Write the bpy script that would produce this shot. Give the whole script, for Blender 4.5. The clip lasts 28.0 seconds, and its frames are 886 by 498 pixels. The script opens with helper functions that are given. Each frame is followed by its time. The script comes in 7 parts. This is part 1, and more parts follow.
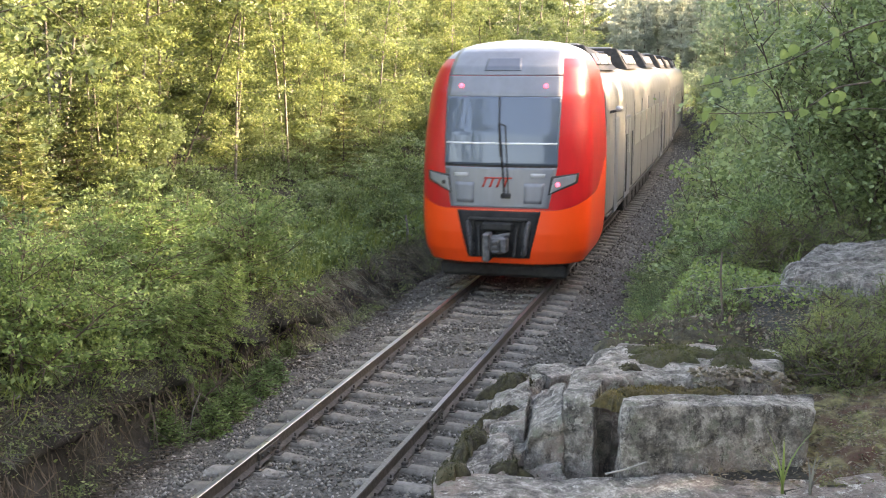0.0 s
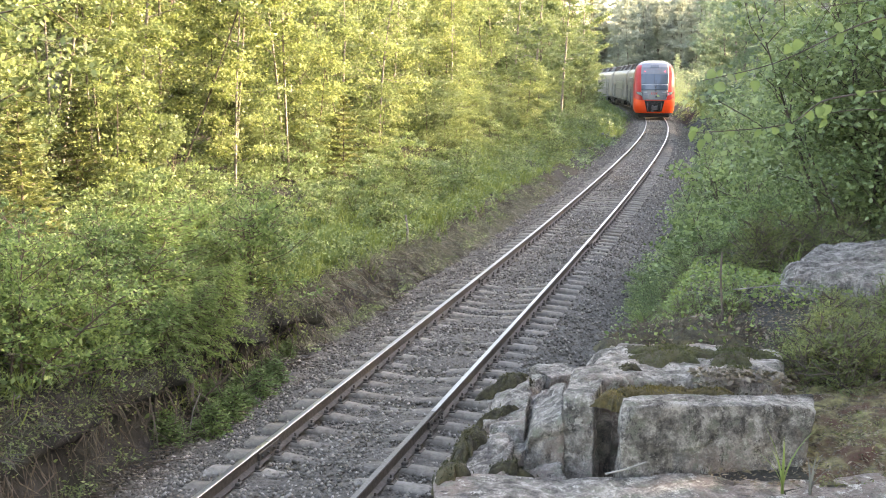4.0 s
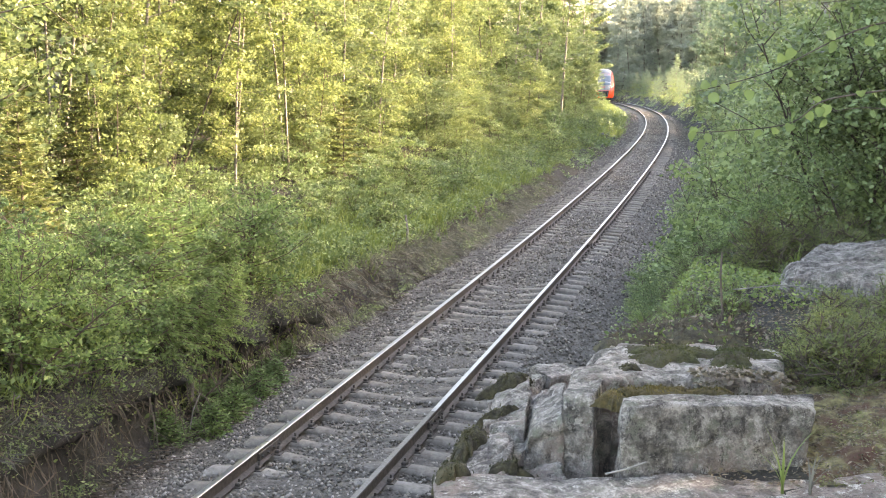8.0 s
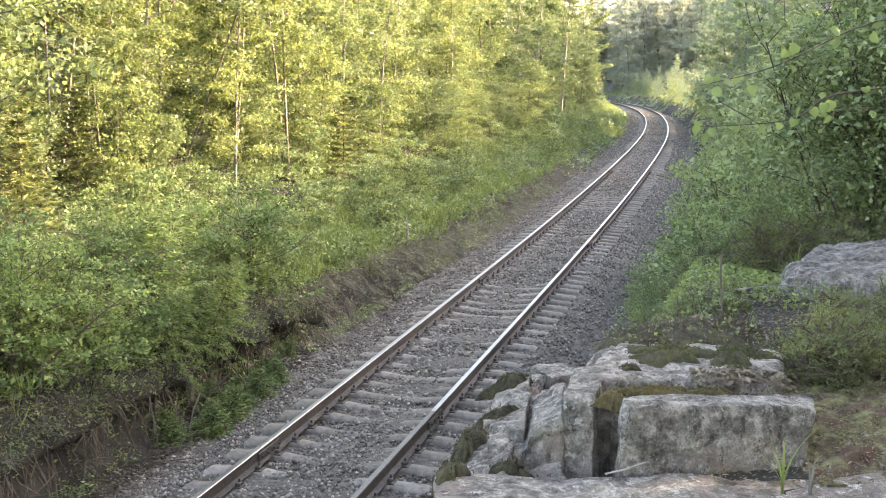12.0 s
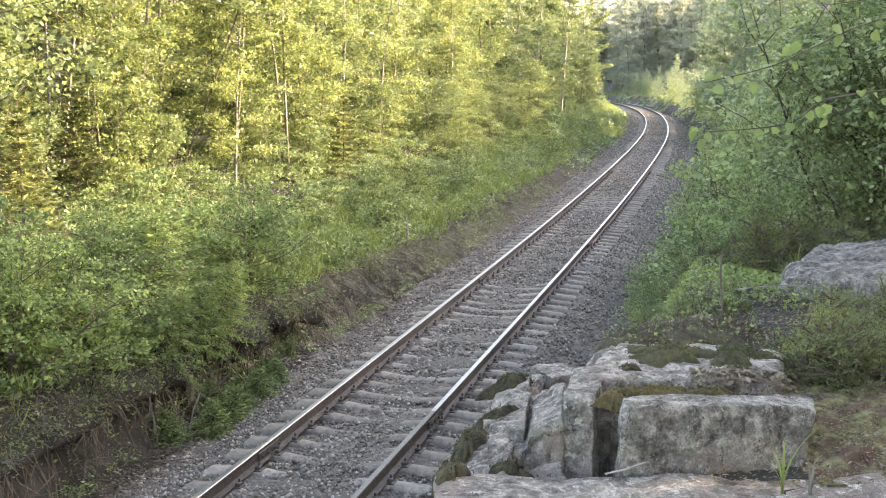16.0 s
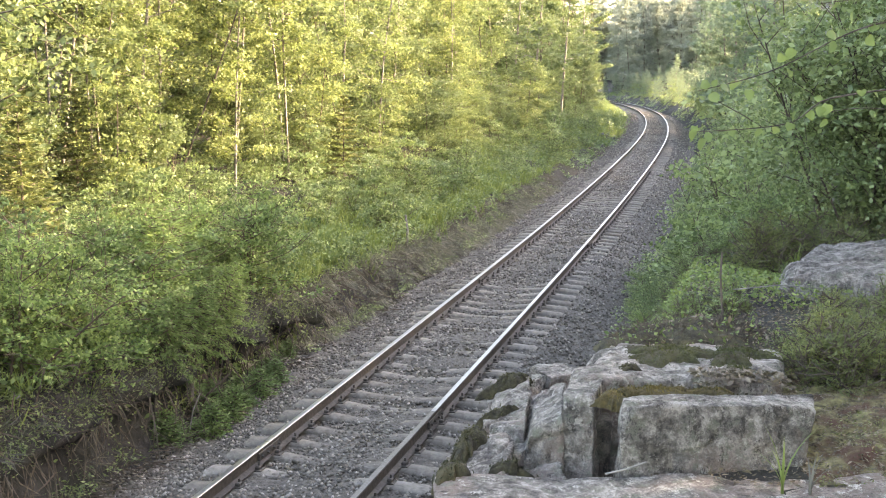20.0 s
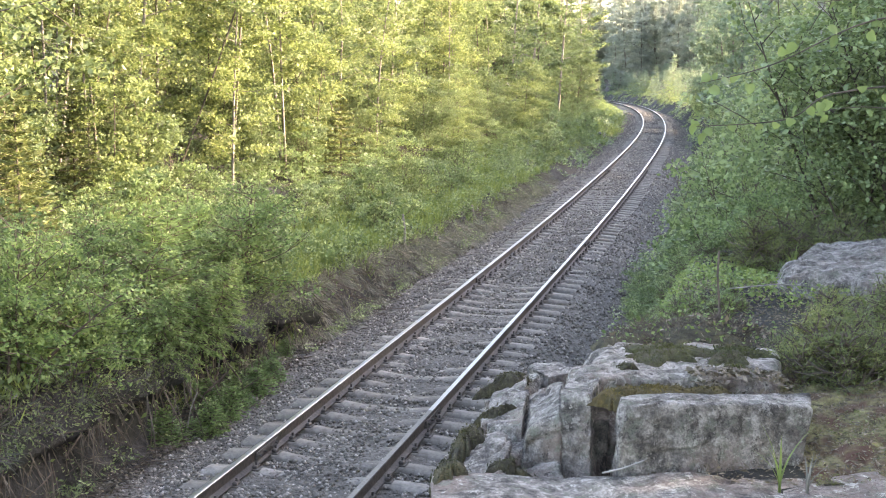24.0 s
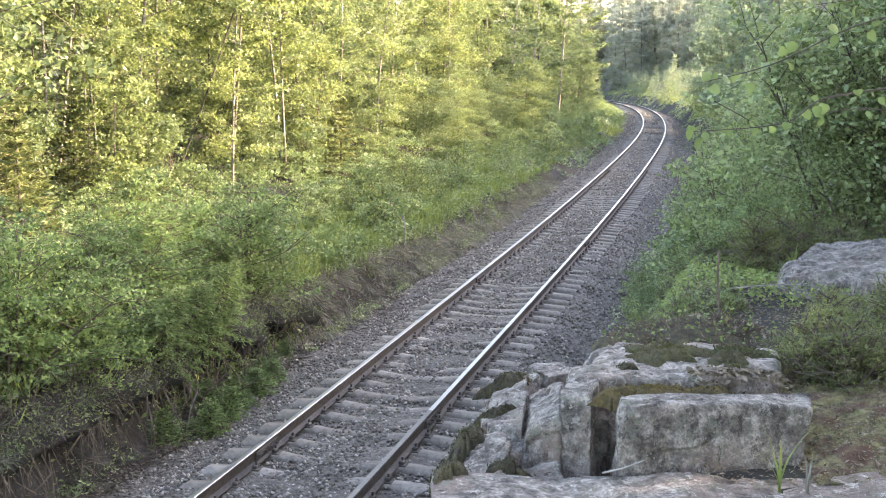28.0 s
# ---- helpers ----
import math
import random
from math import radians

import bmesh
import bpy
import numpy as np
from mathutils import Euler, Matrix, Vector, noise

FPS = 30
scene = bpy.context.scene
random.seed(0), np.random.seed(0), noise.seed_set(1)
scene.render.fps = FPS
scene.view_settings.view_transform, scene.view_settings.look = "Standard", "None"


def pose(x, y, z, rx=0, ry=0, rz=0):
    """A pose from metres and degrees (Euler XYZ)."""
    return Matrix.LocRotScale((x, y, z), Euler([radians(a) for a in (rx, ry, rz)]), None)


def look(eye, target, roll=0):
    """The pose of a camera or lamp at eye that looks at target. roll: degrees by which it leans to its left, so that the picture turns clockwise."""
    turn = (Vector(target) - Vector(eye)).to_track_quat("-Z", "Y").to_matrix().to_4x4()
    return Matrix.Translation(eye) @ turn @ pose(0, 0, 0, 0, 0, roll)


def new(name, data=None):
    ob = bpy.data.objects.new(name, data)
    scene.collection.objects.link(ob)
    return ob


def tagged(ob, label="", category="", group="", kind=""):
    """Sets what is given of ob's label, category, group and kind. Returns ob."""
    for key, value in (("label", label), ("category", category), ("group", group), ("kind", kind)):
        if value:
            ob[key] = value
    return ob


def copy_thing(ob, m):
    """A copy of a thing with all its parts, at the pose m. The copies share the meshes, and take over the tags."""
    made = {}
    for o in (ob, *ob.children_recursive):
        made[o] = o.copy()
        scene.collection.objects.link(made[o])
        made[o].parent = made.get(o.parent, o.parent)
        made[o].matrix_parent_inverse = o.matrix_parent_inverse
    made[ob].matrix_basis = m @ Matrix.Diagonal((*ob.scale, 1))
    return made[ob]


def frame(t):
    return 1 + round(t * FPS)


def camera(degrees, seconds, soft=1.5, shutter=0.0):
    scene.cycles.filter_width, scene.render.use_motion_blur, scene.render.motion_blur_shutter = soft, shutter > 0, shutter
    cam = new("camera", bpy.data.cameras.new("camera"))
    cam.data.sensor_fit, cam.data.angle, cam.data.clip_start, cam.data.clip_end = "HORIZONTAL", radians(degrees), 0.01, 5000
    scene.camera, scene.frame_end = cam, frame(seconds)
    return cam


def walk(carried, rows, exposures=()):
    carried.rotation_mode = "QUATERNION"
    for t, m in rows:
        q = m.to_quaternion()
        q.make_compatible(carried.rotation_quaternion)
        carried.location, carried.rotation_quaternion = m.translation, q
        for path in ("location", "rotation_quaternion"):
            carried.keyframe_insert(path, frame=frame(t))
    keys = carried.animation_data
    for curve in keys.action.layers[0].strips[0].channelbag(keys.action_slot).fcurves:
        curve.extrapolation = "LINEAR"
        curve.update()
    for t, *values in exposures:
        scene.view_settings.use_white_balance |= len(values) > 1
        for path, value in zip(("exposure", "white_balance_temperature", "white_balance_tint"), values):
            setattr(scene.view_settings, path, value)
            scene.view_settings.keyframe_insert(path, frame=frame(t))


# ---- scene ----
# A single railway line in a wooded cutting; a red and grey electric train leaves round the bend.
EYE = (0.0, 0.0, 4.453)
cam = camera(42.44, 28.0, soft=1.0, shutter=0.3)
VIEW_A = pose(*EYE, 80.707, 0, 0)
VIEW_B = pose(*EYE, 80.664, 0, -0.136)
walk(cam, [(0.0, VIEW_A), (20.45, VIEW_A), (20.85, VIEW_B), (28.0, VIEW_B)],
     exposures=[(0.0, 3.42, 8150, 21), (1.0, 3.57, 8150, 21), (2.5, 3.73, 8150, 21), (20.2, 3.73, 8150, 21), (21.0, 3.73, 7450, 23), (28.0, 3.73, 7450, 23)])

# ---- world and sun ----
SUN_AZ, SUN_EL = radians(82), radians(19.3)
world = bpy.data.worlds.new("world")
scene.world = world
world.use_nodes = True
_n = world.node_tree.nodes
_sky = _n.new("ShaderNodeTexSky")
_sky.sky_type = "NISHITA"
_sky.sun_disc = False
_sky.sun_elevation, _sky.sun_rotation = SUN_EL, SUN_AZ
_sky.air_density, _sky.dust_density = 1.0, 2.5
world.node_tree.links.new(_sky.outputs[0], _n["Background"].inputs[0])
_n["Background"].inputs[1].default_value = 0.15
_sun_dir = Vector((math.sin(SUN_AZ) * math.cos(SUN_EL), math.cos(SUN_AZ) * math.cos(SUN_EL), math.sin(SUN_EL)))
_sd = bpy.data.lights.new("sun", "SUN")
_sd.energy, _sd.angle, _sd.color = 2.7, radians(0.6), (1.0, 0.88, 0.64)
_so = new("sun", _sd)
_so.matrix_world = look(_sun_dir * 300, (0, 0, 0))


# ---- materials ----
def material(name, rough=0.7, metal=0.0, spec=0.5):
    m = bpy.data.materials.new(name)
    m.use_nodes = True
    b = m.node_tree.nodes["Principled BSDF"]
    b.inputs["Roughness"].default_value = rough
    b.inputs["Metallic"].default_value = metal
    b.inputs["Specular IOR Level"].default_value = spec
    return m, m.node_tree.nodes, m.node_tree.links, b


def ramp(nodes, stops):
    r = nodes.new("ShaderNodeValToRGB")
    e = r.color_ramp.elements
    e[0].position, e[0].color = stops[0][0], (*stops[0][1], 1)
    e[1].position, e[1].color = stops[-1][0], (*stops[-1][1], 1)
    for p, c in stops[1:-1]:
        k = e.new(p)
        k.color = (*c, 1)
    return r


def noise_node(nodes, links, scale, detail=6, rough=0.6, coord="Object", stretch=None):
    tc = nodes.new("ShaderNodeTexCoord")
    n = nodes.new("ShaderNodeTexNoise")
    n.inputs["Scale"].default_value, n.inputs["Detail"].default_value, n.inputs["Roughness"].default_value = scale, detail, rough
    if stretch:
        mp = nodes.new("ShaderNodeMapping")
        mp.inputs["Scale"].default_value = stretch
        links.new(tc.outputs[coord], mp.inputs[0])
        links.new(mp.outputs[0], n.inputs[0])
    else:
        links.new(tc.outputs[coord], n.inputs[0])
    return n


def mixed(nodes, links, a, b, fac, mode="MIX"):
    m = nodes.new("ShaderNodeMix")
    m.data_type, m.blend_type = "RGBA", mode
    for sock, v in ((m.inputs[6], a), (m.inputs[7], b)):
        if isinstance(v, tuple):
            sock.default_value = (*v, 1)
        else:
            links.new(v, sock)
    if isinstance(fac, float):
        m.inputs[0].default_value = fac
    else:
        links.new(fac, m.inputs[0])
    return m.outputs[2]


def bump(nodes, links, b, height, strength=0.5, dist=0.02):
    k = nodes.new("ShaderNodeBump")
    k.inputs["Strength"].default_value, k.inputs["Distance"].default_value = strength, dist
    links.new(height, k.inputs["Height"])
    links.new(k.outputs[0], b.inputs["Normal"])


def grainy(name, dark, light, scale, rough=0.8, metal=0.0, bump_scale=None, strength=0.4, dist=0.02, third=None, big=0.6, spec=0.4, stretch=None):
    """Two scales of variation between a dark and a light colour, with a fine relief."""
    m, n, l, b = material(name, rough, metal, spec)
    fine, wide = noise_node(n, l, scale, 8, 0.65, stretch=stretch), noise_node(n, l, big, 3)
    r = ramp(n, [(0.32, dark), (0.7, light)])
    l.new(fine.outputs[0], r.inputs[0])
    col = r.outputs[0]
    if third:
        w = ramp(n, [(0.45, (0, 0, 0)), (0.62, (1, 1, 1))])
        l.new(wide.outputs[0], w.inputs[0])
        col = mixed(n, l, col, third, w.outputs[0])
    else:
        w = ramp(n, [(0.3, (0.72, 0.72, 0.72)), (0.7, (1.1, 1.1, 1.1))])
        l.new(wide.outputs[0], w.inputs[0])
        col = mixed(n, l, col, w.outputs[0], 1.0, "MULTIPLY")
    l.new(col, b.inputs["Base Color"])
    bs = noise_node(n, l, bump_scale or scale * 2, 6, 0.7)
    bump(n, l, b, bs.outputs[0], strength, dist)
    return m


def leafy(name, dark, light, through_share=0.4, rough=0.55, tint=(0.3, 0.38, 0.12)):
    """Leaves: thin, a little glossy, letting light through."""
    m, n, l, b = material(name, rough, 0, 0.35)
    geo, info = n.new("ShaderNodeNewGeometry"), n.new("ShaderNodeObjectInfo")
    r = ramp(n, [(0.0, dark), (0.55, tuple((p + q) / 2 for p, q in zip(dark, light))), (1.0, light)])
    l.new(geo.outputs["Random Per Island"], r.inputs[0])
    v = ramp(n, [(0.0, (0.75, 0.8, 0.85)), (1.0, (1.15, 1.1, 0.95))])
    l.new(info.outputs["Random"], v.inputs[0])
    col = mixed(n, l, r.outputs[0], v.outputs[0], 1.0, "MULTIPLY")
    l.new(col, b.inputs["Base Color"])
    t = n.new("ShaderNodeBsdfTranslucent")
    l.new(mixed(n, l, col, tint, 0.45), t.inputs[0])
    mx = n.new("ShaderNodeMixShader")
    mx.inputs[0].default_value = through_share
    l.new(b.outputs[0], mx.inputs[1])
    l.new(t.outputs[0], mx.inputs[2])
    l.new(mx.outputs[0], n["Material Output"].inputs[0])
    return m


def paint(name, colour, rough=0.3, coat=0.3, metal=0.0, dirt=0.25):
    """Coach paint with faint road dirt."""
    m, n, l, b = material(name, rough, metal, 0.5)
    d = noise_node(n, l, 3.0, 6, 0.7, stretch=(1, 1, 0.3))
    r = ramp(n, [(0.35, tuple(c * (1 - dirt) for c in colour)), (0.75, colour)])
    l.new(d.outputs[0], r.inputs[0])
    l.new(r.outputs[0], b.inputs["Base Color"])
    b.inputs["Coat Weight"].default_value, b.inputs["Coat Roughness"].default_value = coat, 0.12
    return m


M = {}
M["ballast"] = grainy("ballast", (0.04, 0.037, 0.031), (0.15, 0.139, 0.117), 14, 0.9, bump_scale=22, strength=1.0, dist=0.05, big=0.5)
M["soil"] = grainy("soil", (0.011, 0.0105, 0.0095), (0.048, 0.044, 0.039), 5, 0.95, bump_scale=12, strength=1.0, dist=0.08, third=(0.03, 0.03, 0.018), big=0.7)
M["concrete"] = grainy("sleeper concrete", (0.13, 0.125, 0.115), (0.3, 0.285, 0.26), 9, 0.9, bump_scale=40, strength=0.3, dist=0.01, big=1.5)
M["rust"] = grainy("rusty steel", (0.034, 0.03, 0.026), (0.098, 0.087, 0.075), 20, 0.75, 0.3, strength=0.25, dist=0.004)
M["dull_steel"] = grainy("dull worn steel", (0.1, 0.09, 0.075), (0.2, 0.185, 0.16), 25, 0.5, 0.8, strength=0.1, dist=0.002)
M["steel"] = grainy("polished steel", (0.24, 0.232, 0.22), (0.38, 0.37, 0.352), 25, 0.36, 1.0, strength=0.05, dist=0.002)
M["bark"] = grainy("bark", (0.04, 0.032, 0.024), (0.16, 0.135, 0.1), 9, 0.9, stretch=(3, 3, 0.6), strength=0.6, dist=0.02)
M["birch"] = grainy("birch bark", (0.07, 0.062, 0.053), (0.3, 0.275, 0.24), 5, 0.75, stretch=(1, 1, 3.0), strength=0.3, dist=0.01)
M["twig"] = grainy("twig", (0.05, 0.04, 0.03), (0.13, 0.1, 0.075), 15, 0.85)
M["leaf_birch"] = leafy("birch leaf", (0.045, 0.072, 0.03), (0.28, 0.33, 0.145), 0.47)
M["leaf_alder"] = leafy("alder leaf", (0.03, 0.055, 0.026), (0.17, 0.22, 0.11))
M["leaf_shrub"] = leafy("shrub leaf", (0.034, 0.066, 0.025), (0.285, 0.375, 0.165), 0.42, 0.45, (0.29, 0.38, 0.13))
M["leaf_fern"] = leafy("fern frond", (0.1, 0.16, 0.06), (0.2, 0.27, 0.11), 0.4, 0.75)
M["leaf_right"] = leafy("shaded leaf", (0.055, 0.092, 0.035), (0.36, 0.44, 0.21), 0.45, 0.38)
# far leaves get a pale grey colour that stands in for haze
M["leaf_haze"] = leafy("leaf paled for haze", (0.2, 0.225, 0.18), (0.32, 0.355, 0.285), 0.58, tint=(0.4, 0.45, 0.36))
# outer-curve leaves, colour lightened to carry some haze
M["leaf_mid_haze"] = leafy("green leaf lightened for haze", (0.1, 0.142, 0.088), (0.215, 0.28, 0.185), 0.48, tint=(0.29, 0.38, 0.25))
M["needle"] = leafy("spruce needle", (0.02, 0.04, 0.012), (0.075, 0.115, 0.028), 0.2)
M["grass"] = leafy("grass blade", (0.095, 0.15, 0.04), (0.23, 0.29, 0.09))
M["dry_grass"] = leafy("dry grass", (0.045, 0.042, 0.036), (0.15, 0.138, 0.118), 0.15)
M["red"] = paint("red coach paint", (0.56, 0.012, 0.016), 0.35, 0.25)
M["orange"] = paint("orange coach paint", (0.95, 0.075, 0.01), 0.4, 0.3, dirt=0.08)
M["grey"] = paint("grey coach paint", (0.175, 0.187, 0.207), 0.4, 0.25)
M["side"] = paint("beige grey coach paint", (0.265, 0.253, 0.22), 0.45, 0.25, dirt=0.35)
M["roof"] = paint("light roof paint", (0.31, 0.32, 0.33), 0.45, 0.2)
M["dark"] = grainy("black underframe", (0.012, 0.012, 0.013), (0.05, 0.048, 0.045), 8, 0.7, 0.2)
M["iron"] = grainy("grey cast iron", (0.06, 0.06, 0.065), (0.2, 0.2, 0.21), 12, 0.5, 0.6)
_m, _a, _l, _b = material("windscreen glass", 0.04, 0, 0.35)
_b.inputs["Base Color"].default_value = (0.085, 0.11, 0.145, 1)
_b.inputs["Metallic"].default_value = 0.08
_b.inputs["Coat Weight"].default_value = 0.2
_b.inputs["Coat IOR"].default_value = 1.5
_b.inputs["Coat Roughness"].default_value = 0.03
M["glass"] = _m
# beige base colour stands in for what the side windows reflect
_m, _a, _l, _b = material("side glass toned for reflections", 0.3, 0.1, 0.5)
_b.inputs["Base Color"].default_value = (0.2, 0.195, 0.17, 1)
M["side_glass"] = _m
_m, _a, _l, _b = material("lamp red", 0.3)
_b.inputs["Base Color"].default_value = (0.8, 0.1, 0.12, 1)
_b.inputs["Emission Color"].default_value = (1.0, 0.07, 0.13, 1)
_b.inputs["Emission Strength"].default_value = 0.6
M["lamp"] = _m
M["lens"] = paint("headlight lens", (0.24, 0.25, 0.26), 0.12, 1.0)
M["white_mark"] = paint("white marking", (0.72, 0.72, 0.72), 0.4, 0.1)
M["red_mark"] = paint("red marking", (0.5, 0.03, 0.02), 0.4, 0.1)


# ---- mesh helpers ----
def link_mesh(name, me, mat, parent=None, label="", m=None, smooth=False):
    ob = new(name, me)
    for k in (mat if isinstance(mat, (list, tuple)) else [mat]):
        if k.name not in [x.name for x in me.materials if x]:
            me.materials.append(k)
    if parent is not None:
        ob.parent = parent
    if m is not None:
        ob.matrix_basis = m
    if label:
        ob["label"] = label
    if smooth:
        me.polygons.foreach_set("use_smooth", [True] * len(me.polygons))
    return ob


def part(name, bm, mat, parent=None, label="", m=None, smooth=False):
    me = bpy.data.meshes.new(name)
    bm.to_mesh(me)
    bm.free()
    return link_mesh(name, me, mat, parent, label, m, smooth)


def np_mesh(name, verts, faces):
    """A mesh from arrays: verts (n, 3), faces (k, corners)."""
    me = bpy.data.meshes.new(name)
    k, c = faces.shape
    me.vertices.add(len(verts))
    me.vertices.foreach_set("co", np.ascontiguousarray(verts, dtype=np.float32).ravel())
    me.loops.add(k * c)
    me.loops.foreach_set("vertex_index", np.ascontiguousarray(faces, dtype=np.int32).ravel())
    me.polygons.add(k)
    me.polygons.foreach_set("loop_start", np.arange(0, k * c, c, dtype=np.int32))
    me.polygons.foreach_set("loop_total", np.full(k, c, dtype=np.int32))
    me.update(calc_edges=True)
    return me


def grid_mesh(name, pts):
    """A mesh over a (rows, columns, 3) array of points."""
    r, c, _ = pts.shape
    i = np.arange(r * c).reshape(r, c)
    f = np.stack([i[:-1, :-1], i[:-1, 1:], i[1:, 1:], i[1:, :-1]], -1).reshape(-1, 4)
    return np_mesh(name, pts.reshape(-1, 3), f)


def box_bm(sx, sy, sz, bevel=0.0, at=(0, 0, 0), bm=None, turn=None, segments=1):
    """A bevelled box of that size round a centre, added to bm."""
    one = bmesh.new()
    bmesh.ops.create_cube(one, size=1.0)
    bmesh.ops.scale(one, vec=(sx, sy, sz), verts=one.verts)
    if bevel:
        bmesh.ops.bevel(one, geom=one.edges[:], offset=bevel, segments=segments, affect="EDGES", profile=0.5)
    mat = Matrix.Translation(at) @ (turn or Matrix())
    bmesh.ops.transform(one, matrix=mat, verts=one.verts)
    if bm is None:
        return one
    me = bpy.data.meshes.new("tmp")
    one.to_mesh(me)
    one.free()
    bm.from_mesh(me)
    bpy.data.meshes.remove(me)
    return bm


def rod(bm, a, b, r1, r2=None, seg=8):
    """A tapered rod from a to b, added to bm."""
    a, b = Vector(a), Vector(b)
    d = b - a
    q = d.to_track_quat("Z", "Y").to_matrix().to_4x4()
    bmesh.ops.create_cone(bm, cap_ends=True, segments=seg, radius1=r1, radius2=r1 if r2 is None else r2, depth=d.length,
                          matrix=Matrix.Translation((a + b) / 2) @ q)
    return bm


def rods_mesh(name, A, B, R1, R2, seg=5):
    """Many tapered rods as one mesh, from arrays."""
    A, B = np.asarray(A, float), np.asarray(B, float)
    d = B - A
    d /= np.linalg.norm(d, axis=1, keepdims=True) + 1e-9
    h = np.where(np.abs(d[:, 2:3]) > 0.9, np.array([[1.0, 0, 0]]), np.array([[0, 0, 1.0]]))
    u = np.cross(d, h)
    u /= np.linalg.norm(u, axis=1, keepdims=True)
    w = np.cross(d, u)
    ang = np.arange(seg) * 2 * np.pi / seg
    ring = u[:, None] * np.cos(ang)[None, :, None] + w[:, None] * np.sin(ang)[None, :, None]
    V = np.concatenate([A[:, None] + ring * np.asarray(R1)[:, None, None], B[:, None] + ring * np.asarray(R2)[:, None, None]], 1)
    base = np.arange(len(A))[:, None] * 2 * seg
    j = np.arange(seg)
    q = np.stack([j, (j + 1) % seg, (j + 1) % seg + seg, j + seg], 1)
    F = (base[:, :, None] + q[None]).reshape(-1, 4)
    return np_mesh(name, V.reshape(-1, 3), F)


def leaf_mesh(name, C, size, rng, droop=0.3, narrow=0.6, jitter=0.35, up=None, face=None):
    """One folded blade for each centre in C (n, 3)."""
    n = len(C)
    a = rng.normal(size=(n, 3))
    a[:, 2] = a[:, 2] * 0.6 - droop
    if up is not None:
        a = up + 0.35 * rng.normal(size=(n, 3))
    a /= np.linalg.norm(a, axis=1, keepdims=True)
    nrm = rng.normal(size=(n, 3)) * 0.55 + np.array([0.12, -0.1, 0.75]) if up is None else rng.normal(size=(n, 3))
    if face is not None:
        nrm = face + rng.normal(size=(n, 3)) * 0.28
    b = np.cross(a, nrm)
    b /= np.linalg.norm(b, axis=1, keepdims=True) + 1e-9
    c = np.cross(a, b)
    s = (size * (1 + jitter * rng.uniform(-1, 1, n)))[:, None]
    V = np.stack([C - a * s * 0.5, C + b * s * narrow * 0.5 + c * s * 0.1, C + a * s * 0.5, C - b * s * narrow * 0.5 + c * s * 0.1], 1)
    return np_mesh(name, V.reshape(-1, 3), np.arange(4 * n).reshape(n, 4))


def fbm(P, scale, seed=0, octaves=4):
    """Smooth noise from sums of sines, for arrays of points (..., 3)."""
    r = np.random.default_rng(seed)
    out, amp, f = np.zeros(P.shape[:-1]), 1.0, scale
    for _ in range(octaves):
        for _ in range(3):
            k = r.normal(size=3)
            out += amp * np.sin((P * (k / np.linalg.norm(k) * f)).sum(-1) + r.uniform(0, 6.28)) / 2.2
        amp, f = amp * 0.52, f * 2.03
    return out


def spline(pts, n):
    """n points along a smooth curve through pts."""
    p = np.array([pts[0]] + list(pts) + [pts[-1]], float)
    out = []
    k = len(pts) - 1
    for u in np.linspace(0, k, n):
        i = min(int(u), k - 1)
        t = u - i
        a, b, c, d = p[i:i + 4]
        out.append(0.5 * (2 * b + (c - a) * t + (2 * a - 5 * b + 4 * c - d) * t * t + (3 * b - a - 3 * c + d) * t ** 3))
    return np.array(out)


# ---- the line: its course, gradient and joints ----
NODES = [-60, 0, 20, 40, 60, 80, 100, 115, 130, 145, 160, 700]
BENDS = [0, -0.00003, -0.00083, -0.0008, -0.00184, -0.00197, -0.00185, -0.00171, -0.00215, -0.00232, -0.0021, -0.0021]
STEP = 0.25
S = np.arange(-60, 700, STEP)
_k = np.interp(S, NODES, BENDS)
_h = np.concatenate([[0], np.cumsum((_k[1:] + _k[:-1]) / 2 * STEP)])
HEAD = _h - np.interp(0, S, _h) + 0.2634
_cx = np.concatenate([[0], np.cumsum(np.sin((HEAD[1:] + HEAD[:-1]) / 2) * STEP)])
_cy = np.concatenate([[0], np.cumsum(np.cos((HEAD[1:] + HEAD[:-1]) / 2) * STEP)])
LX = _cx - np.interp(0, S, _cx) - 1.8138
LY = _cy - np.interp(0, S, _cy) + 11.0434
_fall = 2 * 0.0000716 * np.clip(S - 30, 0, 130) * np.clip((330 - S) / 170, 0, 1)
LZ = -np.concatenate([[0], np.cumsum(_fall[1:] * STEP)])


def on_line(s, d=0.0, z=0.0):
    """The point at s metres along the line, d metres to its right, z over the rail heads."""
    x, y, h = np.interp(s, S, LX), np.interp(s, S, LY), np.interp(s, S, HEAD)
    return np.stack(np.broadcast_arrays(x + d * np.cos(h), y - d * np.sin(h), np.interp(s, S, LZ) + z), -1)


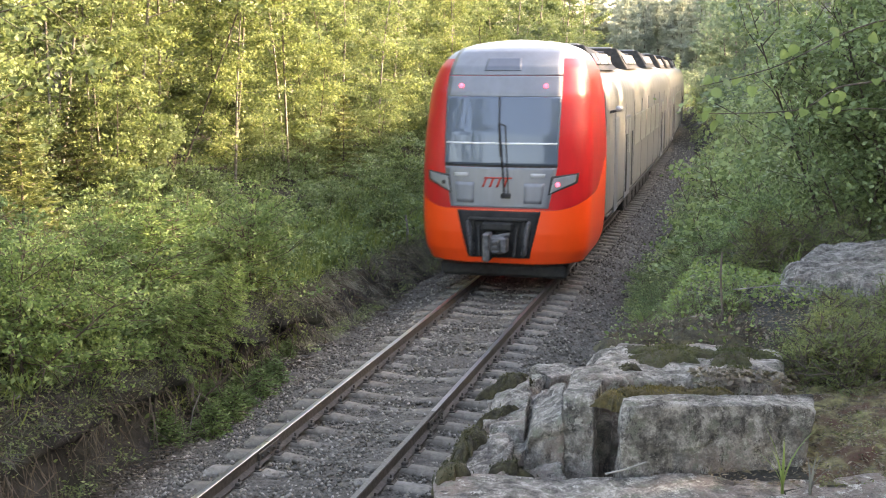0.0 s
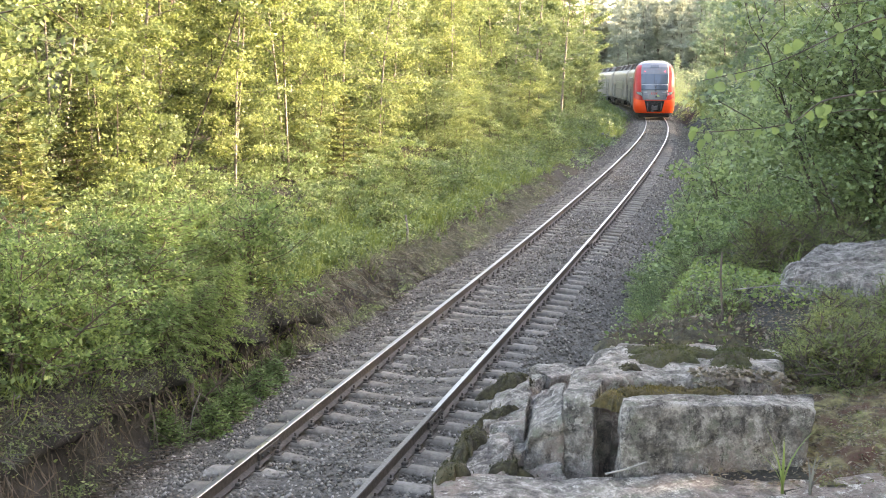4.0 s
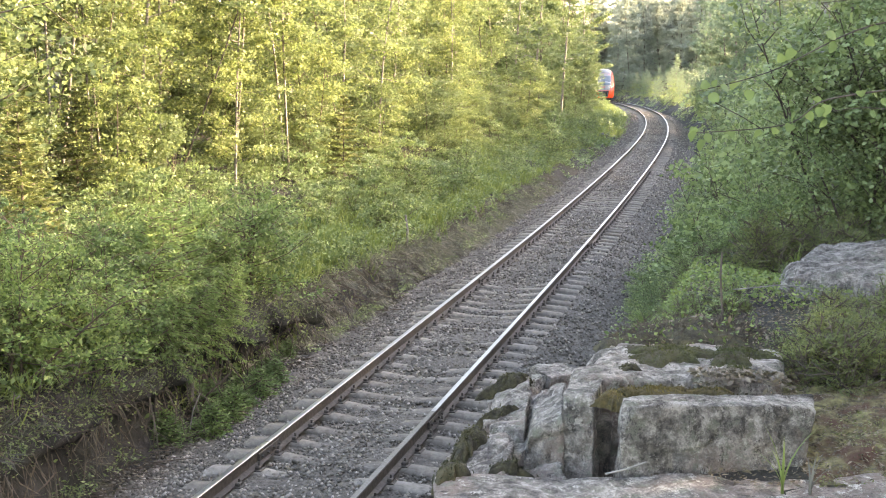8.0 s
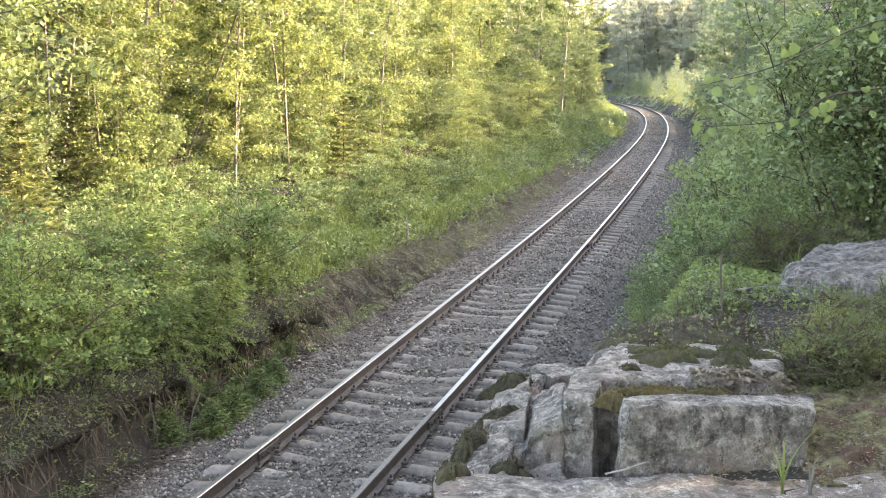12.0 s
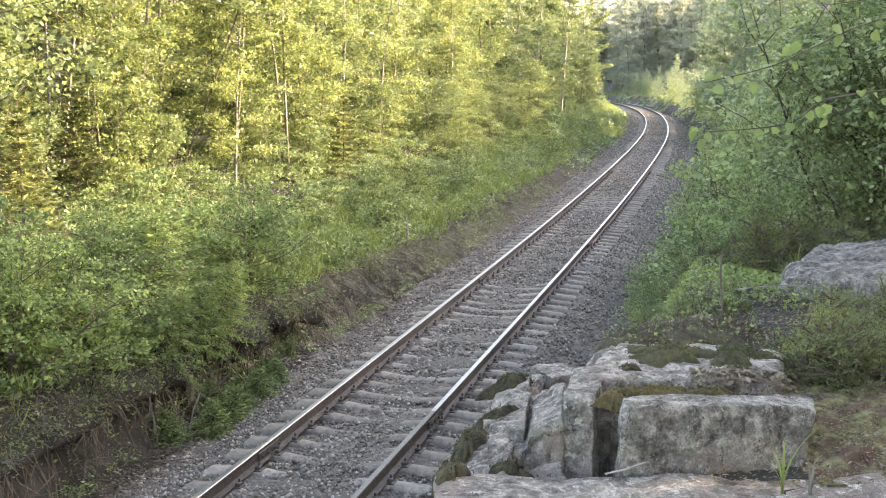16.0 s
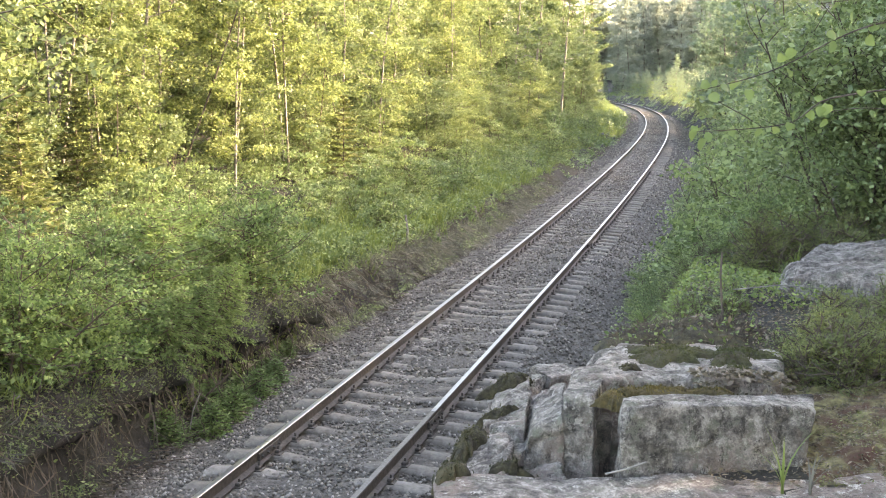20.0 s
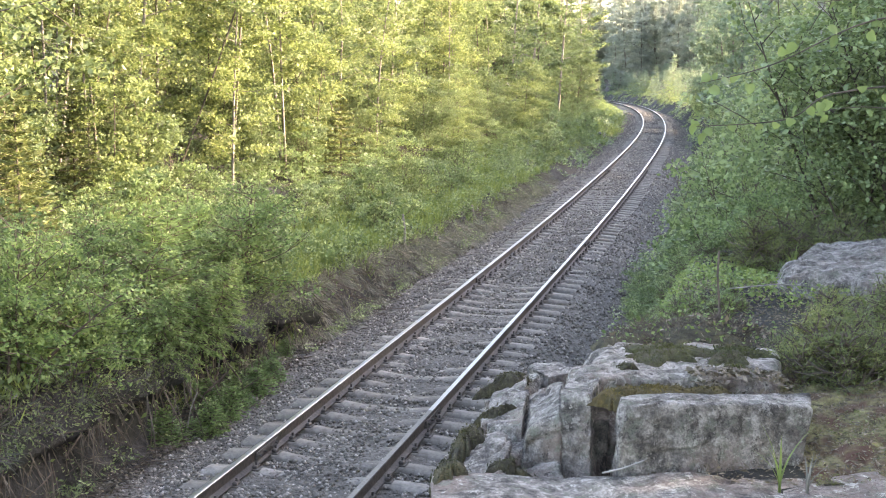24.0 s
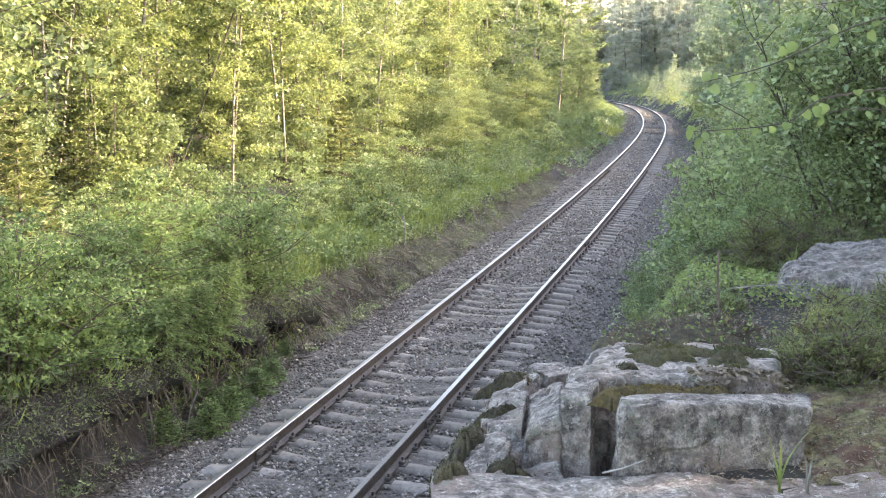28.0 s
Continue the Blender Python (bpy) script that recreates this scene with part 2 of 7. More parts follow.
def line_coords(x, y):
    """Distance along and to the right of the line for arrays of places."""
    x, y = np.asarray(x, float), np.asarray(y, float)
    shape = x.shape
    x, y = x.ravel(), y.ravel()
    best = np.empty(len(x), int)
    cx, cy = LX[::8], LY[::8]
    for i in range(0, len(x), 4000):
        q = (x[i:i + 4000, None] - cx) ** 2 + (y[i:i + 4000, None] - cy) ** 2
        best[i:i + 4000] = q.argmin(1) * 8
    best = np.minimum(best, len(S) - 1)
    along = (x - LX[best]) * np.sin(HEAD[best]) + (y - LY[best]) * np.cos(HEAD[best])
    s = S[best] + along
    h = np.interp(s, S, HEAD)
    d = (x - np.interp(s, S, LX)) * np.cos(h) - (y - np.interp(s, S, LY)) * np.sin(h)
    return s.reshape(shape), d.reshape(shape)


def smooth(a, b, v):
    t = np.clip((v - a) / (b - a), 0, 1)
    return t * t * (3 - 2 * t)


def ground_z(x, y, rough=True):
    """Height of the ground: ballast bed, bank and slope on one side, rock shelf and slope on the other."""
    x, y = np.asarray(x, float), np.asarray(y, float)
    s, d = line_coords(x, y)
    e = np.abs(d)
    bed = -0.25 - 0.3 * smooth(1.35, 2.2, e)
    P = np.stack([x, y, 0 * x], -1)
    wob = fbm(P, 0.55, 3, 3)
    edge = np.interp(s, [-2, 0, 2, 5, 7, 9, 14, 22, 30, 60, 150], [2.6, 2.7, 2.95, 3.15, 3.1, 2.7, 2.75, 2.6, 2.5, 2.3, 2.3]) + np.interp(s, [12, 30], [0.22, 0.14]) * wob
    bank = np.interp(s, [-10, 5, 10, 16, 22, 32, 60], [1.3, 1.15, 0.8, 0.65, 0.5, 0.4, 0.35])
    left = bank * smooth(0, np.interp(s, [8, 14, 22], [0.32, 0.55, 0.8]), e - edge) + 0.27 * np.clip(e - edge - 0.6, 0, 6.5) + 0.05 * np.clip(e - edge - 7, 0, 60)
    cliff = 1 - smooth(0.5, 7.0, s)
    start = 2.25 + 0.12 * wob
    shelf = 3.15 * smooth(0.35, 1.7, e - start - 0.25) + 0.02 * np.clip(e - 4, 0, 30)
    slope = 0.9 * smooth(0, 1.4, e - start) + 0.24 * np.clip(e - start - 0.9, 0, 9) + 0.06 * np.clip(e - start - 9, 0, 40)
    right = cliff * shelf + (1 - cliff) * slope
    far = smooth(180, 330, y)
    z = bed + np.where(d < 0, left, right) + np.interp(s, S, LZ)
    z = z + far * 12.0 * smooth(6, 60, e)
    if rough:
        z = z + smooth(0.4, 2.0, e - 2.4) * (0.1 * wob + 0.05 * fbm(P, 2.3, 5, 3))
    return z


# ---- ground, ballast and track ----
def spaced(parts):
    out = [np.arange(a, b, st) for a, b, st in parts]
    return np.concatenate(out)


def build_ground():
    xs = spaced([(-2600, -300, 230), (-300, -60, 24), (-60, -14, 2.0), (-14, 12, 0.3), (12, 34, 0.6), (34, 80, 3), (80, 300, 22), (300, 2700, 240)])
    ys = spaced([(-2500, -200, 230), (-200, -20, 18), (-20, 2, 1.1), (2, 30, 0.28), (30, 70, 0.6), (70, 175, 1.2), (175, 420, 10), (420, 3000, 200)])
    X, Y = np.meshgrid(xs, ys)
    Z = ground_z(X, Y)
    s, d = line_coords(X, Y)
    Z = Z - 0.3 * (1 - smooth(2.3, 2.7, np.abs(d)))
    ob = link_mesh("ground", grid_mesh("ground", np.stack([X, Y, Z], -1)), M["soil"], smooth=True)
    tagged(ob, "dark woodland soil with moss and leaf litter", "ground", kind="structure")


def build_ballast():
    s = np.concatenate([np.arange(-25, 40, 0.15), np.arange(40, 180, 0.6), np.arange(180, 420, 4)])
    d = np.concatenate([np.linspace(-3.1, -1.3, 16), np.linspace(-1.15, 1.15, 16), np.linspace(1.3, 2.75, 13)])
    Sg, Dg = np.meshgrid(s, d, indexing="ij")
    e = np.abs(Dg)
    z = -0.214 - 0.01 * smooth(0.2, 0.6, e) - 0.022 * smooth(0.8, 1.0, e) - 0.31 * smooth(1.3, 2.25, e) - 0.5 * smooth(2.5, 3.0, e)
    P = on_line(Sg, Dg, z)
    P[..., 2] += 0.018 * fbm(P, 6, 11, 3) * (Sg < 60) + 0.03 * fbm(P, 0.9, 12, 2)
    ob = link_mesh("ballast_bed", grid_mesh("ballast_bed", P), M["ballast"], smooth=True)
    tagged(ob, "grey crushed stone ballast bed under the track", "ballast", kind="structure")
    # loose stones on the bed, sharper and larger near the viewpoint
    rng = np.random.default_rng(5)
    n = 62000
    ss = -1.5 + 112 * rng.uniform(0, 1, n) ** 2.0
    dd = rng.uniform(-2.9, 2.4, n)
    keep = (np.abs(np.abs(dd) - 0.796) > 0.1)
    ss, dd = ss[keep], dd[keep]
    n = len(ss)
    C = on_line(ss, dd, -0.212 - 0.01 * smooth(0.2, 0.6, np.abs(dd)) - 0.022 * smooth(0.8, 1.0, np.abs(dd)) - 0.31 * smooth(1.3, 2.25, np.abs(dd)))
    C[:, 2] += 0.03 * fbm(C, 0.9, 12, 2) + 0.008
    base = np.array([[1, 0, 0], [0, 1, 0], [-1, 0, 0], [0, -1, 0], [0, 0, 1], [0.2, 0.1, -1]], float)
    size = (rng.uniform(0.015, 0.034, n) * (1 + 0.012 * np.clip(ss, 0, 110)))[:, None, None]
    V = base[None] * size * rng.uniform(0.65, 1.35, (n, 6, 3))
    a = rng.uniform(0, 6.28, n)
    ca, sa = np.cos(a)[:, None], np.sin(a)[:, None]
    V = np.stack([V[..., 0] * ca - V[..., 1] * sa, V[..., 0] * sa + V[..., 1] * ca, V[..., 2] * 0.8], -1) + C[:, None]
    f = np.array([[0, 1, 4], [1, 2, 4], [2, 3, 4], [3, 0, 4], [1, 0, 5], [2, 1, 5], [3, 2, 5], [0, 3, 5]])
    F = (np.arange(n)[:, None, None] * 6 + f[None]).reshape(-1, 3)
    ob = link_mesh("ballast_stones", np_mesh("ballast_stones", V.reshape(-1, 3), F), M["stone"])
    tagged(ob, "loose grey crushed stones lying between the sleepers", "stones", kind="stuff")


def stone_material():
    m, n, l, b = material("crushed stone", 0.85, 0, 0.4)
    g = n.new("ShaderNodeNewGeometry")
    r = ramp(n, [(0.0, (0.06, 0.055, 0.047)), (0.7, (0.135, 0.125, 0.107)), (1.0, (0.3, 0.28, 0.248))])
    l.new(g.outputs["Random Per Island"], r.inputs[0])
    f = noise_node(n, l, 60, 4)
    v = ramp(n, [(0.3, (0.7, 0.7, 0.7)), (0.7, (1.15, 1.12, 1.08))])
    l.new(f.outputs[0], v.inputs[0])
    l.new(mixed(n, l, r.outputs[0], v.outputs[0], 1.0, "MULTIPLY"), b.inputs["Base Color"])
    return m


M["stone"] = stone_material()

RAIL = [(-0.075, -0.18), (0.075, -0.18), (0.075, -0.168), (0.014, -0.142), (0.009, -0.05), (0.036, -0.036),
        (0.037, -0.01), (0.03, -0.002), (0.0, 0.0), (-0.03, -0.002), (-0.037, -0.01), (-0.036, -0.036), (-0.009, -0.05), (-0.014, -0.142), (-0.075, -0.168)]


def rail_piece(track, side, s0, s1):
    n = max(2, int((s1 - s0) / (0.5 if s0 < 150 else 3)) + 1)
    s = np.linspace(s0, s1, n)
    prof = np.array(RAIL + RAIL[:1])
    P = np.stack([on_line(s, side * 0.796 + px, pz) for px, pz in prof], 1)
    me = grid_mesh("rail", P)
    ob = link_mesh("rail", me, [M["rust"], M["dull_steel"] if side > 0 and s0 < 3 else M["steel"]], track, "steel rail, rusty web, polished bright running surface")
    c = len(prof) - 1
    idx = np.zeros(len(me.polygons), int).reshape(-1, c)
    idx[:, 7:9] = 1
    idx[:, 6 if side < 0 else 9] = 1
    me.polygons.foreach_set("material_index", idx.ravel())
    sm = np.zeros(idx.shape, bool)
    me.polygons.foreach_set("use_smooth", sm.ravel())


def build_track():
    track = tagged(new("railway_track"), "single ballasted railway track with concrete sleepers, curving away", "railway track", kind="structure")
    joints = {-1: [-25, 1.85, 13.1, 38.1, 63.1, 88.1, 113, 138, 200, 420], 1: [-25, 3.5, 18.3, 43.2, 68.2, 93, 118, 143, 200, 420]}
    plate_l = 0.62
    plate = box_bm(0.03, plate_l, 0.1, 0.008)
    me_plate = bpy.data.meshes.new("fishplate")
    plate.to_mesh(me_plate)
    plate.free()
    me_plate.materials.append(M["rust"])
    bolt = bmesh.new()
    rod(bolt, (0, 0, 0), (0.035, 0, 0), 0.018, seg=6)
    me_bolt = bpy.data.meshes.new("bolt")
    bolt.to_mesh(me_bolt)
    bolt.free()
    me_bolt.materials.append(M["rust"])
    for side, js in joints.items():
        for a, b in zip(js[:-1], js[1:]):
            rail_piece(track, side, a + 0.006, b - 0.006)
        for j in js[1:5]:
            h = float(np.interp(j, S, HEAD))
            for o in (-1, 1):
                p = on_line(j, side * 0.796 + o * 0.032, -0.095)
                pl = link_mesh("fishplate", me_plate, M["rust"], track, "", pose(*map(float, p), 0, 0, -math.degrees(h)))
                for k in (-0.24, -0.09, 0.09, 0.24):
                    link_mesh("bolt", me_bolt, M["rust"], pl, "", pose(0.012 * o, k, 0, 0, 0, 0 if o > 0 else 180))
    # sleepers: tapered concrete beams, dipped in the middle
    u = np.array([-1.35, -1.3, -0.98, -0.62, -0.3, 0, 0.3, 0.62, 0.98, 1.3, 1.35])
    top = np.array([-0.235, -0.215, -0.19, -0.19, -0.225, -0.232, -0.225, -0.19, -0.19, -0.215, -0.235])
    hw = np.array([0.125, 0.13, 0.1, 0.095, 0.1, 0.1, 0.1, 0.095, 0.1, 0.13, 0.125])
    ring = np.stack([np.stack([u, -hw * 1.3, 0 * u - 0.4], -1), np.stack([u, -hw * 1.08, top - 0.03], -1), np.stack([u, -hw * 0.85, top], -1),
                     np.stack([u, hw * 0.85, top], -1), np.stack([u, hw * 1.08, top - 0.03], -1), np.stack([u, hw * 1.3, 0 * u - 0.4], -1)], 1)
    me_s = grid_mesh("sleeper", ring)
    bm = bmesh.new()
    bm.from_mesh(me_s)
    bmesh.ops.holes_fill(bm, edges=[e for e in bm.edges if e.is_boundary], sides=6)
    bmesh.ops.recalc_face_normals(bm, faces=bm.faces)
    bm.to_mesh(me_s)
    bm.free()
    me_s.materials.append(M["concrete_sleeper"])
    clamp = box_bm(0.3, 0.14, 0.02, 0.006, (0, 0, -0.182))
    for o in (-1, 1):
        box_bm(0.06, 0.1, 0.05, 0.012, (o * 0.095, 0, -0.155), clamp)
        rod(clamp, (o * 0.1, 0, -0.17), (o * 0.1, 0, -0.09), 0.014, seg=6)
    me_c = bpy.data.meshes.new("rail_clamp")
    clamp.to_mesh(me_c)
    clamp.free()
    me_c.materials.append(M["rust"])
    rng = np.random.default_rng(8)
    for i in range(-14, 268):
        s = 1.309 + 0.11 + i * 0.543 + float(rng.normal(0, 0.008))
        p = on_line(s)
        h = float(np.interp(s, S, HEAD)) + float(rng.normal(0, 0.006))
        sl = link_mesh("sleeper", me_s, M["concrete_sleeper"], track, "", pose(*map(float, p + [0, 0, rng.normal(0, 0.006)]), 0, 0, -math.degrees(h)))
        if i < 70:
            for side in (-1, 1):
                link_mesh("rail_clamp", me_c, M["rust"], sl, "", pose(side * 0.796, 0, 0))
    far = []
    for s in np.arange(147.5, 330, 0.6):
        h = float(np.interp(s, S, HEAD))
        p = on_line(s)
        V = ring.reshape(-1, 3)
        far.append(np.stack([V[:, 0] * np.cos(h) + V[:, 1] * np.sin(h), -V[:, 0] * np.sin(h) + V[:, 1] * np.cos(h), V[:, 2]], -1) + p)
    far = np.stack(far)
    i = np.arange(66).reshape(11, 6)
    f = np.stack([i[:-1, :-1], i[:-1, 1:], i[1:, 1:], i[1:, :-1]], -1).reshape(-1, 4)
    F = (np.arange(len(far))[:, None, None] * 66 + f[None]).reshape(-1, 4)
    ob = link_mesh("far_sleepers", np_mesh("far_sleepers", far.reshape(-1, 3), F), M["concrete"], track)
    ob["kind"] = "stuff"


def sleeper_material():
    m, n, l, b = material("weathered sleeper concrete", 0.9, 0, 0.3)
    info = n.new("ShaderNodeObjectInfo")
    a = noise_node(n, l, 10, 8, 0.7)
    r = ramp(n, [(0.3, (0.075, 0.068, 0.057)), (0.7, (0.215, 0.2, 0.172))])
    l.new(a.outputs[0], r.inputs[0])
    v = ramp(n, [(0.0, (0.75, 0.74, 0.72)), (1.0, (1.12, 1.12, 1.12))])
    l.new(info.outputs["Random"], v.inputs[0])
    l.new(mixed(n, l, r.outputs[0], v.outputs[0], 1.0, "MULTIPLY"), b.inputs["Base Color"])
    bump(n, l, b, noise_node(n, l, 45).outputs[0], 0.3, 0.01)
    return m


M["concrete_sleeper"] = sleeper_material()
build_ground()
build_ballast()
build_track()


# ---- trees and shrubs ----
def bent(a, b, rng, bend, n):
    """n + 1 points from a to b with a gentle bend."""
    t = np.linspace(0, 1, n + 1)[:, None]
    off = rng.normal(size=3) * bend
    return a + (b - a) * t + off * np.sin(np.pi * t)


def plant(name, seed, h, r, base, spread, leaves, leaf, bark, leaf_mat, branches=26, stems=1, up=0.7, cluster=0.22, narrow=0.62, droop=0.3, top=0.25, trunk_name="trunk", fine=True, seg=4):
    """A tree or shrub: trunk with limbs, and a crown of single leaves, under one Empty."""
    rng = np.random.default_rng(seed)
    A, B, R1, R2, spots, weight = [], [], [], [], [], []

    def run(pts, ra, rb):
        k = len(pts) - 1
        rr = np.linspace(ra, rb, k + 1)
        for i in range(k):
            A.append(pts[i]); B.append(pts[i + 1]); R1.append(rr[i]); R2.append(rr[i + 1])

    for st in range(stems):
        lean = rng.normal(size=3) * (0.06 * h if stems == 1 else 0.22 * h)
        lean[2] = 0
        foot = np.array([0, 0, -0.15]) + (rng.normal(size=3) * [0.12, 0.12, 0] if stems > 1 else 0)
        tip = np.array([0, 0, h * (1 if st == 0 else rng.uniform(0.6, 0.95))]) + lean
        tr = bent(foot, tip, rng, 0.02 * h, 9)
        run(tr, r, r * 0.16)
        for b in range(branches):
            t = base + (0.98 - base) * (b + rng.uniform(0, 1)) / branches
            p = np.array([np.interp(t, np.linspace(0, 1, 10), tr[:, j]) for j in range(3)])
            q = (t - base) / (1 - base)
            length = spread * (top + (1 - top) * math.sin(math.pi * min(1, 0.28 + 0.72 * q))) * rng.uniform(0.6, 1.2)
            az = b * 2.4 + rng.uniform(-0.5, 0.5)
            el = up * (0.5 + 0.9 * q) + rng.normal(0, 0.18)
            v = np.array([math.cos(az) * math.cos(el), math.sin(az) * math.cos(el), math.sin(el)])
            br = bent(p, p + v * length, rng, 0.07 * length, 4 if fine else 2)
            run(br, max(0.006, r * 0.32 * (1 - 0.7 * q)), 0.003)
            spots.append((br, length)); weight.append(length)
            for k in range(2):
                t2 = rng.uniform(0.35, 0.8)
                p2 = br[int(t2 * (len(br) - 1))]
                v2 = v + rng.normal(size=3) * 0.65
                l2 = length * 0.5
                b2 = bent(p2, p2 + v2 / np.linalg.norm(v2) * l2, rng, 0.08 * l2, 2)
                if fine:
                    run(b2, max(0.004, r * 0.13 * (1 - 0.7 * q)), 0.002)
                spots.append((b2, l2)); weight.append(l2 * 1.2)
    weight = np.array(weight) / sum(weight)
    # leaves gather in sprays along the branches
    sprays = rng.choice(len(spots), size=max(12, leaves // 30), p=weight)
    C, lie = [], []
    for i in sprays:
        pts, length = spots[i]
        t = rng.uniform(0.25, 1.05) * (len(pts) - 1)
        j = min(int(t), len(pts) - 2)
        c = pts[j] + (pts[j + 1] - pts[j]) * (t - j)
        C.append(c + rng.normal(size=(30, 3)) * np.array([1, 1, 0.34]) * cluster * rng.uniform(0.55, 1.15))
        lie.append(np.tile(rng.normal(size=3) * 0.42 + [0.14, -0.1, 0.75], (30, 1)))
    C, lie = np.concatenate(C), np.concatenate(lie)
    C[:, 2] = np.maximum(C[:, 2], 0.03)
    root = new(name)
    link_mesh(trunk_name, rods_mesh(trunk_name, A, B, R1, R2, seg), bark, root, smooth=True)
    link_mesh("crown", leaf_mesh("crown", C, leaf, rng, droop, narrow, face=lie), leaf_mat, root)
    return root


def spruce(name, seed, h, spread, sprigs, base=0.05, needle="needle"):
    """A spruce: whorls of drooping limbs set with needle sprigs."""
    rng = np.random.default_rng(seed)
    A, B, R1, R2, C, U = [], [], [], [], [], []
    tr = bent(np.array([0, 0, -0.1]), np.array([0, 0, h]), rng, 0.01 * h, 8)
    for i in range(8):
        A.append(tr[i]); B.append(tr[i + 1]); R1.append(0.014 * h * (1 - i / 8.2)); R2.append(0.014 * h * (1 - (i + 1) / 8.2))
    whorls = int(9 + h * 2.2)
    for w in range(whorls):
        z = h * (base + (0.97 - base) * w / whorls)
        for k in range(6):
            az = k * 1.047 + w * 0.5 + rng.uniform(-0.25, 0.25)
            length = max(0.08, spread * (1 - z / h) ** 0.85 * rng.uniform(0.75, 1.1))
            v = np.array([math.cos(az), math.sin(az), -0.18 + 0.5 * z / h])
            p = np.array([0, 0, z])
            br = np.stack([p + v * length * t + np.array([0, 0, 0.12 * length * t * t]) for t in np.linspace(0, 1, 4)])
            for i in range(3):
                A.append(br[i]); B.append(br[i + 1]); R1.append(0.012 * (1 - i / 3.3)); R2.append(0.012 * (1 - (i + 1) / 3.3))
            m = max(3, int(sprigs * length))
            t = rng.uniform(0.15, 1, m)[:, None]
            side = np.array([-v[1], v[0], 0]) * rng.choice([-1, 1], m)[:, None]
            U.append(v * 0.9 + side * 0.8 + rng.normal(size=(m, 3)) * 0.25)
            C.append(p + v * length * t + side * 0.1 * length * (1.1 - t) + rng.normal(size=(m, 3)) * 0.03)
    C, U = np.concatenate(C), np.concatenate(U)
    root = new(name)
    link_mesh("trunk", rods_mesh("trunk", A, B, R1, R2), M["bark"], root)
    link_mesh("crown", leaf_mesh("crown", C, 0.17 if h > 2.5 else 0.1 if h > 1 else 0.075, rng, 0.2, 0.22, up=U), M[needle], root)
    return root


def placed(x, y, turn=0.0, scale=1.0, lean=(0, 0), sink=0.05):
    z = float(ground_z(np.array([x]), np.array([y]))[0])
    return Matrix.Translation((x, y, z - sink)) @ Euler((lean[0], lean[1], turn)).to_matrix().to_4x4() @ Matrix.Scale(scale, 4)


def scatter(rng, n, s_range, d_range, gap, tries=40, bias=1.0):
    """Places along the line, no two closer than gap."""
    out = np.zeros((0, 2))
    for _ in range(n * tries):
        s = s_range[0] + (s_range[1] - s_range[0]) * rng.uniform() ** bias
        d = rng.uniform(*d_range)
        p = on_line(s, d)[:2]
        if len(out) == 0 or ((out - p) ** 2).sum(1).min() > gap * gap:
            out = np.vstack([out, p])
            if len(out) >= n:
                break
    return out


def spread_out(templates, places, rng, scale=(0.8, 1.2), lean=0.04):
    """Stand the templates on the first places and copies of them on the rest."""
    used = set()
    for i, (x, y) in enumerate(places):
        t = templates[int(rng.integers(len(templates)))]
        m = placed(float(x), float(y), float(rng.uniform(0, 6.28)), float(rng.uniform(*scale)), tuple(rng.normal(0, lean, 2)))
        if t.name not in used:
            used.add(t.name)
            t.matrix_basis = m
        else:
            copy_thing(t, m)
    for t in templates:
        if t.name not in used:
            for o in (*t.children_recursive, t):
                bpy.data.objects.remove(o)


def joined(name, label, template, places, rng, scale=(0.8, 1.2)):
    """A far stand of many trees as one object, made from one template tree."""
    V, F, K, mats, base = [], [], [], [], 0
    parts = []
    for o in template.children:
        me = o.data
        v = np.empty(len(me.vertices) * 3, np.float32)
        me.vertices.foreach_get("co", v)
        f = np.empty(len(me.loops), np.int32)
        me.loops.foreach_get("vertex_index", f)
        parts.append((v.reshape(-1, 3), f.reshape(-1, 4)))
        mats.append(me.materials[0])
    for x, y in places:
        m = np.array(placed(float(x), float(y), float(rng.uniform(0, 6.28)), float(rng.uniform(*scale))))
        for k, (v, f) in enumerate(parts):
            V.append(v @ m[:3, :3].T + m[:3, 3]); F.append(f + base); K.append(np.full(len(f), k, np.int32))
            base += len(v)
    me = np_mesh(name, np.concatenate(V), np.concatenate(F))
    ob = link_mesh(name, me, mats)
    me.polygons.foreach_set("material_index", np.concatenate(K))
    for o in (*template.children_recursive, template):
        bpy.data.objects.remove(o)
    return tagged(ob, label, "woods", kind="stuff")


def tagged_all(obs, label, category, group):
    for o in obs:
        tagged(o, label, category, group)
    return obs


